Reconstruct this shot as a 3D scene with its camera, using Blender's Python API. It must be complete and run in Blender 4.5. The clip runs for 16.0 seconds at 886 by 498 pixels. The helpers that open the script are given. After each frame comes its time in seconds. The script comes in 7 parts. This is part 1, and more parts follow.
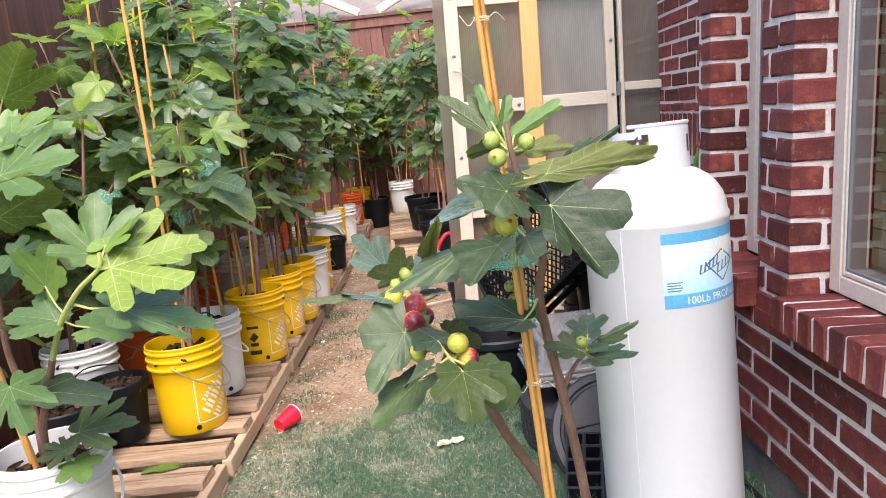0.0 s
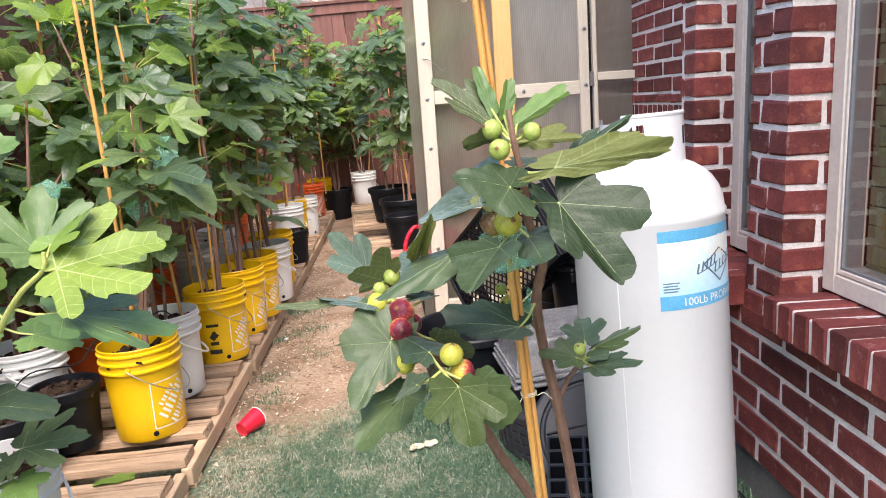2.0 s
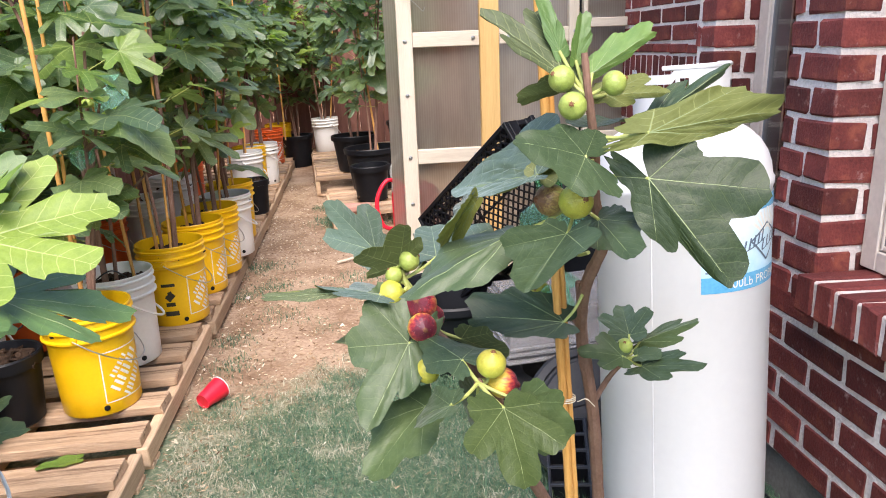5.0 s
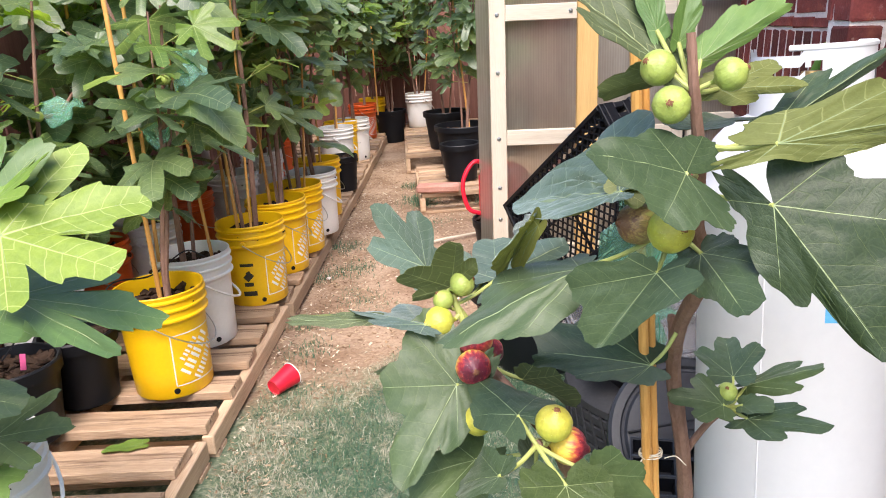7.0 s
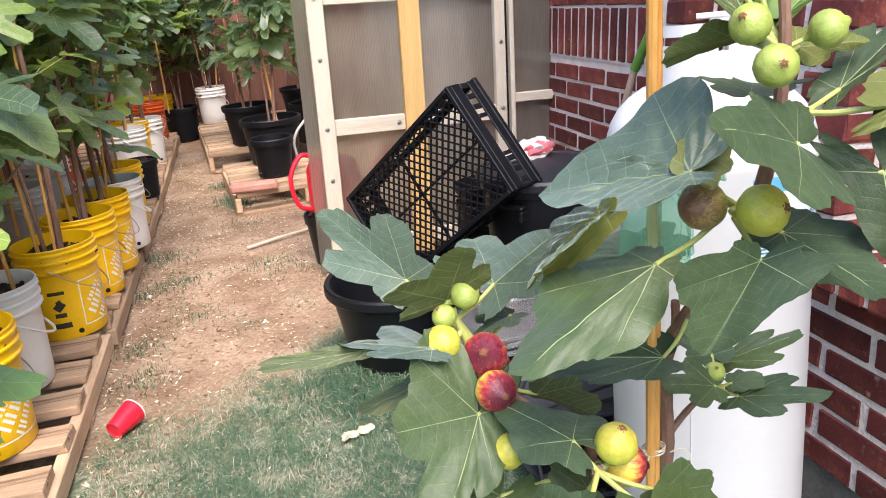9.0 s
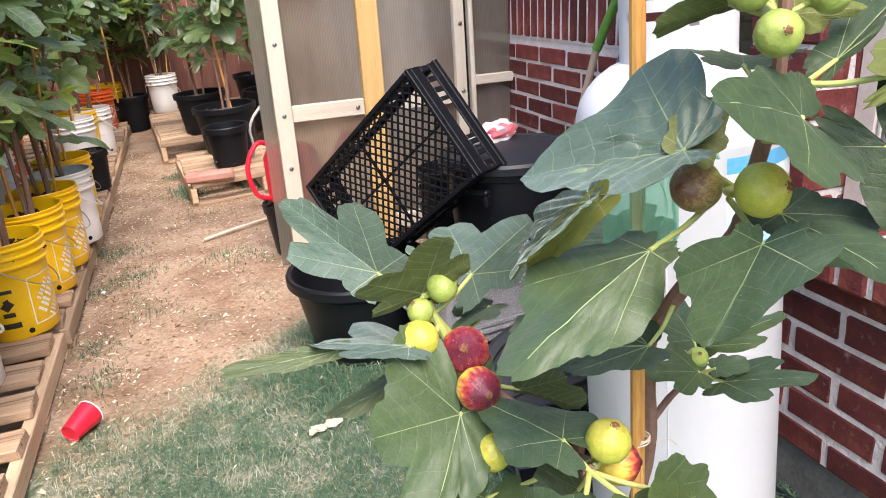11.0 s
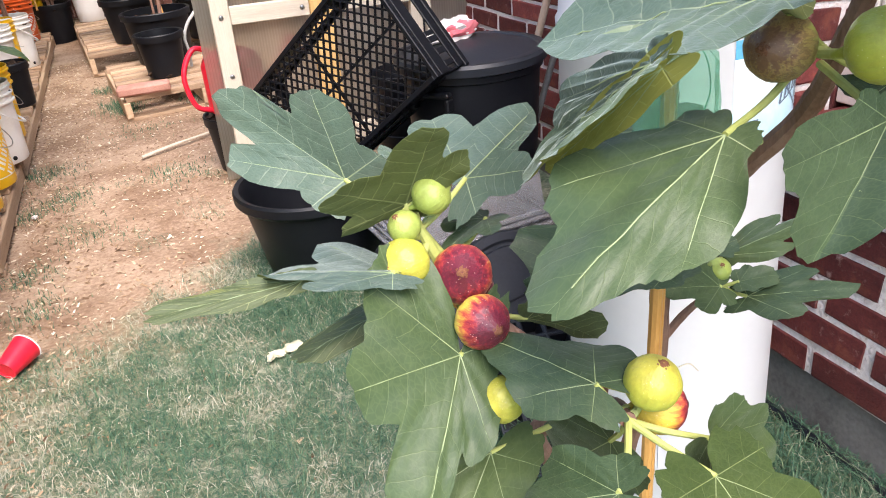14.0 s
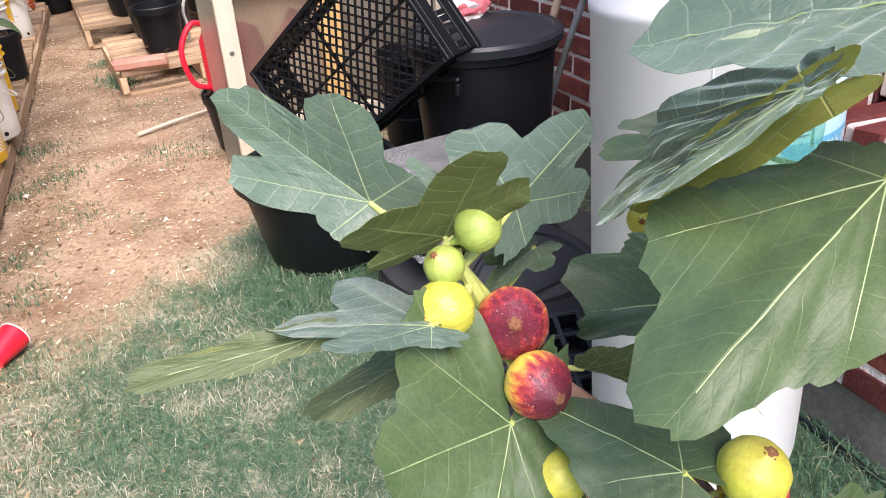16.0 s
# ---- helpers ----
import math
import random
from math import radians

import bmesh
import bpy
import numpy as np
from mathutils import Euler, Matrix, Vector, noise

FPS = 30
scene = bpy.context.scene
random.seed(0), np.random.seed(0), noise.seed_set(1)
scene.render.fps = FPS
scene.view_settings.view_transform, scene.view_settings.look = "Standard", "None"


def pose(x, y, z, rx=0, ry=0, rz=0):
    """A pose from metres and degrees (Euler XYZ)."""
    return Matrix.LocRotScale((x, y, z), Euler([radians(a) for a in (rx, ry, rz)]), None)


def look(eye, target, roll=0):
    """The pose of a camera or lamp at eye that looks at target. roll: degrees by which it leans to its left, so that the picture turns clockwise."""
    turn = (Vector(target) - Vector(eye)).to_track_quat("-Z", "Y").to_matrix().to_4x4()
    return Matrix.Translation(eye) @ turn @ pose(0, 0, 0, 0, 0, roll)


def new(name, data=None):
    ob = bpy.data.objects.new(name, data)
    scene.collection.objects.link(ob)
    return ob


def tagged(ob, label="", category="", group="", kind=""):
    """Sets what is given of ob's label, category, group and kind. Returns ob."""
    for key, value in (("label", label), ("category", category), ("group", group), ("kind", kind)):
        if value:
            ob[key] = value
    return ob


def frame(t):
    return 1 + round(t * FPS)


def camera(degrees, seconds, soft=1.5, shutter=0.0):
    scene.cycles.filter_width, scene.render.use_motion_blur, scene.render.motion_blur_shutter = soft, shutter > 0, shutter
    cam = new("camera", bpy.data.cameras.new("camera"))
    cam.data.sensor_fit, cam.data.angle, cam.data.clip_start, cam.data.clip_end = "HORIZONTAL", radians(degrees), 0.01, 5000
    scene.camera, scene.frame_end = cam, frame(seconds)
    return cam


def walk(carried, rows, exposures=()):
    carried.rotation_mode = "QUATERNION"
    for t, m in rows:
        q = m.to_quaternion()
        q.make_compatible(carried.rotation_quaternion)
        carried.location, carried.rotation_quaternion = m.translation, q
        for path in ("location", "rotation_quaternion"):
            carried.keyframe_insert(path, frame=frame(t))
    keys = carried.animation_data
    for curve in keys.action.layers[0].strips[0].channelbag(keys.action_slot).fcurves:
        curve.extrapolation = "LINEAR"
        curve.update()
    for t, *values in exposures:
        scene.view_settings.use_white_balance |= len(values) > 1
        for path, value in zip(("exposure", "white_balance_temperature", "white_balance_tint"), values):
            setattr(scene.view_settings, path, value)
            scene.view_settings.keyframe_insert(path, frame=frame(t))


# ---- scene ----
cam = camera(61.2, 16.0, 1.0)
# the yard falls away from the house by SLOPE degrees; yard coordinates go through YARD
SLOPE = 2.8
YARD = pose(0, 0, 0, 0, -SLOPE, 0)
PATH = [
    (0, (0.067, 0.163, 1.288), (0.048, 2.13, 0.932), -6.2),
    (0.5, (0.085, 0.163, 1.283), (0.072, 2.129, 0.919), -6.3),
    (1, (0.075, 0.172, 1.281), (0.078, 2.137, 0.91), -6.2),
    (1.5, (0.052, 0.213, 1.28), (0.088, 2.176, 0.899), -6.0),
    (2, (0.016, 0.297, 1.286), (0.103, 2.256, 0.895), -5.6),
    (2.5, (-0.043, 0.392, 1.299), (0.108, 2.345, 0.897), -5.1),
    (3, (-0.083, 0.429, 1.291), (0.153, 2.371, 0.874), -4.5),
    (3.5, (-0.093, 0.446, 1.286), (0.165, 2.377, 0.834), -4.2),
    (4, (-0.085, 0.486, 1.286), (0.15, 2.414, 0.808), -4.2),
    (6.3, (-0.03, 0.696, 1.282), (0.032, 2.604, 0.686), -3.2),
    (6.5, (-0.015, 0.722, 1.283), (-0.001, 2.631, 0.685), -3.4),
    (7, (-0.014, 0.752, 1.285), (-0.076, 2.664, 0.702), -4.0),
    (7.5, (-0.06, 0.803, 1.286), (-0.049, 2.721, 0.72), -5.4),
    (8, (-0.146, 0.871, 1.278), (0.059, 2.774, 0.696), -6.3),
    (8.5, (-0.198, 0.908, 1.271), (0.185, 2.769, 0.645), -5.6),
    (9, (-0.206, 0.912, 1.276), (0.26, 2.745, 0.627), -5.0),
    (11.5, (-0.206, 1.008, 1.255), (0.361, 2.786, 0.536), -5.7),
    (12, (-0.191, 1.073, 1.228), (0.384, 2.832, 0.471), -5.9),
    (12.5, (-0.184, 1.091, 1.221), (0.405, 2.824, 0.415), -6.1),
    (13, (-0.185, 1.093, 1.213), (0.424, 2.796, 0.358), -6.1),
    (13.5, (-0.183, 1.102, 1.201), (0.438, 2.781, 0.308), -6.1),
    (14, (-0.191, 1.103, 1.204), (0.434, 2.767, 0.287), -5.9),
    (14.5, (-0.206, 1.114, 1.203), (0.417, 2.772, 0.274), -5.7),
    (15, (-0.203, 1.132, 1.194), (0.415, 2.786, 0.254), -5.4),
    (15.5, (-0.196, 1.157, 1.191), (0.415, 2.805, 0.238), -5.2),
    (16, (-0.178, 1.211, 1.197), (0.437, 2.848, 0.226), -5.0),
]
walk(cam, [(t, YARD @ look(eye, target, roll)) for t, eye, target, roll in PATH], [(0, 1.68), (4, 1.75), (9, 1.79), (12.5, 1.84), (15, 1.90), (16, 1.88)])

# ---- world, sun ----
world = bpy.data.worlds.new("sky")
scene.world = world
world.use_nodes = True
wn = world.node_tree
sky = wn.nodes.new("ShaderNodeTexSky")
sky.sky_type = "NISHITA"
sky.sun_disc = False
sky.sun_elevation = radians(54.7)
sky.sun_rotation = radians(-177)
sky.air_density, sky.dust_density, sky.ozone_density = 1.0, 1.0, 1.0
wn.nodes["Background"].inputs[1].default_value = 0.145
wn.links.new(sky.outputs[0], wn.nodes["Background"].inputs[0])
sun = new("sun", bpy.data.lights.new("sun", "SUN"))
sun.data.energy, sun.data.angle, sun.data.color = 2.3, radians(42), (1.0, 0.875, 0.81)
sun.matrix_world = look((-0.3, -2.8, 8.2), (0, 3, 0))


# ---- material helpers ----
def shader(name, rough=0.6, metal=0.0, spec=0.5):
    m = bpy.data.materials.new(name)
    m.use_nodes = True
    t = m.node_tree
    b = t.nodes["Principled BSDF"]
    b.inputs["Roughness"].default_value = rough
    b.inputs["Metallic"].default_value = metal
    b.inputs["Specular IOR Level"].default_value = spec
    return m, t, b


def node(t, kind, **values):
    n = t.nodes.new(kind)
    for k, v in values.items():
        n.inputs[k].default_value = v
    return n


def coords(t, scale=(1, 1, 1), space="Object"):
    c = t.nodes.new("ShaderNodeTexCoord")
    mp = t.nodes.new("ShaderNodeMapping")
    mp.inputs["Scale"].default_value = scale
    t.links.new(c.outputs[space], mp.inputs["Vector"])
    return mp.outputs[0]


def noise_fac(t, vec, scale, detail=4.0, rough=0.6):
    n = node(t, "ShaderNodeTexNoise", Scale=scale, Detail=detail, Roughness=rough)
    t.links.new(vec, n.inputs["Vector"])
    return n.outputs["Fac"]


def ramp(t, fac, stops):
    r = t.nodes.new("ShaderNodeValToRGB")
    e = r.color_ramp.elements
    while len(e) < len(stops):
        e.new(0.5)
    for i, (p, c) in enumerate(stops):
        e[i].position, e[i].color = p, (*c, 1)
    t.links.new(fac, r.inputs[0])
    return r.outputs[0]


def mixcol(t, fac, a, b, blend="MIX"):
    m = t.nodes.new("ShaderNodeMix")
    m.data_type, m.blend_type = "RGBA", blend
    for sock, v in ((m.inputs[0], fac), (m.inputs[6], a), (m.inputs[7], b)):
        if hasattr(v, "links"):
            t.links.new(v, sock)
        elif isinstance(v, (int, float)):
            sock.default_value = v
        else:
            sock.default_value = (*v, 1)
    return m.outputs[2]


def bump(t, b, height, strength=0.3, dist=0.002):
    n = node(t, "ShaderNodeBump", Strength=strength, Distance=dist)
    t.links.new(height, n.inputs["Height"])
    t.links.new(n.outputs[0], b.inputs["Normal"])


def mottled(name, dark, light, scale=8.0, fine=60.0, rough=0.6, spec=0.4, metal=0.0, relief=0.2, dist=0.001, stretch=(1, 1, 1), dirt=None, dirt_at=0.62, island=0.0, grain=0.75):
    """A surface whose colour drifts between two tones at two scales, with fine relief and, if asked, dirt stains."""
    m, t, b = shader(name, rough, metal, spec)
    v = coords(t, stretch)
    big, small = noise_fac(t, v, scale), noise_fac(t, v, fine, 3.0)
    c = ramp(t, big, [(0.3, dark), (0.7, light)])
    c = mixcol(t, 0.35, c, ramp(t, small, [(0.3, tuple(x * grain for x in dark)), (0.7, light)]))
    if dirt:
        patch = ramp(t, noise_fac(t, v, scale * 0.6, 8.0, 0.7), [(dirt_at, (0, 0, 0)), (dirt_at + 0.14, (1, 1, 1))])
        c = mixcol(t, patch, c, dirt)
    if island:
        info = t.nodes.new("ShaderNodeObjectInfo")
        geo = t.nodes.new("ShaderNodeNewGeometry")
        add = t.nodes.new("ShaderNodeMath")
        add.operation = "ADD"
        t.links.new(info.outputs["Random"], add.inputs[0])
        t.links.new(geo.outputs["Random Per Island"], add.inputs[1])
        fr = t.nodes.new("ShaderNodeMath")
        fr.operation = "FRACT"
        t.links.new(add.outputs[0], fr.inputs[0])
        shade = ramp(t, fr.outputs[0], [(0.0, (1 - island,) * 3), (1.0, (1 + island * 0.5,) * 3)])
        c = mixcol(t, 1.0, c, shade, "MULTIPLY")
    t.links.new(c, b.inputs["Base Color"])
    bump(t, b, small, relief, dist)
    return m


# ---- materials ----
YELLOW = mottled("yellow_plastic", (0.80, 0.46, 0.004), (0.86, 0.52, 0.008), 5, 90, 0.36, 0.5, relief=0.05, dirt=(0.50, 0.30, 0.02), dirt_at=0.68, grain=0.92)
WHITE = mottled("white_plastic", (0.74, 0.73, 0.70), (0.80, 0.79, 0.77), 5, 90, 0.40, 0.5, relief=0.05, dirt=(0.52, 0.48, 0.42), dirt_at=0.66, grain=0.93)
ORANGE = mottled("orange_plastic", (0.62, 0.09, 0.012), (0.70, 0.11, 0.016), 5, 90, 0.4, 0.5, relief=0.05)
BLACK = mottled("black_plastic", (0.004, 0.0045, 0.007), (0.009, 0.010, 0.013), 7, 120, 0.46, 0.28, relief=0.12, dirt=(0.022, 0.021, 0.022), dirt_at=0.68)
DARK_GREY = mottled("dark_grey_plastic", (0.014, 0.016, 0.022), (0.026, 0.029, 0.036), 7, 120, 0.42, 0.35, relief=0.12, dirt=(0.050, 0.048, 0.046), dirt_at=0.66)
RED = mottled("red_plastic", (0.70, 0.012, 0.035), (0.78, 0.02, 0.05), 6, 60, 0.35, 0.5, relief=0.03)
WIRE = mottled("galvanised_wire", (0.45, 0.45, 0.45), (0.6, 0.6, 0.6), 30, 200, 0.35, metal=1.0)
SOIL = mottled("bark_mulch", (0.020, 0.012, 0.008), (0.075, 0.045, 0.030), 18, 140, 0.9, 0.2, relief=0.9, dist=0.004, island=0.45)
PALLET = mottled("pallet_wood", (0.36, 0.22, 0.135), (0.66, 0.48, 0.325), 5, 60, 0.8, 0.25, relief=0.9, dist=0.003, stretch=(0.35, 6, 6), dirt=(0.12, 0.065, 0.04), dirt_at=0.55, island=0.4)
PALLET_Y = mottled("pallet_rail_wood", (0.42, 0.28, 0.175), (0.68, 0.50, 0.34), 5, 60, 0.85, 0.25, relief=0.6, dist=0.002, stretch=(6, 0.35, 6), dirt=(0.16, 0.10, 0.065), dirt_at=0.62, island=0.3)
FENCE = mottled("stained_fence_wood", (0.115, 0.050, 0.040), (0.25, 0.118, 0.092), 3, 40, 0.8, 0.2, relief=0.3, dist=0.001, stretch=(6, 6, 0.3), dirt=(0.30, 0.17, 0.14), dirt_at=0.66, island=0.35)
def brick_material():
    """Fired red clay: darker and lighter burns, orange bloom, and pale mortar smeared over the faces."""
    m = mottled("red_brick", (0.090, 0.017, 0.017), (0.235, 0.050, 0.042), 11, 150, 0.72, 0.35, relief=0.7, dist=0.004, dirt=(0.31, 0.088, 0.052), dirt_at=0.55, island=0.5)
    t = m.node_tree
    b = t.nodes["Principled BSDF"]
    c = b.inputs["Base Color"].links[0].from_socket
    info = t.nodes.new("ShaderNodeObjectInfo")
    shift = t.nodes.new("ShaderNodeVectorMath")
    t.links.new(coords(t), shift.inputs[0])
    t.links.new(info.outputs["Location"], shift.inputs[1])
    smear = ramp(t, noise_fac(t, shift.outputs[0], 26, 7.0, 0.72), [(0.60, (0, 0, 0)), (0.73, (0.6, 0.6, 0.6))])
    c = mixcol(t, smear, c, (0.46, 0.30, 0.27))
    t.links.new(c, b.inputs["Base Color"])
    return m


BRICK = brick_material()
MORTAR = mottled("white_mortar", (0.62, 0.53, 0.50), (0.86, 0.78, 0.74), 14, 120, 0.9, 0.2, relief=1.0, dist=0.006, dirt=(0.40, 0.28, 0.25), dirt_at=0.62)
CONCRETE = mottled("concrete_footing", (0.105, 0.095, 0.085), (0.215, 0.195, 0.175), 6, 90, 0.9, 0.2, relief=0.6, dist=0.003, dirt=(0.055, 0.048, 0.04), dirt_at=0.56)
VINYL = mottled("vinyl_frame", (0.63, 0.535, 0.46), (0.71, 0.615, 0.535), 4, 60, 0.45, 0.4, relief=0.04, dirt=(0.42, 0.35, 0.29), dirt_at=0.66)
GASKET = mottled("grey_gasket", (0.16, 0.16, 0.17), (0.22, 0.22, 0.23), 8, 60, 0.5, relief=0.05)
TIMBER = mottled("pale_timber", (0.52, 0.44, 0.34), (0.68, 0.60, 0.49), 3, 50, 0.75, 0.25, relief=0.25, stretch=(6, 6, 0.35), dirt=(0.42, 0.33, 0.22), dirt_at=0.62)
RAIL = mottled("pale_rail_timber", (0.52, 0.44, 0.34), (0.68, 0.60, 0.49), 3, 50, 0.75, 0.25, relief=0.25, stretch=(0.35, 6, 6), dirt=(0.40, 0.31, 0.20), dirt_at=0.62)
PINE = mottled("fresh_pine", (0.56, 0.34, 0.12), (0.72, 0.48, 0.20), 3, 45, 0.65, 0.3, relief=0.2, stretch=(8, 8, 0.3), dirt=(0.42, 0.22, 0.07), dirt_at=0.66)
BAMBOO = mottled("bamboo", (0.54, 0.245, 0.055), (0.74, 0.42, 0.135), 6, 60, 0.38, 0.4, relief=0.2, stretch=(5, 5, 0.5), dirt=(0.38, 0.15, 0.035), dirt_at=0.62)
BARK = mottled("fig_bark", (0.17, 0.088, 0.062), (0.31, 0.185, 0.14), 14, 120, 0.8, 0.25, relief=0.5, dist=0.002, stretch=(3, 3, 0.8), dirt=(0.30, 0.22, 0.18), dirt_at=0.66)
STEM = mottled("green_stem", (0.34, 0.38, 0.10), (0.50, 0.53, 0.18), 10, 120, 0.5, 0.4, relief=0.1)
TANK = mottled("white_tank_paint", (0.64, 0.632, 0.645), (0.68, 0.67, 0.68), 2.2, 50, 0.45, 0.35, relief=0.05, dirt=(0.64, 0.60, 0.58), dirt_at=0.70, grain=0.97)
STEEL = mottled("bolt_steel", (0.30, 0.30, 0.30), (0.5, 0.5, 0.5), 40, 200, 0.4, metal=1.0)
TERRA = mottled("pinkish_block", (0.42, 0.20, 0.15), (0.55, 0.30, 0.24), 9, 90, 0.85, 0.2, relief=0.5, dist=0.002)


ROOF = mottled("roof_shingle", (0.16, 0.13, 0.11), (0.26, 0.22, 0.19), 3, 30, 0.9, relief=0.4)
BRICK_FAR = mottled("far_brick", (0.34, 0.15, 0.09), (0.48, 0.24, 0.15), 4, 40, 0.85, relief=0.3)


# ---- mesh helpers ----
def link(name, bm, mat, parent=None, m=None, label="", smooth=True):
    me = bpy.data.meshes.new(name)
    bm.to_mesh(me)
    bm.free()
    if smooth:
        me.shade_smooth()
        me.set_sharp_from_angle(angle=radians(35))
    for one in (mat if isinstance(mat, (list, tuple)) else [mat]):
        me.materials.append(one)
    ob = new(name, me)
    if parent is not None:
        ob.parent = parent
    if m is not None:
        ob.matrix_basis = m
    if label:
        tagged(ob, label)
    return ob


def part(name, bm, mat, parent, label="", m=None, smooth=True):
    return link(name, bm, mat, parent, m, label, smooth)


def thing(name, m, label, category, group="", kind=""):
    ob = new(name)
    ob.matrix_basis = m
    ob.empty_display_size = 0.05
    return tagged(ob, label, category, group, kind)


def box(bm, x0, x1, y0, y1, z0, z1, bevel=0.0, mi=0):
    vs = [bm.verts.new((x, y, z)) for z in (z0, z1) for y in (y0, y1) for x in (x0, x1)]
    fs = [bm.faces.new([vs[i] for i in q]) for q in ((0, 2, 3, 1), (4, 5, 7, 6), (0, 1, 5, 4), (2, 6, 7, 3), (0, 4, 6, 2), (1, 3, 7, 5))]
    for f in fs:
        f.material_index = mi
    if bevel:
        es = {e for f in fs for e in f.edges}
        bmesh.ops.bevel(bm, geom=list(es), offset=bevel, segments=1, affect="EDGES")
    return vs


def cbox(x0, x1, y0, y1, z0, z1, bevel=0.003):
    bm = bmesh.new()
    box(bm, x0, x1, y0, y1, z0, z1, bevel)
    return bm


def lathe(bm, profile, n=32, mi=0, close=False):
    """Turn a profile of (radius, height) round the z axis."""
    rings = []
    for r, z in profile:
        if r < 1e-5:
            rings.append([bm.verts.new((0, 0, z))])
        else:
            rings.append([bm.verts.new((r * math.cos(2 * math.pi * i / n), r * math.sin(2 * math.pi * i / n), z)) for i in range(n)])
    for a, b in zip(rings, rings[1:]):
        for i in range(n):
            j = (i + 1) % n
            if len(a) == 1 and len(b) == 1:
                continue
            if len(a) == 1:
                f = bm.faces.new((a[0], b[j], b[i]))
            elif len(b) == 1:
                f = bm.faces.new((a[i], a[j], b[0]))
            else:
                f = bm.faces.new((a[i], a[j], b[j], b[i]))
            f.material_index = mi
    return rings


def tube(bm, pts, radii, n=8, cap=True):
    """A round limb through the points, its radius given at each."""
    pts = [Vector(p) for p in pts]
    if isinstance(radii, (int, float)):
        radii = [radii] * len(pts)
    rings, side = [], None
    for i, p in enumerate(pts):
        d = (pts[min(i + 1, len(pts) - 1)] - pts[max(i - 1, 0)]).normalized()
        if side is None:
            side = d.orthogonal().normalized()
        side = (side - d * side.dot(d)).normalized()
        up = d.cross(side)
        rings.append([bm.verts.new(p + (side * math.cos(2 * math.pi * k / n) + up * math.sin(2 * math.pi * k / n)) * radii[i]) for k in range(n)])
    for a, b in zip(rings, rings[1:]):
        for k in range(n):
            bm.faces.new((a[k], a[(k + 1) % n], b[(k + 1) % n], b[k]))
    if cap:
        bm.faces.new(rings[0][::-1])
        bm.faces.new(rings[-1])


def curve_pts(pts, n=12):
    """Points of a smooth curve through the given ones."""
    P = [Vector(p) for p in pts]
    P = [P[0] * 2 - P[1]] + P + [P[-1] * 2 - P[-2]]
    out = []
    for i in range(1, len(P) - 2):
        for k in range(n):
            t = k / n
            a, b, c, d = P[i - 1:i + 3]
            out.append(0.5 * ((2 * b) + (c - a) * t + (2 * a - 5 * b + 4 * c - d) * t * t + (3 * b - a - 3 * c + d) * t ** 3))
    out.append(P[-2])
    return out


def yard(x, y, z=0.0, rz=0.0, rx=0.0, ry=0.0):
    """A pose in yard coordinates."""
    return YARD @ pose(x, y, z, rx, ry, rz)


# ---- ground ----
def ground_material():
    m, t, b = shader("yard_ground", 0.95, 0.0, 0.15)
    v = coords(t)
    fine = noise_fac(t, v, 55, 6.0, 0.7)
    mid = noise_fac(t, v, 9, 5.0, 0.65)
    dirt = ramp(t, mid, [(0.3, (0.33, 0.225, 0.155)), (0.7, (0.52, 0.385, 0.285))])
    dirt = mixcol(t, 0.5, dirt, ramp(t, fine, [(0.35, (0.18, 0.105, 0.06)), (0.68, (0.62, 0.46, 0.32))]))
    patch = noise_fac(t, v, 2.6, 5.0, 0.6)
    dirt = mixcol(t, 1.0, dirt, ramp(t, patch, [(0.36, (0.58, 0.52, 0.48)), (0.60, (1.0, 1.0, 1.0))]), "MULTIPLY")
    speck = node(t, "ShaderNodeTexVoronoi", Scale=95.0)
    t.links.new(v, speck.inputs["Vector"])
    dirt = mixcol(t, ramp(t, speck.outputs["Distance"], [(0.10, (0.75, 0.75, 0.75)), (0.22, (0, 0, 0))]), dirt, ramp(t, fine, [(0.4, (0.14, 0.08, 0.05)), (0.6, (0.66, 0.54, 0.40))]))
    thatch = ramp(t, fine, [(0.3, (0.052, 0.085, 0.050)), (0.50, (0.125, 0.165, 0.100)), (0.62, (0.25, 0.265, 0.165)), (0.76, (0.54, 0.50, 0.37))])
    straw = ramp(t, noise_fac(t, v, 7.5, 6.0, 0.68), [(0.50, (0, 0, 0)), (0.66, (0.75, 0.75, 0.75))])
    thatch = mixcol(t, straw, thatch, ramp(t, fine, [(0.3, (0.22, 0.215, 0.155)), (0.7, (0.54, 0.52, 0.41))]))
    sep = t.nodes.new("ShaderNodeSeparateXYZ")
    t.links.new(v, sep.inputs[0])

    def calc(op, a, c, clamp=False):
        n = t.nodes.new("ShaderNodeMath")
        n.operation, n.use_clamp = op, clamp
        for s, x in zip(n.inputs, (a, c)):
            if hasattr(x, "links"):
                t.links.new(x, s)
            else:
                s.default_value = x
        return n.outputs[0]

    edge = calc("ADD", calc("MULTIPLY", calc("SUBTRACT", 3.65, sep.outputs[1]), 1.8), calc("MULTIPLY", calc("SUBTRACT", mid, 0.5), 2.2))
    side = calc("MULTIPLY", calc("SUBTRACT", sep.outputs[0], -0.28), 1.3)
    lawn = calc("ADD", edge, calc("MAXIMUM", side, -0.4), True)
    c = mixcol(t, lawn, dirt, thatch)
    t.links.new(c, b.inputs["Base Color"])
    bump(t, b, fine, 0.8, 0.008)
    return m


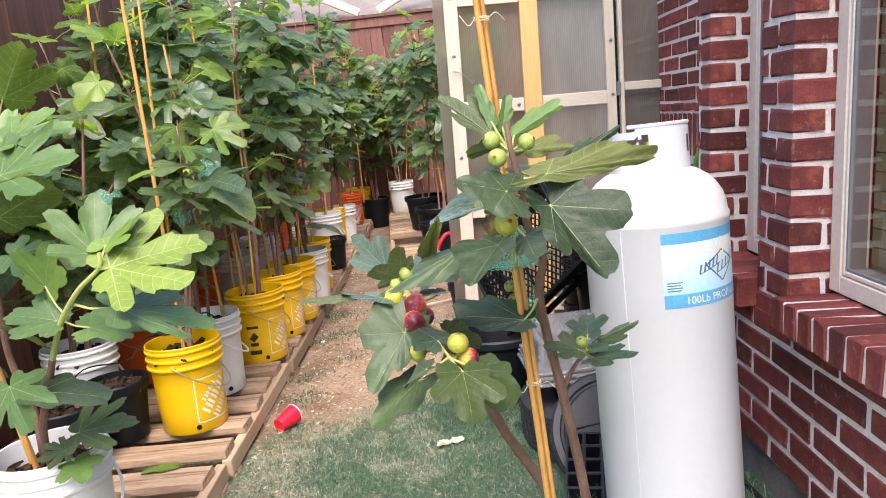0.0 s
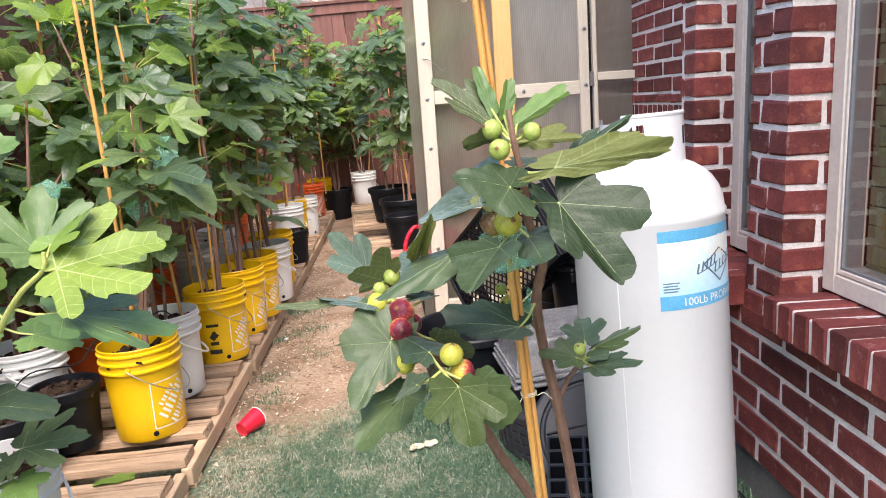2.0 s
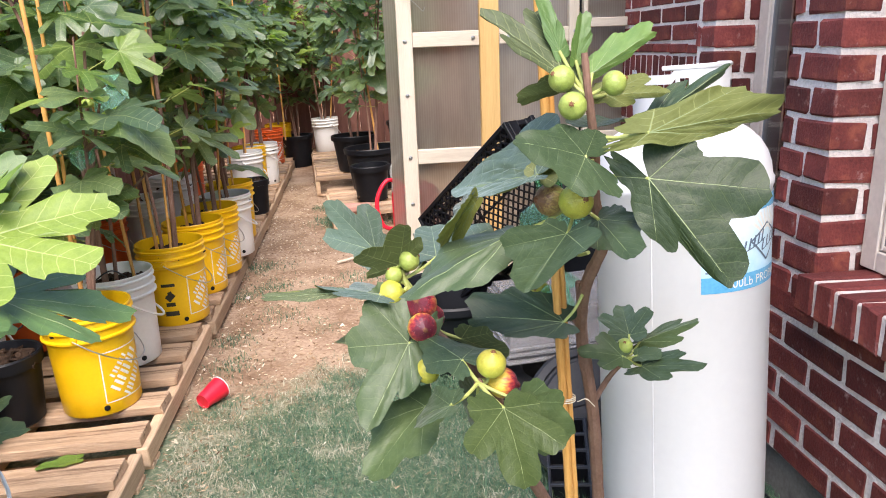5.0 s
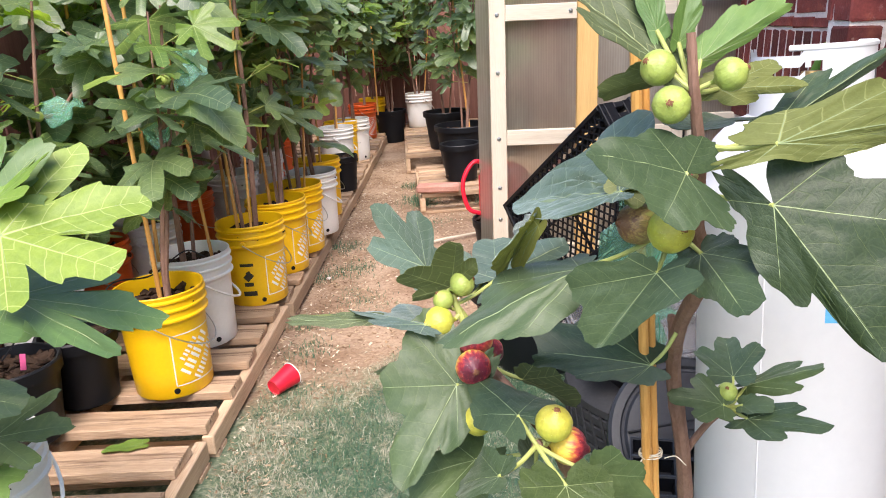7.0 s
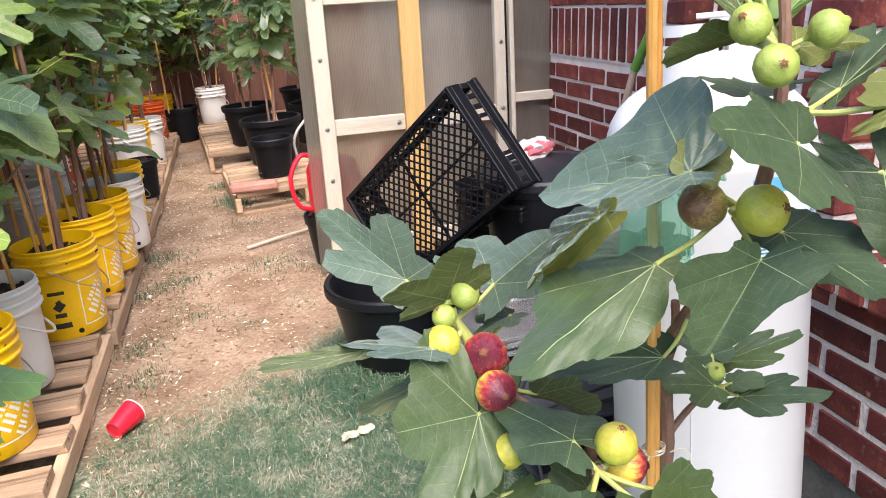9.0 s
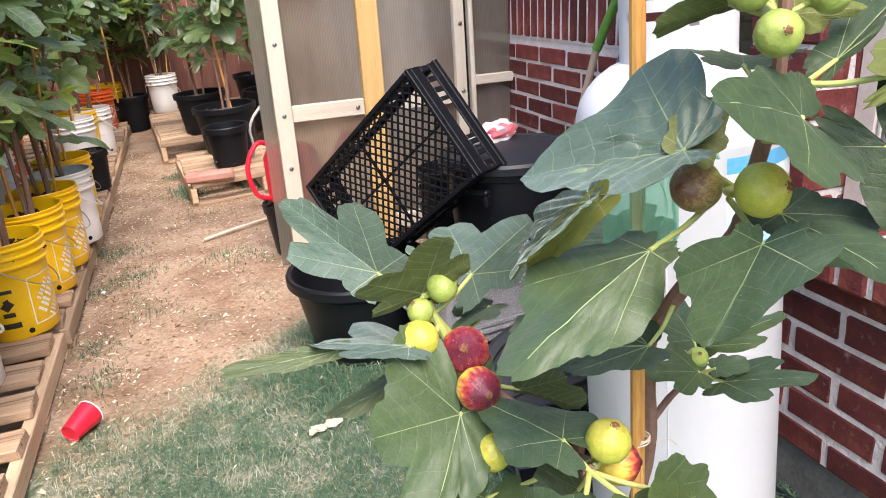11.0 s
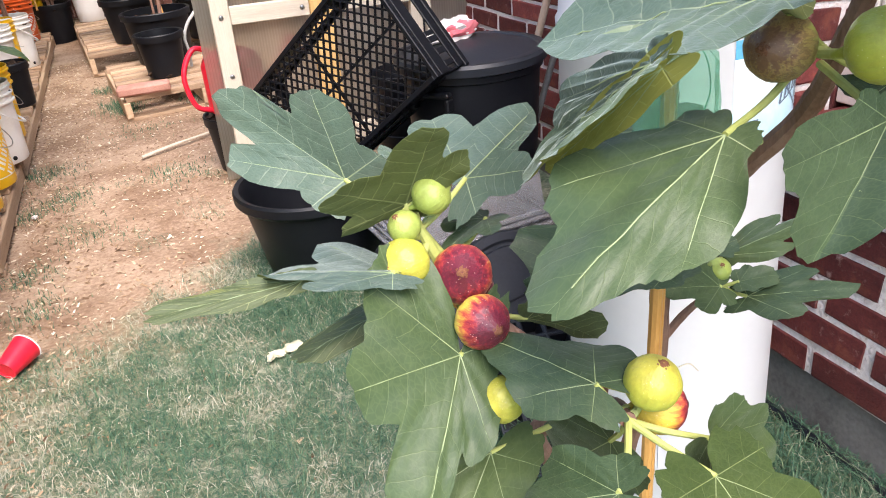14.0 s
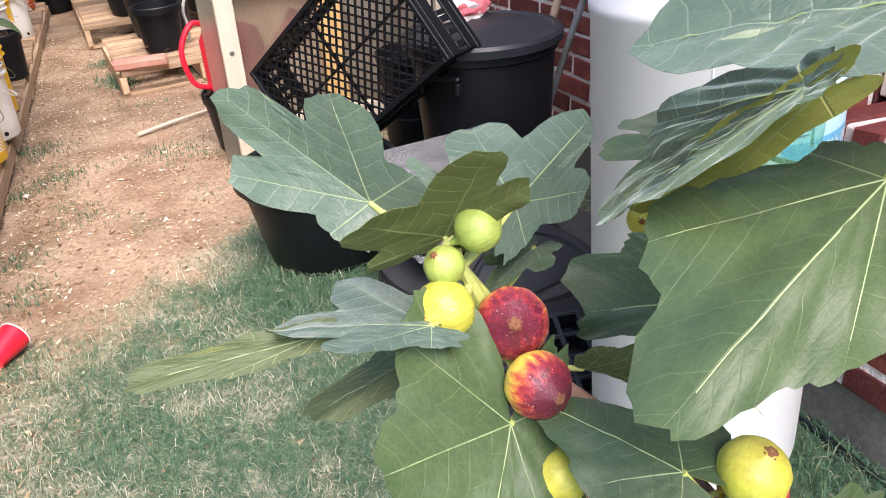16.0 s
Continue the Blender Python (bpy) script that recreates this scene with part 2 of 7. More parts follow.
def lawnness(x, y):
    """How far a spot of the yard is lawn (1) or bare earth (0)."""
    n = noise.noise((x * 2.2, y * 2.2, 3.1)) * 0.9 + noise.noise((x * 6.5, y * 6.5, 7.7)) * 0.5
    return min(1.0, max(0.0, (3.65 - y) * 1.8 + max(-0.6, (x + 0.28) * 1.3) + n))


def build_ground():
    bm = bmesh.new()
    xs = [-300, -40, -8] + [-3 + 0.08 * i for i in range(64)] + [8, 40, 300]
    ys = [-300, -40, -6] + [-1 + 0.1 * i for i in range(125)] + [20, 60, 300]
    grid = [[bm.verts.new((x, y, 0.018 * noise.noise((x * 1.7, y * 1.7, 0)) + 0.006 * noise.noise((x * 9, y * 9, 1)) if abs(x) < 3 else 0)) for x in xs] for y in ys]
    for r0, r1 in zip(grid, grid[1:]):
        for i in range(len(xs) - 1):
            bm.faces.new((r0[i], r0[i + 1], r1[i + 1], r1[i]))
    return tagged(link("ground", bm, ground_material(), None, YARD), "sloping yard ground, worn turf giving way to bare earth", "ground", kind="structure")


build_ground()


# ---- house ----
COURSE, BRICK_L, BRICK_H = 0.0775, 0.238, 0.0615
WALL_X, FAR_X, BASE_Z = 0.955, 1.255, 0.20


def brick_mesh(length, depth, height, seed):
    rnd = random.Random(seed)
    bm = bmesh.new()
    box(bm, -depth / 2, depth / 2, -length / 2, length / 2, -height / 2, height / 2, 0.004)
    for v in bm.verts:
        v.co += Vector((rnd.uniform(-1, 1) * 0.0013, rnd.uniform(-1, 1) * 0.0045, rnd.uniform(-1, 1) * 0.0038))
    me = bpy.data.meshes.new("brick")
    bm.to_mesh(me)
    bm.free()
    me.materials.append(BRICK)
    return me


def brick_pool():
    pool = {}

    def get(length, depth, height=BRICK_H):
        key = (round(length, 3), round(depth, 3), round(height, 3), random.randrange(3))
        if key not in pool:
            pool[key] = brick_mesh(key[0], key[1], key[2], hash(key) % 1000)
        return pool[key]
    return get


brick_of = brick_pool()


def lay(wall, x, y, z, length, depth, height=BRICK_H, rz=0.0, rx=0.0):
    ob = new("brick", brick_of(length, depth, height))
    ob.parent = wall
    ob.matrix_basis = pose(x, y, z, rx + random.uniform(-0.6, 0.6), 0, rz + random.uniform(-0.3, 0.3))
    return ob


def wall_face(wall, x, y0, y1, z0, z1, start=0):
    """Courses of stretchers on a face that looks towards -x."""
    i, z = start, z0 + COURSE / 2
    while z < z1 - 0.02:
        y = y0 - (i % 2) * 0.1275
        while y < y1 - 0.012:
            a, b = max(y, y0), min(y + BRICK_L, y1)
            if b - a > 0.03:
                lay(wall, x + 0.045 + random.uniform(-0.0015, 0.0015), (a + b) / 2, z, b - a, 0.09)
            y += BRICK_L + 0.017
        z += COURSE
        i += 1


def build_house():
    house = thing("house", pose(0, 0, 0), "red brick house with pale mortar, recessed windows and brick sills", "house", kind="structure")
    sill_top = 0.742
    w1, w2, bay_end = (0.55, 2.185), (2.39, 2.80), 2.93
    top = 3.4
    # solid backing with mortar faces, set back behind the bricks
    xm = WALL_X + 0.005
    blocks = [(xm, xm + 0.25, -1.5, bay_end - 0.007, BASE_Z, sill_top - 0.10), (FAR_X + 0.005, FAR_X + 0.25, bay_end - 0.01, 13.0, BASE_Z, top)]
    for y0, y1 in ((-1.5, w1[0]), (w1[1] + 0.007, w2[0] - 0.007), (w2[1] + 0.007, bay_end - 0.007)):
        blocks.append((xm, xm + 0.25, y0, y1, sill_top - 0.10, top))
    for y0, y1 in (w1, w2):
        blocks.append((xm, xm + 0.25, y0 - 0.001, y1 + 0.008, 2.35, top))
    for block in blocks:
        part("mortar_backing", cbox(*block, 0), MORTAR, house, "pale sandy mortar behind the bricks", smooth=False)
    bm = bmesh.new()
    box(bm, WALL_X + 0.02, WALL_X + 0.4, -1.5, bay_end - 0.02, -0.5, BASE_Z + 0.003)
    box(bm, FAR_X + 0.02, FAR_X + 0.4, bay_end - 0.03, 13.0, -0.5, BASE_Z + 0.003)
    part("foundation", bm, CONCRETE, house, "stained grey concrete footing")
    # inside of the room behind the glass
    bm = bmesh.new()
    box(bm, xm + 0.26, xm + 2.5, -1.5, bay_end, -0.2, top)
    bmesh.ops.delete(bm, geom=[f for f in bm.faces if f.normal.x < -0.5 or abs(f.calc_center_median().x - xm - 0.26) < 0.01], context="FACES_ONLY")
    part("room_shell", bm, BRICK_FAR, house, "plain brick back and side walls")
    part("ceiling", cbox(xm + 0.01, xm + 2.49, -1.49, bay_end - 0.01, top + 0.004, top + 0.06, 0), VINYL, house, "plain pale ceiling")
    # roof over the near wing
    bm = bmesh.new()
    for s in (-1, 1):
        ridge, eave = xm + 1.25, xm + 1.25 + s * 1.45
        quad = [(eave, -1.7), (eave, bay_end + 0.2), (ridge, bay_end + 0.2), (ridge, -1.7)]
        hi = [bm.verts.new((x, y, top + 0.12 + (0.75 if x == ridge else 0.0))) for x, y in quad]
        lo = [bm.verts.new((x, y, top + 0.04 + (0.75 if x == ridge else 0.0))) for x, y in quad]
        bm.faces.new(hi)
        bm.faces.new(lo[::-1])
        for k in range(4):
            bm.faces.new((hi[k], hi[(k + 1) % 4], lo[(k + 1) % 4], lo[k]))
    bmesh.ops.recalc_face_normals(bm, faces=bm.faces)
    part("roof", bm, ROOF, house, "grey-brown shingle roof", smooth=False)
    # bricks
    lower_top = sill_top - 0.105
    wall_face(house, WALL_X, -0.25, bay_end, BASE_Z - 0.008, lower_top + 0.03)
    i = 0
    z = lower_top + COURSE / 2 - 0.004
    while z < 2.2:
        # pier between the windows: alternate bonding round the far corner of each reveal
        for y0, y1 in ((w1[1], w2[0]), (w2[1], bay_end)):
            face = y1 - y0
            if i % 2 == 0:
                lay(house, WALL_X + 0.0645, y0 + 0.045, z, 0.129, 0.09, rz=90)
                lay(house, WALL_X + 0.045, (y0 + 0.106 + y1) / 2, z, face - 0.106, 0.09)
                lay(house, WALL_X + 0.197, y0 + 0.047, z, 0.10, 0.09, rz=90)
            else:
                lay(house, WALL_X + 0.045, y0 + 0.048, z, 0.096, 0.09) if face < 0.16 else lay(house, WALL_X + 0.045, y0 + 0.072, z, 0.144, 0.09)
                if face > 0.2:
                    lay(house, WALL_X + 0.045, y1 - 0.021, z, 0.042, 0.09)
                lay(house, WALL_X + 0.182, y0 + 0.047, z, 0.15, 0.09, rz=90)
        z += COURSE
        i += 1
    # far wall, with its proud band of upright bricks
    band0, band1 = 1.005, 1.225
    wall_face(house, FAR_X, bay_end + 0.01, 5.6, BASE_Z, band0 - 0.01)
    part("mortar_backing", cbox(FAR_X + 0.0015, FAR_X + 0.0048, bay_end + 0.002, 5.6, band0 - 0.004, band1 + 0.004, 0), MORTAR, house, "pale sandy mortar behind the bricks", smooth=False)
    y = bay_end + 0.035
    while y < 5.6:
        lay(house, FAR_X + 0.055, y, (band0 + band1) / 2, 0.054, 0.116, band1 - band0 - 0.014)
        y += 0.0725
    y = bay_end
    while y < 5.6:
        lay(house, FAR_X + 0.050, y + 0.09, band1 + 0.024, 0.17, 0.11, 0.036)
        y += 0.18
    wall_face(house, FAR_X, bay_end + 0.01, 5.6, band1 + 0.05, 2.4, 1)
    # rowlock sills
    for y0, y1 in ((w1[0], w1[1] - 0.008), (w2[0] + 0.004, w2[1] - 0.005)):
        count = round((y1 - y0) / 0.0765)
        step = (y1 - y0) / count
        for k in range(count):
            lay(house, WALL_X + 0.040, y0 + (k + 0.5) * step, sill_top - 0.046, step - 0.015, 0.19, 0.092)
        bm = cbox(WALL_X - 0.049, WALL_X + 0.13, y0 + 0.012, y1 - 0.002, sill_top - 0.093, sill_top - 0.005, 0.004)
        part("sill_bed", bm, MORTAR, house, "mortar bed of the brick sill")
    # windows
    for k, (y0, y1) in enumerate((w1, w2)):
        win = new("window_%d" % (k + 1))
        win.parent = house
        fx, z0, z1 = WALL_X + (0.125, 0.148)[k], sill_top + 0.004, 2.33
        bm = bmesh.new()
        for a, b, c, d in ((y1 - 0.055, y1, z0, z1), (y0, y0 + 0.055, z0, z1), (y0 + 0.055, y1 - 0.055, z0, z0 + 0.05), (y0 + 0.055, y1 - 0.055, z1 - 0.05, z1)):
            box(bm, fx - 0.012, fx + 0.07, a, b, c, d, 0.003)
        for a, b, c, d in ((y1 - 0.068, y1 - 0.057, z0 + 0.052, z1 - 0.052), (y0 + 0.057, y0 + 0.068, z0 + 0.052, z1 - 0.052), (y0 + 0.068, y1 - 0.068, z0 + 0.052, z0 + 0.066)):
            box(bm, fx - 0.008, fx + 0.062, a, b, c, d, 0.003)
        part("window_frame", bm, VINYL, win, "cream vinyl window frame")
        bm = bmesh.new()
        for a, b, c, d in ((y1 - 0.075, y1 - 0.068, z0 + 0.066, z1 - 0.06), (y0 + 0.068, y0 + 0.075, z0 + 0.066, z1 - 0.06), (y0 + 0.075, y1 - 0.075, z0 + 0.066, z0 + 0.073)):
            box(bm, fx - 0.005, fx + 0.05, a, b, c, d)
        part("gasket", bm, GASKET, win, "grey glazing gasket")
        bm = cbox(fx + 0.001, fx + 0.007, y0 + 0.072, y1 - 0.072, z0 + 0.070, z1 - 0.06, 0)
        pane = part("pane", bm, GLASS, win, "reflecting window glass")
        pane.visible_shadow = False
        # Added slats behind the pane; their colour stands in for its reflection.
        bm = bmesh.new()
        for s in range(int((z1 - z0) / 0.05)):
            zz = z0 + 0.05 * s + 0.03
            box(bm, fx + 0.072, fx + 0.076, y0 + 0.06, y1 - 0.06, zz, zz + 0.047)
        part("reflection_slats", bm, REFLECT_SLATS, win, "added dull green slats coloured like the reflection in the pane")
    return house


def glass_material():
    m, t, b = shader("window_glass", 0.02)
    b.inputs["Transmission Weight"].default_value = 1.0
    b.inputs["IOR"].default_value = 1.5
    return m


GLASS = glass_material()
# Dull green of the pane's reflection, put on the slats behind it.
REFLECT_SLATS = mottled("painted_reflection", (0.16, 0.15, 0.095), (0.22, 0.205, 0.13), 4, 60, 0.7, 0.2, relief=0.1)
build_house()


# ---- fences ----
def fence_run(name, m, length, height, board, label):
    """Boards along local x, their face towards local -y."""
    fence = thing(name, m, label, "fence", kind="structure")
    rnd = random.Random(len(name))
    x = 0.0
    kinds = []
    for k in range(4):
        bm = cbox(0.002, board - 0.002, -0.009, 0.009, 0.03, height, 0.002)
        for v in bm.verts:
            v.co.x += rnd.uniform(-1, 1) * 0.002
        me = bpy.data.meshes.new("board")
        bm.to_mesh(me)
        bm.free()
        me.materials.append(FENCE)
        kinds.append(me)
    while x < length:
        ob = new("board", rnd.choice(kinds))
        ob.parent = fence
        ob.matrix_basis = pose(x, rnd.uniform(-0.004, 0.004), rnd.uniform(-0.012, 0.0), 0, rnd.uniform(-0.25, 0.25), 0)
        x += board
    for z in (0.4, 1.25, height - 0.35):
        part("rail", cbox(0, length, 0.011, 0.05, z, z + 0.09), FENCE, fence)
    part("cap", cbox(-0.02, length + 0.02, -0.055, 0.06, height + 0.002, height + 0.04), FENCE, fence, "flat cap board")
    part("trim_board", cbox(0, length, -0.03, -0.0125, height - 0.11, height - 0.002), FENCE, fence)
    return fence


fence_run("fence", yard(-1.93, 0.2, 0, 90), 9.6, 2.48, 0.185, "reddish-brown stained board fence beside the potted trees")
fence_run("fence", yard(-1.93, 9.75, 0, 0), 4.6, 2.52, 0.145, "reddish-brown stained board fence closing the yard")
for y in (2.05, 5.95):
    bm = bmesh.new()
    tube(bm, [(0, 0, 0), (0, 0, 2.62)], 0.03, 14)
    post = thing("fence_post", yard(-1.885, y + 0.25, 0), "galvanised round steel post against the fence boards", "post", "fence posts")
    part("pole", bm, WIRE, post)
    bm = bmesh.new()
    lathe(bm, [(0.034, 2.60), (0.034, 2.635), (0.02, 2.65), (0, 2.655)], 14)
    part("cap", bm, WIRE, post)


# ---- polycarbonate screen ----
def poly_material():
    m, t, b = shader("polycarbonate", 0.28)
    v = coords(t)
    c = ramp(t, noise_fac(t, coords(t, (2, 2, 0.6)), 4), [(0.3, (0.36, 0.325, 0.265)), (0.7, (0.56, 0.51, 0.43))])
    rib = t.nodes.new("ShaderNodeTexWave")
    rib.bands_direction = "X"
    rib.inputs["Scale"].default_value = 26.0
    t.links.new(v, rib.inputs["Vector"])
    c = mixcol(t, 1.0, c, ramp(t, rib.outputs["Fac"], [(0.35, (0.90, 0.90, 0.90)), (0.75, (1.06, 1.06, 1.06))]), "MULTIPLY")
    t.links.new(c, b.inputs["Base Color"])
    b.inputs["Transmission Weight"].default_value = 0.72
    b.inputs["IOR"].default_value = 1.12
    w = t.nodes.new("ShaderNodeTexWave")
    w.bands_direction = "X"
    w.inputs["Scale"].default_value = 50.0
    t.links.new(v, w.inputs["Vector"])
    bump(t, b, w.outputs["Fac"], 0.35, 0.002)
    clear = t.nodes.new("ShaderNodeBsdfTransparent")
    clear.inputs[0].default_value = (0.86, 0.84, 0.80, 1)
    mix = t.nodes.new("ShaderNodeMixShader")
    mix.inputs[0].default_value = 0.36
    t.links.new(b.outputs[0], mix.inputs[1])
    t.links.new(clear.outputs[0], mix.inputs[2])
    t.links.new(mix.outputs[0], t.nodes["Material Output"].inputs[0])
    return m


POLY = poly_material()


def bolt(parent, x, y, z):
    bm = bmesh.new()
    lathe(bm, [(0.0, 0.006), (0.004, 0.0055), (0.0075, 0.002), (0.0105, 0.0015), (0.0105, 0)], 10)
    part("bolt", bm, STEEL, parent, "", pose(x, y, z, 90))


def build_screen():
    # the uprights stand plumb although the rails follow the sloping ground
    plumb = Matrix.Identity(4)
    plumb[0][2] = 0.052
    g = thing("greenhouse_screen", yard(0.135, 4.36, 0) @ plumb, "timber-framed twin-wall polycarbonate greenhouse wall with steel bolts", "greenhouse")
    h = 2.35
    doorx = 0.900
    part("post", cbox(-0.015, 0.060, 0.0, 0.04, 0, h), TIMBER, g, "weathered pale timber post")
    part("post", cbox(0.848, doorx, 0.0, 0.04, 0, h), TIMBER, g, "weathered pale timber post")
    part("brace", cbox(0.392, 0.489, -0.012, 0.028, 0.05, h), PINE, g, "fresh yellow pine upright")
    rails = (0.11, 0.685, 1.26, 1.835)
    for z in rails:
        part("rail", cbox(0.061, 0.391, 0.001, 0.038, z, z + 0.072), RAIL, g, "weathered pale timber rail")
        part("rail", cbox(0.490, 0.847, 0.001, 0.038, z + 0.002, z + 0.074), RAIL, g, "weathered pale timber rail")
    part("panel", cbox(-0.075, doorx + 0.004, 0.042, 0.050, 0.02, h, 0), POLY, g, "cloudy ribbed polycarbonate sheet")
    # the narrow panel between the door gap and the house
    part("post", cbox(doorx + 0.022, doorx + 0.045, 0.0, 0.04, 0, h), TIMBER, g, "weathered pale timber post")
    part("panel", cbox(doorx + 0.025, 1.15, 0.042, 0.050, 0.02, h, 0), POLY, g, "cloudy ribbed polycarbonate sheet")
    for z in (0.19, 0.76, 1.325, 1.90):
        part("rail", cbox(doorx + 0.046, 1.15, 0.004, 0.036, z, z + 0.045), RAIL, g, "weathered pale timber rail")
    for z in (0.30, 0.46, 0.70, 1.01, 1.27, 1.56, 1.86):
        bolt(g, 0.022, -0.001, z + 0.02)
        bolt(g, doorx - 0.022, -0.001, z + 0.04)
    for z in rails:
        bolt(g, 0.36, -0.001, z + 0.037)
        bolt(g, 0.54, -0.001, z + 0.037)
    bm = bmesh.new()
    tube(bm, curve_pts([(0.015, -0.003, 1.50), (0.05, -0.02, 1.49), (0.09, -0.022, 1.455), (0.115, -0.02, 1.43), (0.125, -0.02, 1.45)], 5), 0.0028, 6)
    part("hook", bm, WIRE, g, "bent wire hook")
    for z in (0.42, 1.30):
        part("hinge", cbox(doorx + 0.001, doorx + 0.024, -0.004, 0.0, z, z + 0.075, 0.001), STEEL, g, "small steel hinge")
    # Thin black strip filling the door gap.
    part("gap_strip", cbox(doorx + 0.003, doorx + 0.019, 0.03, 0.036, 0.02, h, 0), BLACK, g, "thin black strip in the door gap")
    return g


build_screen()


# ---- pallets ----
def pallet(m, width, length, height, boards, label, seed):
    """Thick deck boards run along local x on rails along y; the origin is the near outer corner on the ground, x runs inwards."""
    rnd = random.Random(seed)
    p = thing("pallet", m, label, "pallet", "pallets")
    bw, th = length / boards, 0.034
    for i in range(boards):
        w = bw * rnd.uniform(0.52, 0.62)
        bm = bmesh.new()
        inset = rnd.uniform(0.004, 0.024)
        box(bm, inset, width, 0, w, 0, th, 0.004)
        bmesh.ops.subdivide_edges(bm, edges=[e for e in bm.edges if abs(e.verts[0].co.x - e.verts[1].co.x) > width * 0.6], cuts=9)
        for v in bm.verts:
            v.co += Vector((rnd.uniform(-0.004, 0.004), rnd.uniform(-0.003, 0.003), rnd.uniform(-0.0018, 0.0018)))
        part("board", bm, PALLET, p, "", pose(0, i * bw + 0.01, height - th, 0, 0, rnd.uniform(-0.7, 0.7)), smooth=False)
    for x in (0.0, width / 2 - 0.02, width - 0.04):
        bm = bmesh.new()
        box(bm, x + 0.002, x + 0.04, 0.004, length - 0.01, 0.022, height - th - 0.001, 0.004)
        part("rail", bm, PALLET_Y, p)
    for i in range(3):
        part("bottom_board", cbox(0, width, 0.02 + i * (length - 0.13) / 2, 0.11 + i * (length - 0.13) / 2, 0.001, 0.020, 0.002), PALLET, p)
    return p


for k in range(7):
    pallet(yard((-0.850, -0.838, -0.822, -0.812, -0.815, -0.82, -0.825)[k], 1.66 + k * 1.15, 0.0) @ Matrix.Diagonal((-1, 1, 1, 1)), 1.02, 1.14, 0.125, 5,
           "weathered slatted wooden pallet carrying potted fig trees", k)
pallet(yard(-0.315, 5.80, 0.0, 4.5), 0.95, 1.15, 0.15, 6, "weathered slatted wooden pallet with black nursery pots", 21)
pallet(yard(-0.50, 7.30, 0.0, 4.0), 1.0, 2.3, 0.17, 11, "weathered slatted wooden pallet with a white bucket", 22)


# ---- buckets and pots ----
def mulch(parent, radius, z, seed, n=90, size=0.018):
    """A heap of bark chips filling a pot."""
    rnd = random.Random(seed)
    bm = bmesh.new()
    lathe(bm, [(radius, z - 0.02), (radius * 0.6, z - 0.008), (0, z)], 20)
    for _ in range(n):
        a, r = rnd.uniform(0, 6.283), radius * math.sqrt(rnd.random()) * 0.93
        s = size * rnd.uniform(0.6, 1.6)
        mm = pose(r * math.cos(a), r * math.sin(a), z + rnd.uniform(-0.006, 0.012) - 0.012 * r / radius, rnd.uniform(-40, 40), rnd.uniform(-40, 40), rnd.uniform(0, 360))
        vs = box(bm, -s, s, -s * 0.45, s * 0.45, -s * 0.18, s * 0.18)
        for v in vs:
            v.co = mm @ (v.co + Vector((rnd.uniform(-0.2, 0.2) * s, rnd.uniform(-0.2, 0.2) * s, 0)))
    return tagged(part("mulch", bm, SOIL, parent, "dark bark mulch", smooth=False), kind="stuff")


def bucket(m, mat, colour, logo=None, seed=0, dark_top=True, handle=True, fill=0.315):
    """A five-gallon pail: tapered wall, three rim ribs, wire bail, and drilled drain hole."""
    b = thing("bucket", m, colour, "bucket", "buckets of fig trees")
    rb, rt, h = 0.130, 0.149, 0.368
    prof = [(0, 0.012), (rb - 0.012, 0.012), (rb - 0.004, 0.0), (rb, 0.006)]
    prof += [(rb + (rt - 0.006 - rb) * z / h, z) for z in (0.10, 0.20, 0.262)]
    for z in (0.272, 0.306, 0.338):
        prof += [(rt - 0.004, z), (rt + 0.004, z + 0.004), (rt + 0.004, z + 0.010), (rt - 0.003, z + 0.014)]
    prof += [(rt + 0.001, h - 0.004), (rt - 0.001, h), (rt - 0.005, h - 0.002), (rt - 0.008, 0.30), (rb, 0.05)]
    bm = bmesh.new()
    lathe(bm, prof, 40)
    part("body", bm, mat, b)
    mulch(b, rt - 0.010, fill, seed)
    if handle:
        bm = bmesh.new()
        hoop = []
        for k in range(17):
            a = -math.pi / 2 + math.pi * k / 16
            hoop.append(((rt + 0.014) * math.cos(a), (rt + 0.010) * math.sin(a), 0.292 - 0.13 * math.cos(a)))
        tube(bm, hoop, 0.0048 if mat is WHITE else 0.0022, 6)
        part("bail", bm, WHITE if mat is WHITE else WIRE, b, "white plastic bail hanging down" if mat is WHITE else "thin wire bail hanging down")
        for s in (-1, 1):
            bm = bmesh.new()
            lathe(bm, [(0, 0.014), (0.010, 0.012), (0.013, 0), (0, 0)], 10)
            part("ear", bm, mat, b, "", pose(0, s * (rt - 0.006), 0.292, -90 * s))
    bm = bmesh.new()
    lathe(bm, [(0, 0.003), (0.006, 0.003), (0.010, 0.002), (0.0105, -0.004)], 12)
    part("drain_hole", bm, BLACK, b, "", pose((rb + 0.002) * math.cos(radians(-66)), (rb + 0.002) * math.sin(radians(-66)), 0.028, 90, 0, 24))
    if logo is not None:
        decals(b, logo, rb, rt, h, seed != 1)
    return b


LOGO_WHITE = mottled("printed_white", (0.74, 0.72, 0.66), (0.82, 0.80, 0.76), 20, 160, 0.5, relief=0.02)
PRINT_BLACK = mottled("printed_black", (0.02, 0.02, 0.02), (0.05, 0.045, 0.03), 30, 160, 0.5, relief=0.02)


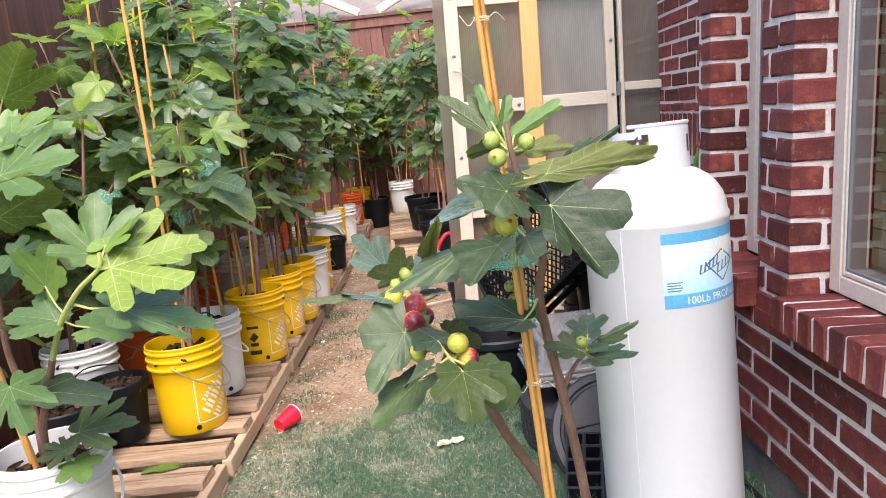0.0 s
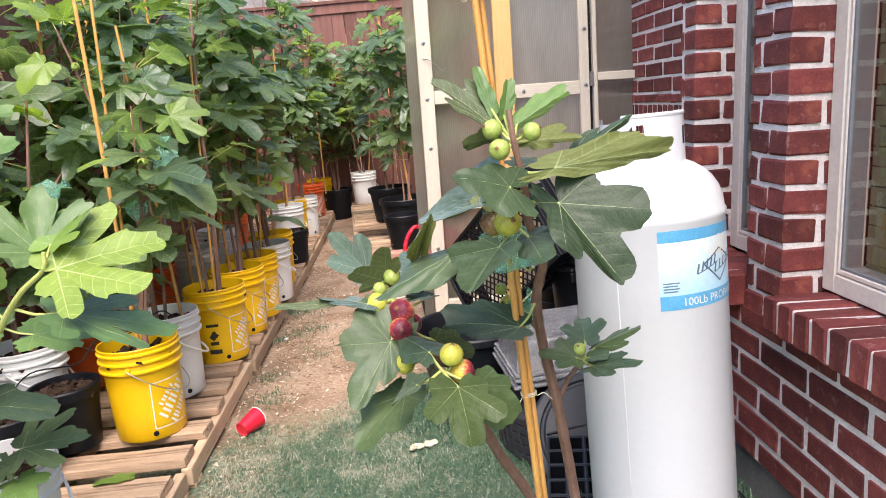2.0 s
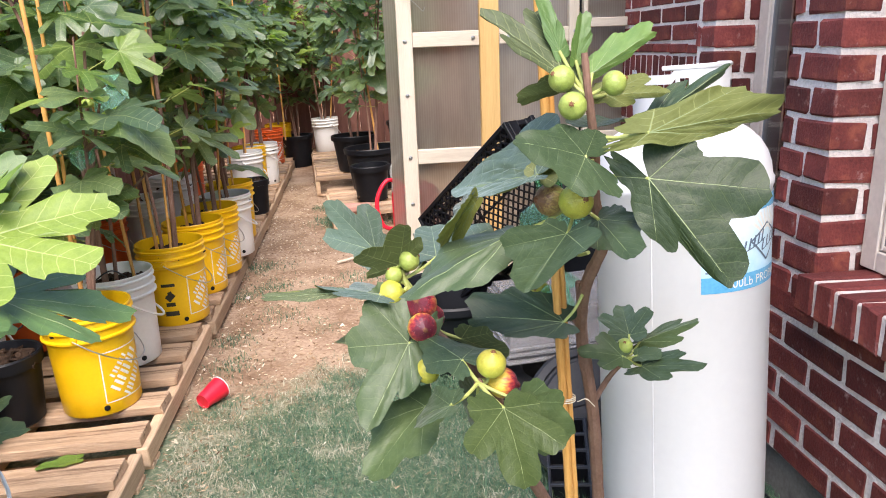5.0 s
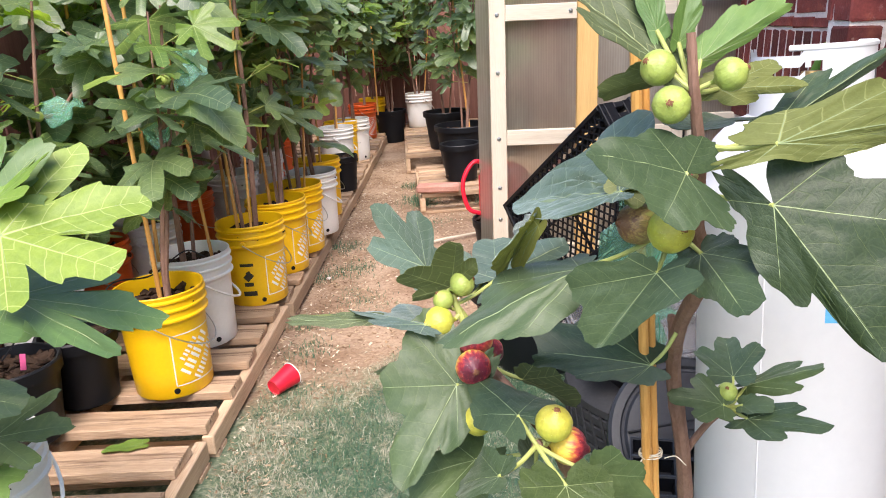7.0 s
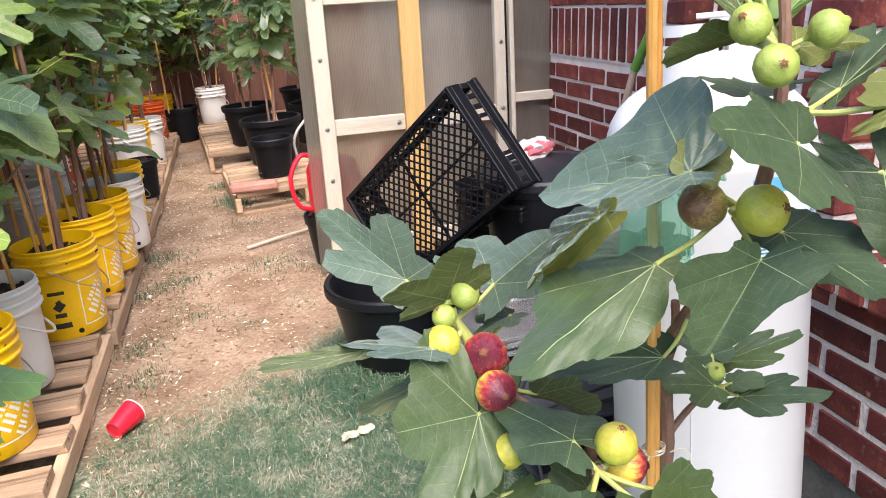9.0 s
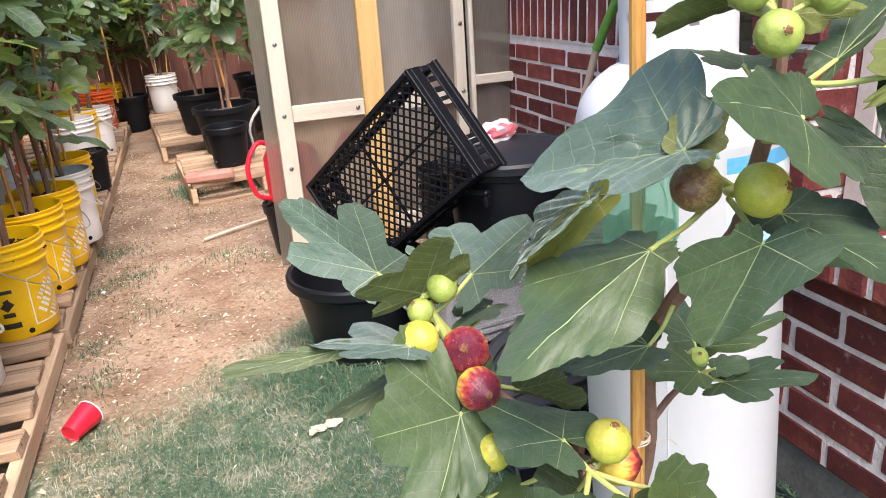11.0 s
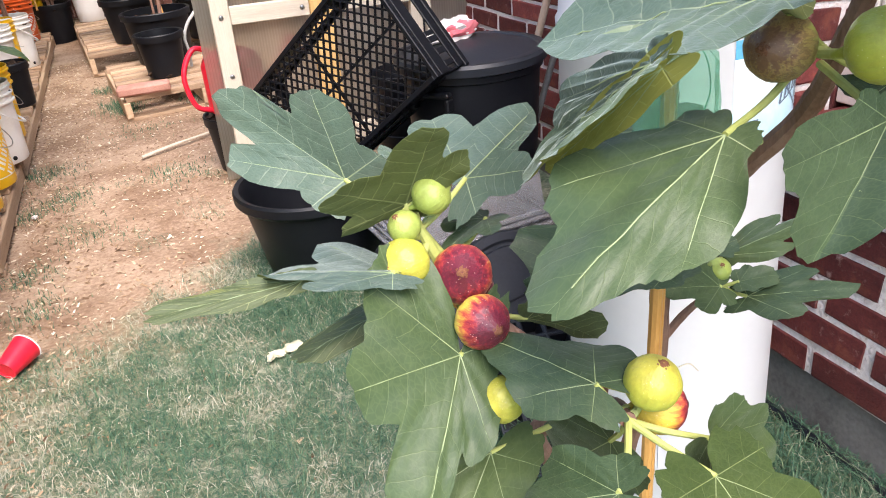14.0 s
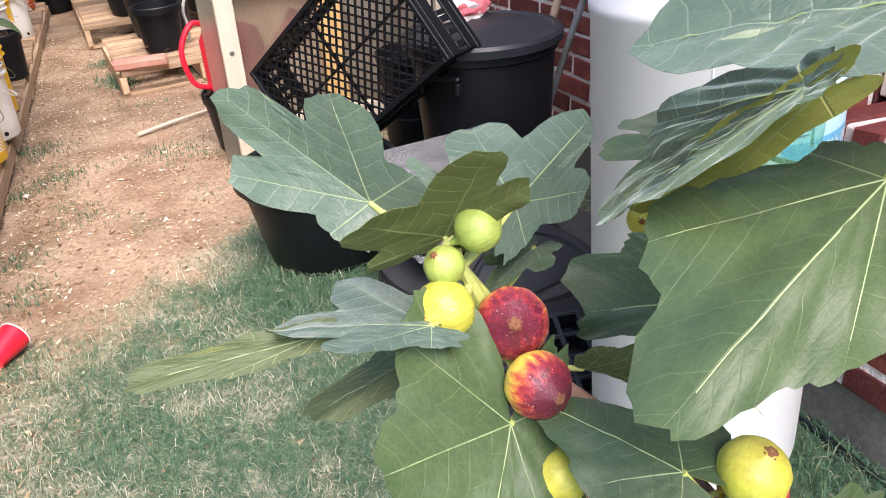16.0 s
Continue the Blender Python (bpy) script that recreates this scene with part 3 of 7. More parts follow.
def wrap(bm, poly, r_of, turn, lift=0.0007):
    """Lay flat outlines, in metres along the wall and up, onto a round wall."""
    vs = []
    for u, z in poly:
        r = r_of(z) + lift
        a = turn + u / r
        vs.append(bm.verts.new((r * math.cos(a), r * math.sin(a), z)))
    bm.faces.new(vs)


def strip_on(bm, a, b, w, r_of, turn, steps=4, lift=0.0007):
    (u0, z0), (u1, z1) = a, b
    d = math.hypot(u1 - u0, z1 - z0)
    nx, nz = -(z1 - z0) / d * w / 2, (u1 - u0) / d * w / 2
    for k in range(steps):
        s, e = k / steps, (k + 1) / steps
        p, q = (u0 + (u1 - u0) * s, z0 + (z1 - z0) * s), (u0 + (u1 - u0) * e, z0 + (z1 - z0) * e)
        wrap(bm, [(p[0] - nx, p[1] - nz), (q[0] - nx, q[1] - nz), (q[0] + nx, q[1] + nz), (p[0] + nx, p[1] + nz)], r_of, turn, lift)


def decals(b, turn, rb, rt, h, marks=True):
    """A white square outline with slanting white bars, and a small black panel, as plain printed shapes."""
    r_of = lambda z: rb + (rt - 0.006 - rb) * z / h
    bm = bmesh.new()
    lo, hi, half = 0.045, 0.225, 0.088
    for p, q in (((-half, lo), (half, lo)), ((-half, hi), (half, hi)), ((-half, lo), (-half, hi)), ((half, lo), (half, hi))):
        strip_on(bm, p, q, 0.004, r_of, turn, 8)
    up = (math.cos(radians(48)), math.sin(radians(48)))
    rnd = random.Random(5)
    for row, (off, size, count, long) in enumerate(((0.048, 0.022, 3, 0.09), (0.012, 0.044, 4, 0.16), (-0.040, 0.034, 5, 0.15))):
        for k in range(count):
            c = (k + 0.5) / count - 0.5
            cu = c * long * up[0] - off * up[1] + 0.004
            cz = (lo + hi) / 2 + c * long * up[1] + off * up[0]
            for j in (-0.28, 0.28):
                du, dz = j * long / count * up[0], j * long / count * up[1]
                strip_on(bm, (cu + du + size / 2 * up[1] * 0.9, cz + dz - size / 2 * up[0] * 0.9), (cu + du - size / 2 * up[1] * 0.9, cz + dz + size / 2 * up[0] * 0.9), long / count * 0.26, r_of, turn, 2)
    part("printed_emblem", bm, LOGO_WHITE, b, "white printed square with slanting bars")
    t2 = turn - 1.26
    for p, q, w in () if not marks else (((-0.03, 0.195), (0.03, 0.195), 0.014), ((-0.03, 0.062), (0.03, 0.062), 0.022), ((-0.012, 0.128), (0.016, 0.155), 0.03), ((-0.02, 0.105), (0.02, 0.105), 0.018), ((0.0, 0.165), (0.012, 0.135), 0.02)):
        bm = bmesh.new()
        strip_on(bm, p, q, w, r_of, t2, 4)
        part("printed_mark", bm, PRINT_BLACK, b, "small black printed mark")


def pot(m, r, h, label, seed, fill=0.85, rim=0.014, category="pot"):
    p = thing("nursery_pot", m, label, category, "nursery pots")
    bm = bmesh.new()
    rb = r * 0.82
    lathe(bm, [(0, 0.008), (rb - 0.015, 0.008), (rb - 0.008, 0), (rb, 0.008), (r * 0.985, h - 0.045), (r + rim, h - 0.043), (r + rim + 0.002, h - 0.006), (r + rim - 0.002, h), (r - 0.003, h - 0.002), (r - 0.006, h - 0.04), (rb - 0.004, 0.02)], 44)
    part("body", bm, BLACK, p)
    mulch(p, (rb + (r - rb) * fill) - 0.006, h * fill, seed, 110)
    return p


P_TOP = 0.126
YB = "yellow plastic bucket with a white printed emblem, holding a fig tree"
WB = "white plastic five-gallon bucket holding a fig tree"
bucket(yard(-1.065, 3.13, P_TOP, 0), YELLOW, YB, radians(-27), 1)
bucket(yard(-1.09, 3.53, P_TOP, 20), WHITE, WB, None, 2)
bucket(yard(-0.975, 3.98, P_TOP, 0), YELLOW, YB, radians(-18), 3)
bucket(yard(-0.955, 4.40, P_TOP, 10), YELLOW, YB, radians(-22), 4)
bucket(yard(-0.928, 4.73, P_TOP, -10), YELLOW, YB, radians(-10), 5)
bucket(yard(-0.90, 5.08, P_TOP, 15), WHITE, WB, None, 6)
bucket(yard(-0.94, 5.50, P_TOP, 0), YELLOW, YB, radians(-120), 7)
pot(yard(-0.885, 6.22, P_TOP), 0.105, 0.26, "small empty-looking black nursery pot on the pallet edge", 8, 0.9, 0.006)
bucket(yard(-1.05, 7.05, P_TOP, 0), WHITE, WB, None, 9)
bucket(yard(-1.06, 7.42, P_TOP, 0), YELLOW, YB, radians(-120), 10)
bucket(yard(-0.97, 7.55, P_TOP, 25), WHITE, WB, None, 11)
bucket(yard(-1.03, 8.83, P_TOP, 0), ORANGE, "orange-red plastic five-gallon bucket with a white printed emblem", radians(-50), 12)
bucket(yard(-0.985, 9.40, P_TOP, 0), YELLOW, YB, radians(-140), 13)
# the row nearer the fence, and the pots close to the camera
bucket(yard(-1.10, 2.13, P_TOP, -25), WHITE, "white plastic five-gallon bucket with a young fig plant", None, 14)
pot(yard(-1.335, 3.05, P_TOP), 0.120, 0.25, "black nursery pot with bark mulch and drip tubing", 15, 0.9, 0.008)
pot(yard(-1.42, 2.80, P_TOP), 0.140, 0.26, "black nursery pot with bark mulch and a pink tag", 16, 0.9, 0.008)
bucket(yard(-1.59, 3.76, P_TOP, 0), ORANGE, "orange-red plastic five-gallon bucket among the fig trees", None, 17)
bucket(yard(-1.55, 3.24, P_TOP, 0), WHITE, WB, None, 18)
bucket(yard(-1.50, 4.12, P_TOP, 0), WHITE, WB, None, 19)
bucket(yard(-1.52, 4.70, P_TOP, 0), ORANGE, "orange-red plastic five-gallon bucket among the fig trees", None, 20)
bucket(yard(-1.76, 2.55, P_TOP, 0), YELLOW, YB, None, 21)
bucket(yard(-1.40, 5.2, P_TOP, 0), WHITE, WB, None, 22)
bucket(yard(-1.42, 6.0, P_TOP, 0), WHITE, WB, None, 23)
bucket(yard(-1.5, 6.8, P_TOP, 0), ORANGE, "orange-red plastic five-gallon bucket among the fig trees", None, 24)
# far end of the yard
bucket(yard(-0.44, 9.18, 0.172, 30), WHITE, "white plastic bucket with a young fig tree on a pallet", None, 31)
pot(yard(-0.12, 7.62, 0.172), 0.20, 0.33, "large black nursery pot with a fig tree", 32)
pot(yard(0.02, 6.72, 0.152), 0.215, 0.34, "large black nursery pot with a fig tree", 33)
pot(yard(0.42, 7.3, 0.172), 0.20, 0.33, "large black nursery pot with a fig tree", 34)
pot(yard(-0.015, 6.22, 0.152), 0.138, 0.27, "empty dark nursery pot standing on the pallet", 35, 0.12)
pot(yard(0.42, 8.6, 0.172), 0.18, 0.33, "large black nursery pot with a fig tree", 37)
pot(yard(-0.78, 9.3, 0.0), 0.17, 0.36, "large black nursery pot against the fence", 36)
bm = bmesh.new()
box(bm, 0, 0.30, 0, 0.10, 0, 0.055, 0.012)
for v in bm.verts:
    v.co.z += 0.006 * noise.noise(v.co * 14)
tagged(link("paving_block", bm, TERRA, None, yard(-0.335, 5.80, 0.152, -5)), "pinkish concrete edging block lying on the pallet", "block")


# ---- propane tank ----
def build_tank():
    tank = thing("propane_tank", yard(0.605, 2.045, 0.0) @ pose(0, 0, 0, -2.04, -0.3, 0), "tall white-painted steel propane cylinder with a blue label", "propane tank")
    R = 0.181
    prof = [(R - 0.03, 0.0), (R - 0.022, 0.0), (R - 0.020, 0.15), (R - 0.012, 0.165), (R - 0.002, 0.185), (R, 0.20), (R, 0.955), (R + 0.003, 0.960), (R + 0.003, 0.972), (R - 0.001, 0.978)]
    for k in range(1, 9):
        a = k / 8 * math.pi / 2
        prof.append((max(0.0, (R - 0.001) * math.cos(a) ** 0.75) if k < 8 else 0.0, 0.978 + 0.125 * math.sin(a)))
    bm = bmesh.new()
    lathe(bm, prof, 96)
    part("body", bm, TANK, tank)
    # welded seam
    bm = bmesh.new()
    a = radians(228)
    pts = [((R + 0.0004) * math.cos(a), (R + 0.0004) * math.sin(a), z) for z in (0.20, 0.4, 0.7, 0.955)]
    tube(bm, pts, 0.0014, 6)
    part("weld_seam", bm, TANK, tank, "painted vertical weld seam")
    # collar: a rolled plate with an open side, hand holes, and a low front
    bm = bmesh.new()
    rc, z0 = 0.098, 1.078
    n = 72
    rows = 24

    def solid(a, z):
        # a runs round the collar; the valve opening and two hand holes are left out
        d = math.degrees(a)
        if 178 < d < 243 and 1.158 < z < 1.172:
            return False
        if 243 <= d < 256 and 1.146 < z < 1.182:
            return False
        if 12 < d < 150 and z > 1.12:
            return False
        if 318 < d < 328 and 1.128 < z < 1.170:
            return False
        return True

    grid = {}
    for i in range(n):
        a = 2 * math.pi * i / n
        for j in range(rows + 1):
            zt = 1.202 if not 176 < math.degrees(a) < 236 else 1.190
            z = z0 + (zt - z0) * j / rows
            for s, r in enumerate((rc, rc - 0.005)):
                grid[i, j, s] = bm.verts.new((r * math.cos(a), r * math.sin(a), z))
    for i in range(n):
        k = (i + 1) % n
        am = 2 * math.pi * (i + 0.5) / n
        for j in range(rows):
            zm = (grid[i, j, 0].co.z + grid[i, j + 1, 0].co.z) / 2
            if solid(am, zm):
                for s in (0, 1):
                    bm.faces.new((grid[i, j, s], grid[k, j, s], grid[k, j + 1, s], grid[i, j + 1, s])[:: 1 if s == 0 else -1])
    bmesh.ops.delete(bm, geom=[v for v in bm.verts if not v.link_faces], context="VERTS")
    collar = part("collar", bm, TANK, tank, "rolled steel collar with hand openings")
    bm = bmesh.new()
    pts = [((rc - 0.002) * math.cos(2 * math.pi * i / 48), (rc - 0.002) * math.sin(2 * math.pi * i / 48), 1.202) for i in range(-18, 3)]
    tube(bm, pts, 0.005, 6)
    part("rolled_lip", bm, TANK, collar)
    bm = bmesh.new()
    lathe(bm, [(0, 1.16), (0.016, 1.16), (0.018, 1.15), (0.018, 1.12), (0.026, 1.115), (0.026, 1.095), (0.03, 1.09), (0.03, 1.07)], 16)
    part("valve", bm, BRASS, tank, "brass shut-off valve inside the collar")
    bm = bmesh.new()
    strip_on(bm, (-0.045, 1.062), (0.045, 1.062), 0.004, lambda z: 0.128, radians(262), 6, 0.0)
    part("stamped_mark", bm, GASKET, tank, "stamped mark on the shoulder")
    # label: pale blue sheet with a dark blue band above and below
    turn0 = radians(258)
    width, zb, zt = 0.30, 0.765, 0.946
    r_of = lambda z: R
    bm = bmesh.new()
    strip_on(bm, (0.0, (zb + zt) / 2), (width, (zb + zt) / 2), zt - zb, r_of, turn0, 30, 0.0006)
    label_part = part("label", bm, LABEL, tank, "peeling pale blue paper label")
    bm = bmesh.new()
    strip_on(bm, (0.0, zt - 0.013), (width, zt - 0.013), 0.026, r_of, turn0, 30, 0.0010)
    part("band", bm, BLUE, label_part, "blue printed band")
    bm = bmesh.new()
    strip_on(bm, (0.0, zb + 0.0165), (width, zb + 0.0165), 0.033, r_of, turn0, 30, 0.0010)
    part("band", bm, BLUE, label_part, "blue printed band")
    # emblem: a pale kite shape with a sunburst and two dark slanting strokes
    bm = bmesh.new()
    cu, cz = 0.165, zb + 0.095
    for k in range(9):
        a = radians(35 + k * 13.75)
        strip_on(bm, (cu + 0.02 * math.cos(a), cz + 0.02 * math.sin(a)), (cu + 0.062 * math.cos(a), cz + 0.062 * math.sin(a)), 0.006, r_of, turn0, 2, 0.0012)
    part("sunburst", bm, LOGO_WHITE, label_part, "white printed sunburst")
    bm = bmesh.new()
    for p, q in (((cu - 0.055, cz), (cu, cz - 0.046)), ((cu, cz - 0.046), (cu + 0.055, cz)), ((cu - 0.055, cz), (cu, cz + 0.03)), ((cu, cz + 0.03), (cu + 0.055, cz))):
        strip_on(bm, p, q, 0.004, r_of, turn0, 3, 0.0014)
    for p, q in (((cu - 0.075, cz - 0.008), (cu - 0.008, cz + 0.012)), ((cu - 0.02, cz - 0.012), (cu + 0.07, cz + 0.012))):
        for j in range(5):
            f = j / 5
            u, z = p[0] + (q[0] - p[0]) * f, p[1] + (q[1] - p[1]) * f
            strip_on(bm, (u, z - 0.011), (u + 0.006, z + 0.011), 0.005, r_of, turn0, 1, 0.0016)
        strip_on(bm, (p[0], p[1] - 0.012), (q[0], q[1] - 0.012), 0.0025, r_of, turn0, 3, 0.0016)
    part("emblem", bm, INK, label_part, "dark blue printed emblem of slanting strokes")
    bm = bmesh.new()
    for j in range(4):
        strip_on(bm, (0.008, zb + 0.062 - j * 0.0065), (0.045 - 0.004 * (j % 2), zb + 0.062 - j * 0.0065), 0.003, r_of, turn0, 3, 0.0012)
    part("small_print", bm, INK, label_part, "unreadable small print")
    # lettering bent round the wall
    cu_text = bpy.data.curves.new("lettering", "FONT")
    cu_text.body = "100Lb PROPANE CYLINDER"
    cu_text.size = 0.026
    cu_text.resolution_u = 3
    tmp = bpy.data.objects.new("lettering", cu_text)
    scene.collection.objects.link(tmp)
    me = bpy.data.meshes.new_from_object(tmp.evaluated_get(bpy.context.evaluated_depsgraph_get()))
    bpy.data.objects.remove(tmp)
    for v in me.vertices:
        u, z = 0.05 + v.co.x * 1.02, zb + 0.0075 + v.co.y
        a = turn0 + u / R
        v.co = ((R + 0.0016) * math.cos(a), (R + 0.0016) * math.sin(a), z)
    me.materials.clear()
    me.materials.append(LOGO_WHITE)
    ob = new("lettering", me)
    ob.parent = label_part
    tagged(ob, "white capital lettering on the blue band")
    return tank


def label_material():
    m, t, b = shader("label_paper", 0.35, 0, 0.5)
    v = coords(t)
    sep = t.nodes.new("ShaderNodeSeparateXYZ")
    t.links.new(v, sep.inputs[0])
    rng = t.nodes.new("ShaderNodeMapRange")
    rng.inputs["From Min"].default_value, rng.inputs["From Max"].default_value = 0.80, 0.93
    t.links.new(sep.outputs[2], rng.inputs["Value"])
    c = ramp(t, rng.outputs[0], [(0.0, (0.34, 0.62, 0.80)), (0.6, (0.60, 0.78, 0.86)), (1.0, (0.76, 0.83, 0.85))])
    c = mixcol(t, 0.25, c, ramp(t, noise_fac(t, v, 60), [(0.3, (0.5, 0.6, 0.68)), (0.7, (0.85, 0.87, 0.88))]))
    t.links.new(c, b.inputs["Base Color"])
    return m


LABEL = label_material()
BLUE = mottled("blue_print", (0.08, 0.32, 0.56), (0.14, 0.42, 0.66), 30, 200, 0.35, relief=0.05, dirt=(0.55, 0.66, 0.74), dirt_at=0.66)
INK = mottled("navy_print", (0.07, 0.11, 0.17), (0.14, 0.18, 0.25), 30, 200, 0.4, relief=0.02)
BRASS = mottled("brass", (0.45, 0.30, 0.12), (0.58, 0.42, 0.2), 30, 200, 0.4, metal=1.0)
build_tank()


# ---- fig leaves ----
def leaf_material(name, dark, light, pale, rough=0.45, trans=0.35, quilt=0.0, vein=1.0, through_light=1.6, spec=0.65, sheen=0.0):
    m, t, b = shader(name, rough, 0, spec)
    uv = t.nodes.new("ShaderNodeUVMap")
    sep = t.nodes.new("ShaderNodeSeparateXYZ")
    t.links.new(uv.outputs[0], sep.inputs[0])

    def calc(op, a, c=0.0, clamp=False):
        n = t.nodes.new("ShaderNodeMath")
        n.operation, n.use_clamp = op, clamp
        for s, x in zip(n.inputs, (a, c)):
            if hasattr(x, "links"):
                t.links.new(x, s)
            else:
                s.default_value = x
        return n.outputs[0]

    # veins wander a little instead of running dead straight
    drift = node(t, "ShaderNodeTexNoise", Scale=5.0, Detail=2.0)
    t.links.new(uv.outputs[0], drift.inputs["Vector"])
    tint = t.nodes.new("ShaderNodeSeparateXYZ")
    t.links.new(drift.outputs["Color"], tint.inputs[0])
    u = calc("ADD", sep.outputs[0], calc("MULTIPLY", calc("SUBTRACT", tint.outputs[0], 0.5), 0.05))
    v = calc("ADD", sep.outputs[1], calc("MULTIPLY", calc("SUBTRACT", tint.outputs[1], 0.5), 0.05))
    veins = puff = None
    for deg in (0, 44, -44, 90, -90):
        ca, sa = math.cos(radians(deg)), math.sin(radians(deg))
        along = calc("ADD", calc("MULTIPLY", u, ca), calc("MULTIPLY", v, sa))
        off = calc("ABSOLUTE", calc("SUBTRACT", calc("MULTIPLY", u, sa), calc("MULTIPLY", v, ca)))
        side = calc("ABSOLUTE", calc("SUBTRACT", calc("MULTIPLY", sep.outputs[0], sa), calc("MULTIPLY", sep.outputs[1], ca)))
        ahead = calc("ADD", calc("MULTIPLY", sep.outputs[0], ca), calc("MULTIPLY", sep.outputs[1], sa))
        taper = calc("MULTIPLY", calc("MAXIMUM", calc("SUBTRACT", 1.15, ahead), 0.25), (0.0045 if deg else 0.0060) * vein)
        line = calc("MULTIPLY", calc("SUBTRACT", 1.0, calc("DIVIDE", side, taper), True), calc("GREATER_THAN", ahead, 0.0))
        # side veins leave the main one at a slant and curve forward, within its own sector of the blade
        inside = calc("MULTIPLY", calc("LESS_THAN", off, calc("MULTIPLY", along, 0.42)), calc("GREATER_THAN", along, 0.06))
        saw = calc("PINGPONG", calc("SUBTRACT", along, calc("ADD", calc("MULTIPLY", off, 0.55), calc("MULTIPLY", calc("MULTIPLY", off, off), 1.1))), 0.066)
        fine = calc("MULTIPLY", calc("SUBTRACT", 1.0, calc("DIVIDE", saw, 0.0034 * vein), True), inside)
        both = calc("MAXIMUM", line, calc("MULTIPLY", fine, min(0.6, 0.30 * vein)))
        veins = both if veins is None else calc("MAXIMUM", veins, both)
        near = calc("MULTIPLY", calc("DIVIDE", saw, 0.066), inside)
        puff = near if puff is None else calc("MAXIMUM", puff, near)
    ob = coords(t)
    big = noise_fac(t, ob, 9, 4, 0.65)
    small = noise_fac(t, ob, 70, 5, 0.7)
    c = ramp(t, big, [(0.3, dark), (0.7, light)])
    c = mixcol(t, 0.35, c, ramp(t, small, [(0.3, dark), (0.75, light)]))
    geo = t.nodes.new("ShaderNodeNewGeometry")
    info = t.nodes.new("ShaderNodeObjectInfo")
    lot = calc("FRACT", calc("ADD", geo.outputs["Random Per Island"], info.outputs["Random"]))
    tone = ramp(t, lot, [(0.0, (0.62, 0.70, 0.84)), (0.5, (0.95, 0.98, 0.98)), (1.0, (1.40, 1.32, 1.05))])
    c = mixcol(t, 1.0, c, tone, "MULTIPLY")
    # the net of the smallest veins
    mesh = t.nodes.new("ShaderNodeVectorMath")
    mesh.operation = "MULTIPLY_ADD"
    t.links.new(drift.outputs["Color"], mesh.inputs[0])
    mesh.inputs[1].default_value = (0.12, 0.12, 0.0)
    t.links.new(uv.outputs[0], mesh.inputs[2])
    nets = []
    for scale in (24.0, 62.0):
        cell = node(t, "ShaderNodeTexVoronoi", Scale=scale)
        cell.feature = "DISTANCE_TO_EDGE"
        t.links.new(mesh.outputs[0], cell.inputs["Vector"])
        nets.append(calc("MINIMUM", calc("MULTIPLY", cell.outputs["Distance"], 3.2), 1.0))
    thread = calc("SUBTRACT", 1.0, calc("MULTIPLY", nets[0], 2.6), True)
    c = mixcol(t, calc("MULTIPLY", thread, 0.055 if quilt else 0.04), c, pale)
    c = mixcol(t, calc("MULTIPLY", veins, 0.70), c, pale)
    # scattered pale scuffs and pinholes
    scuff = ramp(t, noise_fac(t, ob, 160, 3.0, 0.8), [(0.735, (0, 0, 0)), (0.80, (0.45, 0.45, 0.45))])
    c = mixcol(t, scuff, c, tuple(min(0.6, x * 1.5) for x in pale))
    t.links.new(c, b.inputs["Base Color"])
    relief = calc("ADD", calc("MULTIPLY", small, 0.35), calc("MULTIPLY", veins, -0.45))
    if quilt:
        relief = calc("ADD", relief, calc("ADD", calc("MULTIPLY", calc("POWER", puff, 0.6), quilt), calc("ADD", calc("MULTIPLY", nets[0], 0.5 * quilt), calc("MULTIPLY", nets[1], 0.25 * quilt))))
    bump(t, b, relief, 0.34 if quilt else 0.30, 0.003)
    b.inputs["Sheen Weight"].default_value = sheen
    b.inputs["Sheen Roughness"].default_value = 0.45
    b.inputs["Sheen Tint"].default_value = (0.86, 0.96, 0.92, 1)
    tr = t.nodes.new("ShaderNodeBsdfTranslucent")
    t.links.new(mixcol(t, 1.0, c, (through_light, through_light * 0.96, through_light * 0.52), "MULTIPLY"), tr.inputs[0])
    mix = t.nodes.new("ShaderNodeMixShader")
    mix.inputs[0].default_value = trans
    t.links.new(b.outputs[0], mix.inputs[1])
    t.links.new(tr.outputs[0], mix.inputs[2])
    t.links.new(mix.outputs[0], t.nodes["Material Output"].inputs[0])
    return m


LEAF = leaf_material("fig_leaf", (0.048, 0.092, 0.044), (0.170, 0.245, 0.112), (0.36, 0.42, 0.24), 0.34, 0.46, 0.0, 2.0, 2.3, 0.65, 0.12)
LEAF_YOUNG = leaf_material("young_fig_leaf", (0.11, 0.19, 0.035), (0.23, 0.33, 0.06), (0.44, 0.52, 0.20), 0.40, 0.50, 0.0, 2.0, 2.2)


def outline(rnd, n, axes, sinus=0.5):
    """Angles and radii of a palmate leaf with rounded lobes round the end of its stalk; 1 is the length of the midrib."""
    pts = []
    skew = [rnd.uniform(0.88, 1.08) for _ in axes]
    for k in range(n):
        a = -155 + 310 * k / (n - 1)
        total = sum((length * (f if ax else 1.0) / (1 + (abs(a - ax) / half) ** 4 * 0.75)) ** 8 for (ax, length, half), f in zip(axes, skew))
        r = max(total ** 0.125, sinus * (0.8 if abs(a) > 120 else 1.0))
        if abs(a) > 138:
            r *= 1 - 0.5 * (abs(a) - 138) / 17
        pts.append((radians(a), r * (1 + rnd.uniform(-0.02, 0.02))))
    return pts


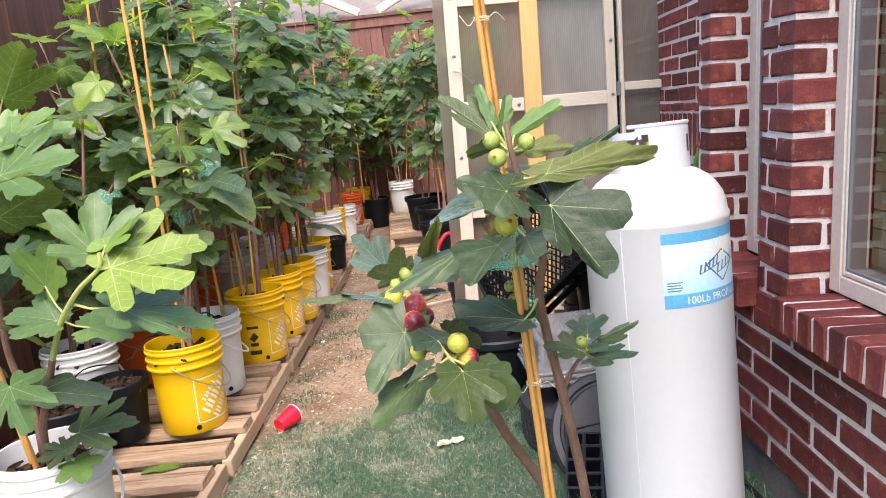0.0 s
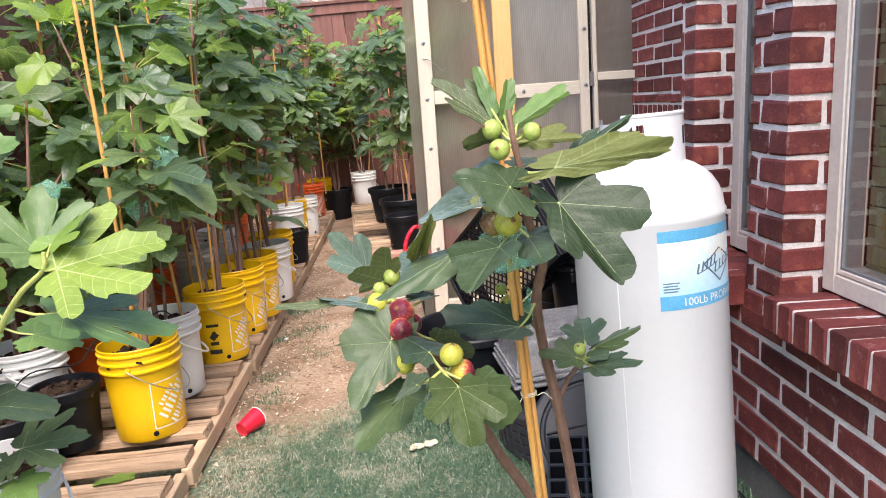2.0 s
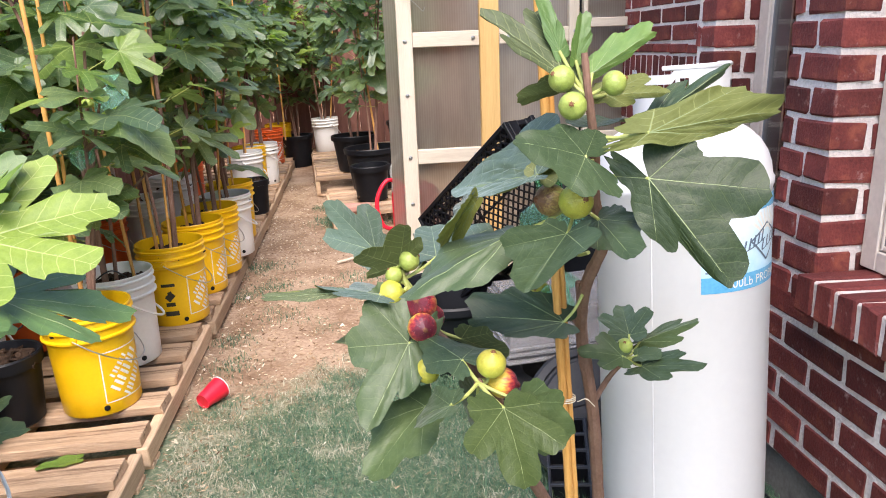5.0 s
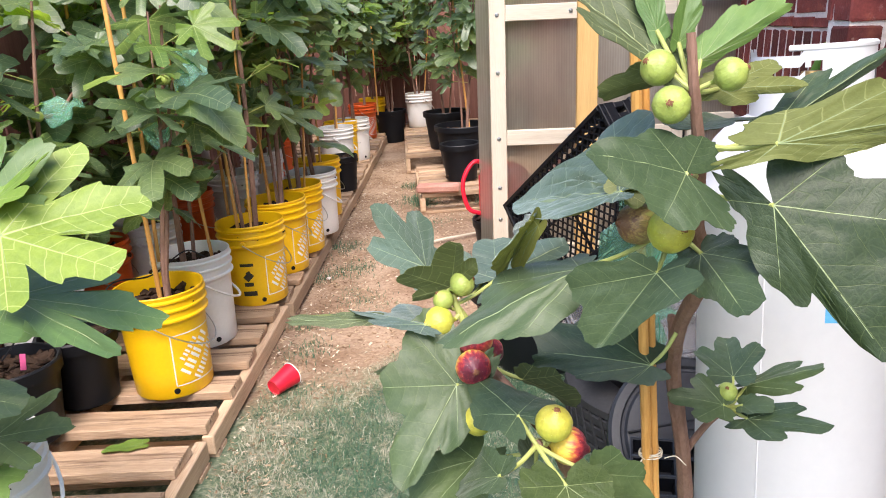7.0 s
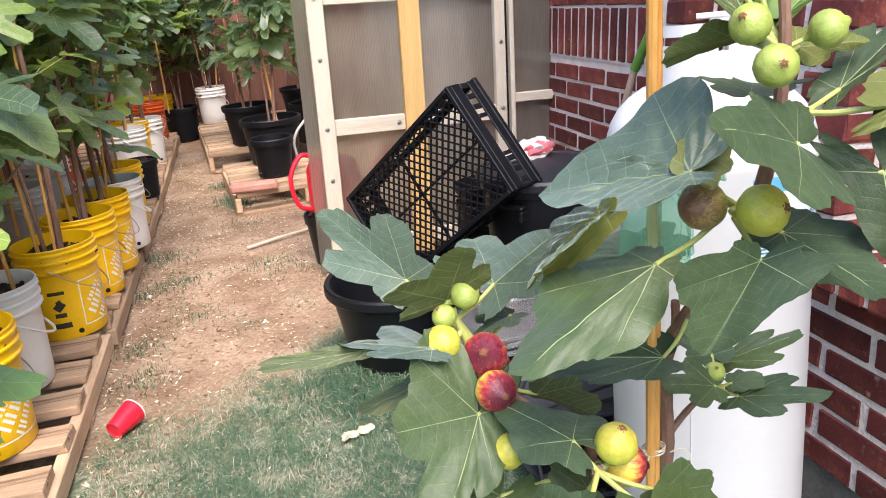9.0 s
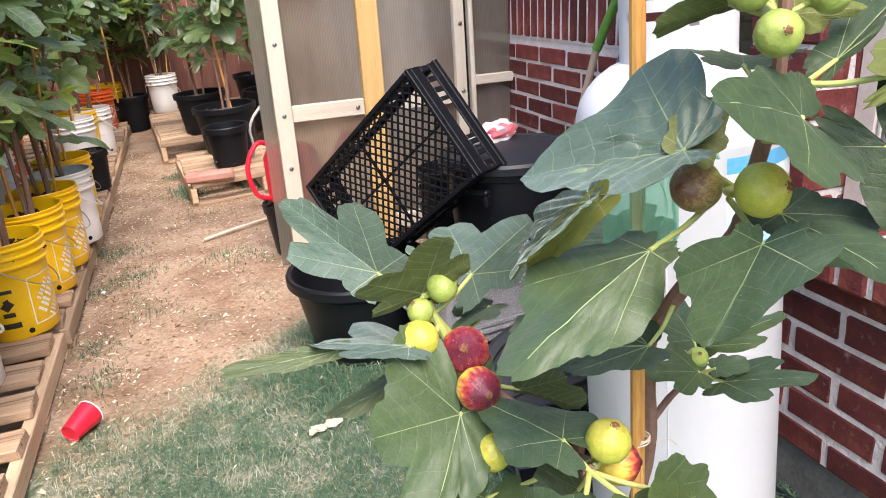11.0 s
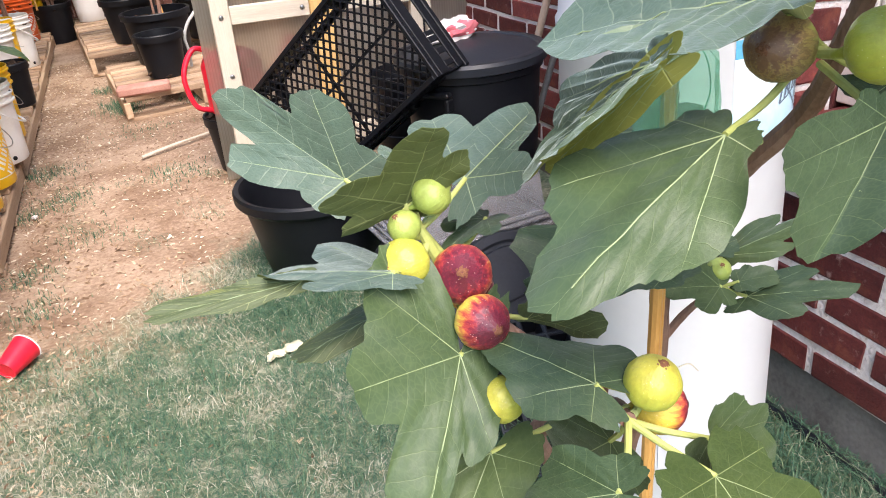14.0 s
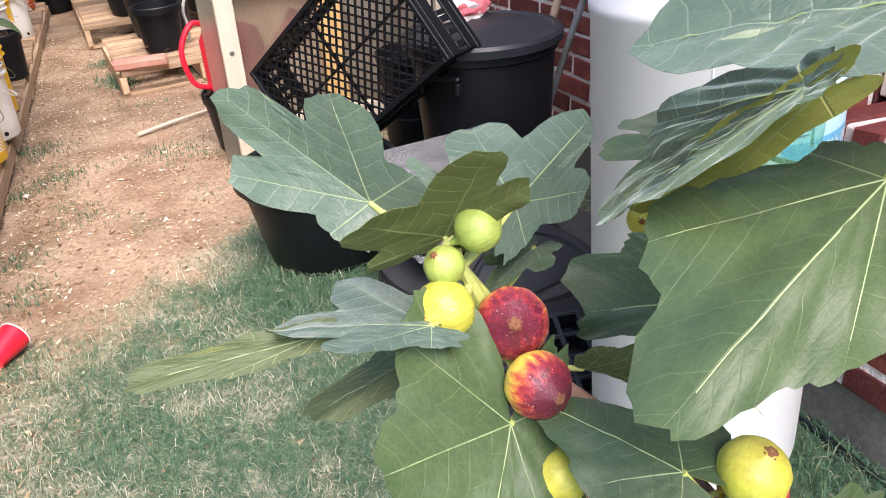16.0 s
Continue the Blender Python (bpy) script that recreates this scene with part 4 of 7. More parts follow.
def leaf_template(seed, axes, sinus=0.45, droop=0.25, fold=0.12, n=39):
    rnd = random.Random(seed)
    pts = outline(rnd, n, axes, sinus)
    verts, uvs = [(0, 0, 0)], [(0, 0)]
    for ring in (0.4, 0.75, 1.0):
        for a, r in pts:
            u, v = r * ring * math.cos(a), r * ring * math.sin(a)
            z = fold * abs(v) - droop * (u * abs(u) + 0.7 * v * v) + (0.05 * math.sin(5 * a + seed) + 0.03 * math.sin(11 * a + 2 * seed)) * ring ** 2
            verts.append((u, v, z))
            uvs.append((u, v))
    faces = []
    for k in range(n - 1):
        faces.append((0, 1 + k, 2 + k))
        for j in (0, 1):
            faces.append((1 + n * j + k, 1 + n * (j + 1) + k, 2 + n * (j + 1) + k, 2 + n * j + k))
    return np.array(verts), faces, uvs


FIVE = [(0, 1.0, 15), (40, 0.94, 14), (-40, 0.94, 14), (82, 0.70, 15), (-82, 0.70, 15), (122, 0.36, 18), (-122, 0.36, 18)]
THREE = [(0, 1.0, 20), (46, 0.84, 18), (-46, 0.84, 18), (96, 0.46, 26), (-96, 0.46, 26)]
OVAL = [(0, 1.0, 27), (40, 0.74, 28), (-40, 0.74, 28), (92, 0.50, 34), (-92, 0.50, 34)]
TEMPLATES = [leaf_template(s, ax, sn, d, f) for s, (ax, sn, d, f) in enumerate(((FIVE, 0.34, 0.25, 0.16), (FIVE, 0.42, 0.12, 0.24), (THREE, 0.46, 0.35, 0.12), (FIVE, 0.38, 0.45, 0.08), (THREE, 0.40, 0.15, 0.28), (OVAL, 0.45, 0.4, 0.12), (THREE, 0.52, 0.30, 0.18)))]


class Foliage:
    """Collects many leaves and stalks into one mesh."""

    def __init__(self):
        self.v, self.f, self.uv, self.mi = [], [], [], []

    def leaf(self, base, ahead, up, size, kind, young):
        verts, faces, uvs = TEMPLATES[kind]
        x = ahead.normalized()
        y = up.cross(x).normalized()
        z = x.cross(y)
        M = np.array((x, y, z))
        o = len(self.v)
        self.v.extend((verts * size) @ M + np.array(base))
        for f in faces:
            self.f.append(tuple(i + o for i in f))
            self.uv.extend(uvs[i] for i in f)
            self.mi.append(1 if young else 0)

    def stalk(self, a, b, r):
        d = (b - a).normalized()
        s = d.orthogonal().normalized()
        t = d.cross(s)
        o = len(self.v)
        for p in (a, b):
            for k in range(3):
                ang = 2.0944 * k
                self.v.append(np.array(p + (s * math.cos(ang) + t * math.sin(ang)) * r))
        for k in range(3):
            j = (k + 1) % 3
            f = (o + k, o + j, o + 3 + j, o + 3 + k)
            self.f.append(f)
            self.uv.extend(((0.5, 0.3),) * 4)
            self.mi.append(2)

    def build(self, name, parent, label):
        me = bpy.data.meshes.new(name)
        me.from_pydata([tuple(p) for p in self.v], [], self.f)
        layer = me.uv_layers.new(name="UVMap")
        layer.data.foreach_set("uv", np.array(self.uv, dtype=np.float32).ravel())
        me.polygons.foreach_set("material_index", np.array(self.mi, dtype=np.int32))
        for mat in (LEAF, LEAF_YOUNG, STEM):
            me.materials.append(mat)
        me.shade_smooth()
        ob = new(name, me)
        ob.parent = parent
        return tagged(ob, label)


def fig_mesh(name, mat, n=20, flat=0.92):
    bm = bmesh.new()
    prof = [(0, -0.55), (0.08, -0.53)]
    for k in range(1, 11):
        a = math.pi * k / 11
        r = math.sin(a) ** 0.9
        prof.append((0.5 * r, -0.5 * math.cos(a) * flat))
    prof += [(0.10, 0.50), (0.07, 0.58), (0.055, 0.68), (0, 0.69)]
    lathe(bm, prof, n)
    for v in bm.verts:
        a = math.atan2(v.co.y, v.co.x)
        f = 1 + 0.012 * math.cos(9 * a)
        v.co.x *= f
        v.co.y *= f
    me = bpy.data.meshes.new(name)
    bm.to_mesh(me)
    bm.free()
    me.shade_smooth()
    me.materials.append(mat)
    return me


def fig_skin(name, stops, speck):
    """Skin that ripens from stalk to eye, streaked along the fruit, with small pale flecks."""
    m, t, b = shader(name, 0.38, 0, 0.45)
    v = coords(t)
    sep = t.nodes.new("ShaderNodeSeparateXYZ")
    t.links.new(v, sep.inputs[0])
    streak = noise_fac(t, coords(t, (7, 7, 0.8)), 1.6, 4)
    add = t.nodes.new("ShaderNodeMath")
    add.operation = "MULTIPLY_ADD"
    t.links.new(streak, add.inputs[0])
    add.inputs[1].default_value = 0.78
    t.links.new(sep.outputs[2], add.inputs[2])
    c = ramp(t, add.outputs[0], stops)
    blotch = ramp(t, noise_fac(t, v, 3.5, 5, 0.7), [(0.36, (0.60, 0.58, 0.62)), (0.62, (1.08, 1.06, 1.0))])
    c = mixcol(t, 0.5, c, blotch, "MULTIPLY")
    vor = node(t, "ShaderNodeTexVoronoi", Scale=13.0)
    t.links.new(v, vor.inputs["Vector"])
    dots = ramp(t, vor.outputs["Distance"], [(0.08, (1, 1, 1)), (0.13, (0, 0, 0))])
    dim = t.nodes.new("ShaderNodeMath")
    dim.operation = "MULTIPLY"
    t.links.new(dots, dim.inputs[0])
    dim.inputs[1].default_value = 0.6
    c = mixcol(t, dim.outputs[0], c, speck)
    t.links.new(c, b.inputs["Base Color"])
    bump(t, b, streak, 0.2, 0.01)
    b.inputs["Subsurface Weight"].default_value = 0.0
    return m


FIG_GREEN = fig_mesh("fig", fig_skin("green_fig_skin", [(0.0, (0.33, 0.40, 0.090)), (0.9, (0.26, 0.34, 0.075))], (0.50, 0.54, 0.26)))


def fig_tree(m, height, spread, count, seed, stems=3, bare=0.45, size=0.2, label="", lean=(0, 0), figs=3):
    rnd = random.Random(seed)
    tree = thing("fig_tree", m, label or "leafy green fig tree with bare brown stems growing in a pot", "fig tree", "potted fig trees")
    fol = Foliage()
    spots = []
    for s in range(stems):
        a = rnd.uniform(0, 6.283)
        top = Vector((lean[0] + spread * 0.55 * math.cos(a) * (s > 0 or stems > 1), lean[1] + spread * 0.55 * math.sin(a) * (s > 0 or stems > 1), height * rnd.uniform(0.82, 1.0)))
        foot = Vector((0.03 * math.cos(a), 0.03 * math.sin(a), 0))
        pts = []
        for k in range(9):
            f = k / 8
            p = foot.lerp(top, f) + Vector((0.03 * math.sin(3 * f + seed + s), 0.03 * math.cos(2.5 * f + 2 * seed), 0)) * min(1, 3 * f)
            p -= Vector((math.cos(a), math.sin(a), 0)) * 0.10 * spread * math.sin(math.pi * f)
            pts.append(p)
        bm = bmesh.new()
        tube(bm, pts, [(0.0135 if s == 0 else 0.0085) * (1 - 0.68 * k / 8) for k in range(9)], 7)
        part("stem", bm, BARK, tree)
        spots += [(pts, 1.0)]
        # side shoots
        for _ in range(2):
            k = rnd.randint(3, 6)
            d = Vector((math.cos(a + rnd.uniform(-1.8, 1.8)), math.sin(a + rnd.uniform(-1.8, 1.8)), rnd.uniform(0.5, 1.2)))
            tip = pts[k] + d.normalized() * spread * rnd.uniform(0.5, 0.9)
            mid = pts[k].lerp(tip, 0.5) - Vector((0, 0, 0.04))
            sp = [pts[k], mid, tip]
            bm = bmesh.new()
            tube(bm, sp, [0.008, 0.006, 0.004], 6)
            part("branch", bm, BARK, tree)
            spots.append((sp, 0.5))
    weights = [w for _, w in spots]
    for i in range(count):
        pts, _ = rnd.choices(spots, weights)[0]
        f = 1 - (1 - bare) * rnd.random() ** 0.95 if len(pts) > 3 else rnd.uniform(0.25, 1.0)
        g = f * (len(pts) - 1)
        k = min(int(g), len(pts) - 2)
        p = pts[k].lerp(pts[k + 1], g - k)
        a = rnd.uniform(0, 6.283)
        rise = rnd.uniform(0.0, 0.75) + (0.5 if f > 0.93 else 0)
        d = Vector((math.cos(a), math.sin(a), rise)).normalized()
        stalk = rnd.uniform(0.06, 0.17) * (0.7 if f > 0.93 else 1.0)
        q = p + d * stalk
        ahead = Vector((math.cos(a), math.sin(a), rnd.uniform(-0.60, 0.20) + (0.7 if f > 0.93 else 0)))
        up = Vector((rnd.uniform(-0.5, 0.7), rnd.uniform(-0.9, 0.25), 1))
        young = f > 0.82 and rnd.random() < 0.6
        fol.leaf(q, ahead, up, size * rnd.uniform(0.45, 1.05) * (0.75 if young else 1), rnd.randrange(len(TEMPLATES)), young)
        fol.stalk(p, q, 0.0022)
    fol.build("foliage", tree, "broad lobed fig leaves on pale stalks")
    for i in range(figs):
        pts, _ = spots[0]
        k = rnd.randint(4, 7)
        a = rnd.uniform(-2.2, -0.6)
        ob = new("fig", FIG_GREEN)
        ob.parent = tree
        ob.matrix_basis = Matrix.Translation(pts[k] + Vector((0.03 * math.cos(a), 0.03 * math.sin(a), 0.01))) @ pose(0, 0, 0, 60, 0, math.degrees(a) + 90) @ Matrix.Scale(rnd.uniform(0.028, 0.036), 4)
    return tree


def bamboo_stake(a, b, r, label="straight tan bamboo stake pushed into a pot", m=None, bend=0.0):
    """A jointed cane from a to b, in yard coordinates."""
    a, b = Vector(a), Vector(b)
    length = (b - a).length
    bm = bmesh.new()
    pts, radii = [], []
    step = 0.19
    z = 0.0
    k = 0
    while z < length:
        for dz, f in ((0.0, 1.0), (0.006, 1.12), (0.012, 1.0)):
            if z + dz < length:
                pts.append(a + (b - a) * ((z + dz) / length) + Vector((bend * math.sin(math.pi * (z + dz) / length), 0, 0)))
                radii.append(r * f * (1 - 0.25 * z / length))
        z += step * (0.9 + 0.2 * ((k * 7) % 3) / 2)
        k += 1
    pts.append(b)
    radii.append(r * 0.75)
    tube(bm, pts, radii, 9)
    return tagged(link("bamboo_stake", bm, BAMBOO, None, YARD), label, "stake", "bamboo stakes")


SOIL_Z = P_TOP + 0.315
front = [(-1.065, 3.13, 0.95, 0.30, 62), (-1.09, 3.53, 1.32, 0.34, 110), (-0.975, 3.98, 1.55, 0.34, 125), (-0.955, 4.40, 1.65, 0.38, 140), (-0.928, 4.73, 1.6, 0.36, 140),
         (-0.90, 5.08, 0.85, 0.28, 60), (-0.94, 5.50, 1.7, 0.4, 150), (-1.05, 7.05, 1.9, 0.45, 150), (-1.06, 7.42, 1.9, 0.45, 140), (-0.97, 7.55, 1.2, 0.3, 70), (-1.03, 8.83, 1.7, 0.4, 140), (-0.985, 9.40, 1.8, 0.45, 150)]
for i, (x, y, h, s, c) in enumerate(front):
    fig_tree(yard(x, y, SOIL_Z - 0.01), h * 1.12, s, int(c * 0.46), 100 + i, 2, 0.24, 0.215)
rear = [(-1.59, 3.76, 1.15, 0.36, 120), (-1.55, 3.24, 0.95, 0.34, 100), (-1.50, 4.12, 1.45, 0.38, 140), (-1.52, 4.70, 1.85, 0.42, 160), (-1.76, 2.55, 1.1, 0.3, 90), (-1.40, 5.2, 1.95, 0.45, 170),
        (-1.42, 6.0, 2.0, 0.45, 170), (-1.5, 6.8, 2.0, 0.45, 160)]
for i, (x, y, h, s, c) in enumerate(rear):
    fig_tree(yard(x, y, SOIL_Z - 0.01), h * 1.2, s, int(c * 0.50), 200 + i, 3, 0.16, 0.225)
far = [(-0.44, 9.18, 0.47, 1.5, 0.4, 110), (-0.12, 7.62, 0.44, 1.7, 0.42, 130), (0.02, 6.72, 0.43, 1.75, 0.4, 130), (0.42, 7.3, 0.44, 1.9, 0.45, 150), (-0.78, 9.3, 0.3, 1.9, 0.5, 150), (0.42, 8.6, 0.42, 1.7, 0.5, 150)]
for i, (x, y, z, h, s, c) in enumerate(far):
    fig_tree(yard(x, y, z), h, s, int(c * 0.80), 300 + i, 3, 0.22, 0.195)


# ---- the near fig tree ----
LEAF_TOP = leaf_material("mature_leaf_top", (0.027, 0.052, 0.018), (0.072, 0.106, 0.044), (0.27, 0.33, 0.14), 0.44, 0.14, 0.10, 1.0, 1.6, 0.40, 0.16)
# Quilted blades, coloured darker to paint in shade on leaves turned from the sky.
LEAF_QUILT_SHADED = leaf_material("quilted_shaded_leaf_top", (0.019, 0.036, 0.011), (0.050, 0.074, 0.027), (0.25, 0.30, 0.12), 0.42, 0.14, 0.22, 1.0, 1.6, 0.30, 0.0)
# Paler bluish leaf copy: sky sheen on upturned blades put into the colour.
LEAF_SKYLIT = leaf_material("skylit_leaf_top", (0.050, 0.086, 0.052), (0.115, 0.160, 0.106), (0.37, 0.43, 0.27), 0.42, 0.14, 0.24, 1.3, 1.6, 0.6, 0.55)
LEAF_UNDER = leaf_material("mature_leaf_underside", (0.095, 0.118, 0.034), (0.150, 0.176, 0.056), (0.40, 0.43, 0.18), 0.6, 0.30, 0.15, 2.0)
LEAF_OLIVE = leaf_material("olive_leaf_underside", (0.150, 0.165, 0.035), (0.230, 0.240, 0.060), (0.48, 0.48, 0.18), 0.6, 0.25, 0.15, 1.8)
LEAF_YOUNG_TOP = leaf_material("half_grown_leaf_top", (0.085, 0.165, 0.045), (0.15, 0.25, 0.075), (0.40, 0.48, 0.20), 0.45, 0.3)
LEAF_FRESH = leaf_material("fresh_leaf_top", (0.10, 0.19, 0.038), (0.18, 0.28, 0.065), (0.46, 0.54, 0.22), 0.45, 0.35)
LEAF_FRESH_UNDER = leaf_material("fresh_leaf_underside", (0.115, 0.185, 0.022), (0.21, 0.29, 0.040), (0.52, 0.56, 0.22), 0.55, 0.20, 0.15, 2.2)
VEIN = mottled("leaf_vein", (0.22, 0.28, 0.13), (0.32, 0.38, 0.19), 30, 160, 0.5, relief=0.05)

SHAPES = {
    "three": [(0, 1.0, 23), (44, 0.86, 22), (-44, 0.86, 22), (90, 0.46, 28), (-90, 0.46, 28)],
    "five": [(0, 1.0, 20), (44, 0.92, 18), (-44, 0.92, 18), (90, 0.66, 18), (-90, 0.66, 18), (125, 0.32, 20), (-125, 0.32, 20)],
    "broad": [(0, 1.0, 30), (44, 0.82, 25), (-44, 0.82, 25), (90, 0.58, 32), (-90, 0.58, 32), (135, 0.34, 18), (-135, 0.34, 18)],
    "entire": [(0, 1.0, 31), (44, 0.84, 28), (-44, 0.84, 28), (90, 0.46, 34), (-90, 0.46, 34), (132, 0.22, 18), (-132, 0.22, 18)],
    "long": [(0, 1.0, 30), (44, 0.84, 27), (-44, 0.84, 27), (90, 0.30, 30), (-90, 0.30, 30), (132, 0.16, 18), (-132, 0.16, 18)],
    "wild": [(0, 1.0, 15), (17, 0.78, 7), (-17, 0.78, 7), (43, 0.95, 14), (-43, 0.95, 14), (60, 0.70, 7), (-60, 0.70, 7), (86, 0.70, 15), (-86, 0.70, 15), (122, 0.36, 18), (-122, 0.36, 18)],
    "oval": [(0, 1.0, 34), (45, 0.62, 30), (-45, 0.62, 30), (95, 0.42, 35), (-95, 0.42, 35)],
}


def hero_leaf(parent, base, tip, side=None, up=None, shape="three", sinus=0.40, fold=0.10, droop=0.10, cup=0.0, wave=0.035, twist=0.0, width=1.0, node_at=None, mats=None, seed=0, stalk=0.0023, rough_edge=0.016, lobes=None, wing=(1, 2), turned=False, puckered=0.006):
    """A fig leaf from the end of its stalk to its tip. lobes: the tips of two side lobes, one on each half of the blade (wing says which lobes of the shape);
    or side: a point on one side of the blade; or up: the way the upper face looks."""
    rnd = random.Random(seed + 17)
    B, T = Vector(base), Vector(tip)
    M = T - B
    L = M.length
    x = M / L
    axes = SHAPES[shape]
    if lobes is not None:
        half_blades = []
        for p, i in zip(lobes, wing):
            ang, ln, _ = axes[i]
            c, s = ln * math.cos(radians(ang)), abs(ln * math.sin(radians(ang)))
            half_blades.append((Vector(p) - B - M * c) / s)
        va, vb = half_blades
        z = x.cross(va - vb).normalized()
        if (z.z < 0) != turned:
            va, vb, z = vb, va, -z
        fold = 0.0
    else:
        if side is not None:
            s = Vector(side) - B
            y = (s - x * s.dot(x)).normalized()
            z = x.cross(y)
            if z.z < 0:
                y, z = -y, -z
        else:
            z = Vector(up)
            z = (z - x * z.dot(x)).normalized()
            y = z.cross(x)
        if up is not None and z.dot(Vector(up)) < 0:
            y, z = -y, -z
        va, vb = y * L * width, -y * L * width
    na, nb = M.cross(va).normalized(), vb.cross(M).normalized()
    ph = [rnd.uniform(0, 6.28) for _ in range(4)]
    skew = [rnd.uniform(0.90, 1.06) for _ in axes]

    def rim(a):
        d = math.degrees(a)
        total = 0.0
        for (ax, length, half), f in zip(axes, skew):
            q = abs(d - ax) / half
            total += (length * (f if ax else 1.0) / (1 + q ** 3.8 * 0.62)) ** 9 if q < 4 else 0
        r = max(total ** (1 / 9), sinus * (0.8 if abs(d) > 120 else 1.0))
        r *= 1 + rough_edge * math.sin(23 * a + ph[0]) + rough_edge * 0.8 * math.sin(41 * a + ph[1])
        if abs(d) > 140:
            r *= 1 - 0.55 * (abs(d) - 140) / 18
        return r

    def height(u, v):
        r = math.hypot(u, v)
        a = math.atan2(v, u)
        pucker = puckered * r * max(0.0, 1.02 - r) * 2.2 * math.sin(34 * u - 26 * abs(v)) * math.sin(9 * a + ph[1])
        return fold * (math.sqrt(v * v + 0.0016) - 0.04) - droop * (u * abs(u) - (u if lobes else 0)) - cup * v * v + twist * u * v + wave * r * r * (math.sin(3.3 * a + ph[2]) + 0.6 * math.sin(7.1 * a + ph[3]) + 0.35 * math.sin(15 * a + ph[0])) + 0.010 * math.sin(19 * u + 3 * v) * r + pucker

    def place(u, v):
        return M * u + (va * v if v > 0 else vb * -v) + z * (height(u, v) * L)

    n = 96
    rings = (0.08, 0.18, 0.29, 0.40, 0.51, 0.62, 0.73, 0.84, 0.93, 1.0)
    bm = bmesh.new()
    uvl = bm.loops.layers.uv.new("UVMap")
    sheets, flat = [], {}
    for low in (0, 1):
        centre = bm.verts.new(place(0, 0) - z * (0.0007 * low))
        flat[centre] = (0, 0)
        rows = []
        for ring in rings:
            row = []
            for k in range(n):
                a = radians(-158 + 316 * k / (n - 1))
                r = rim(a) * ring
                u, v = r * math.cos(a), r * math.sin(a)
                side_n = na if v > 0.02 else nb if v < -0.02 else z
                vert = bm.verts.new(place(u, v) - side_n * (0.0007 * low * (1 if ring < 1 else 0.3)))
                flat[vert] = (u, v)
                row.append(vert)
            rows.append(row)
        sheets.append((centre, rows))
        for k in range(n - 1):
            quads = [(centre, rows[0][k], rows[0][k + 1])] + [(rows[j][k], rows[j + 1][k], rows[j + 1][k + 1], rows[j][k + 1]) for j in range(len(rings) - 1)]
            tris = [q[:3] for q in quads] + [(q[0], q[2], q[3]) for q in quads[1:]]
            for q in tris:
                f = bm.faces.new(q if not low else q[::-1])
                f.material_index = low
    top, bot = sheets[0][1][-1], sheets[1][1][-1]
    for k in range(n - 1):
        bm.faces.new((top[k], bot[k], bot[k + 1], top[k + 1]))
    for f in bm.faces:
        for lp in f.loops:
            lp[uvl].uv = flat[lp.vert]
    leaf = part("leaf", bm, list(mats or (LEAF_TOP, LEAF_UNDER)), parent, "", Matrix.Translation(B))
    # raised main ribs
    bm = bmesh.new()
    for ax, length, half in axes:
        if abs(ax) > 100 or half < 10:
            continue
        a = radians(ax)
        big = 0.00064 * (0.55 + 0.45 * length) * (L / 0.15) ** 0.6
        pts, rad = [], []
        for k in range(13):
            f = k / 12 * 0.86 * length
            bend = a
            pts.append(place(f * math.cos(bend), f * math.sin(bend)) - z * 0.0003)
            rad.append(big + (0.0003 - big) * k / 12)
        tube(bm, pts, rad, 5, False)
    part("vein", bm, VEIN, leaf, "pale raised leaf vein")
    if node_at is not None:
        N = Vector(node_at)
        sag = (N - B).length * 0.12
        mid = (N + B) / 2 - x * sag * 0.3 - Vector((0, 0, sag * 0.4))
        bm = bmesh.new()
        pts = curve_pts([N, mid, B], 6)
        tube(bm, pts, [stalk * (1.15 - 0.3 * k / (len(pts) - 1)) for k in range(len(pts))], 8)
        part("leaf_stalk", bm, STEM, parent, "pale green leaf stalk")
    return leaf


FIG_RED = fig_mesh("fig", fig_skin("ripe_red_fig_skin", [(0.0, (0.12, 0.014, 0.030)), (0.12, (0.26, 0.024, 0.040)), (0.25, (0.45, 0.065, 0.050)), (0.36, (0.62, 0.24, 0.06)), (0.48, (0.70, 0.52, 0.08))], (0.80, 0.58, 0.48)), 36)
FIG_YELLOW = fig_mesh("fig", fig_skin("yellow_green_fig_skin", [(0.0, (0.47, 0.43, 0.060)), (0.5, (0.46, 0.48, 0.065)), (1.0, (0.36, 0.42, 0.065))], (0.72, 0.72, 0.35)), 36)
FIG_BROWN = fig_mesh("fig", fig_skin("brown_striped_fig_skin", [(0.0, (0.20, 0.10, 0.055)), (0.12, (0.36, 0.23, 0.085)), (0.20, (0.21, 0.13, 0.055)), (0.28, (0.36, 0.27, 0.09)), (0.36, (0.24, 0.17, 0.06)), (0.5, (0.32, 0.34, 0.08))], (0.5, 0.4, 0.25)), 36)
EYE = mottled("fig_eye", (0.10, 0.030, 0.018), (0.30, 0.13, 0.06), 60, 200, 0.8, relief=0.6)


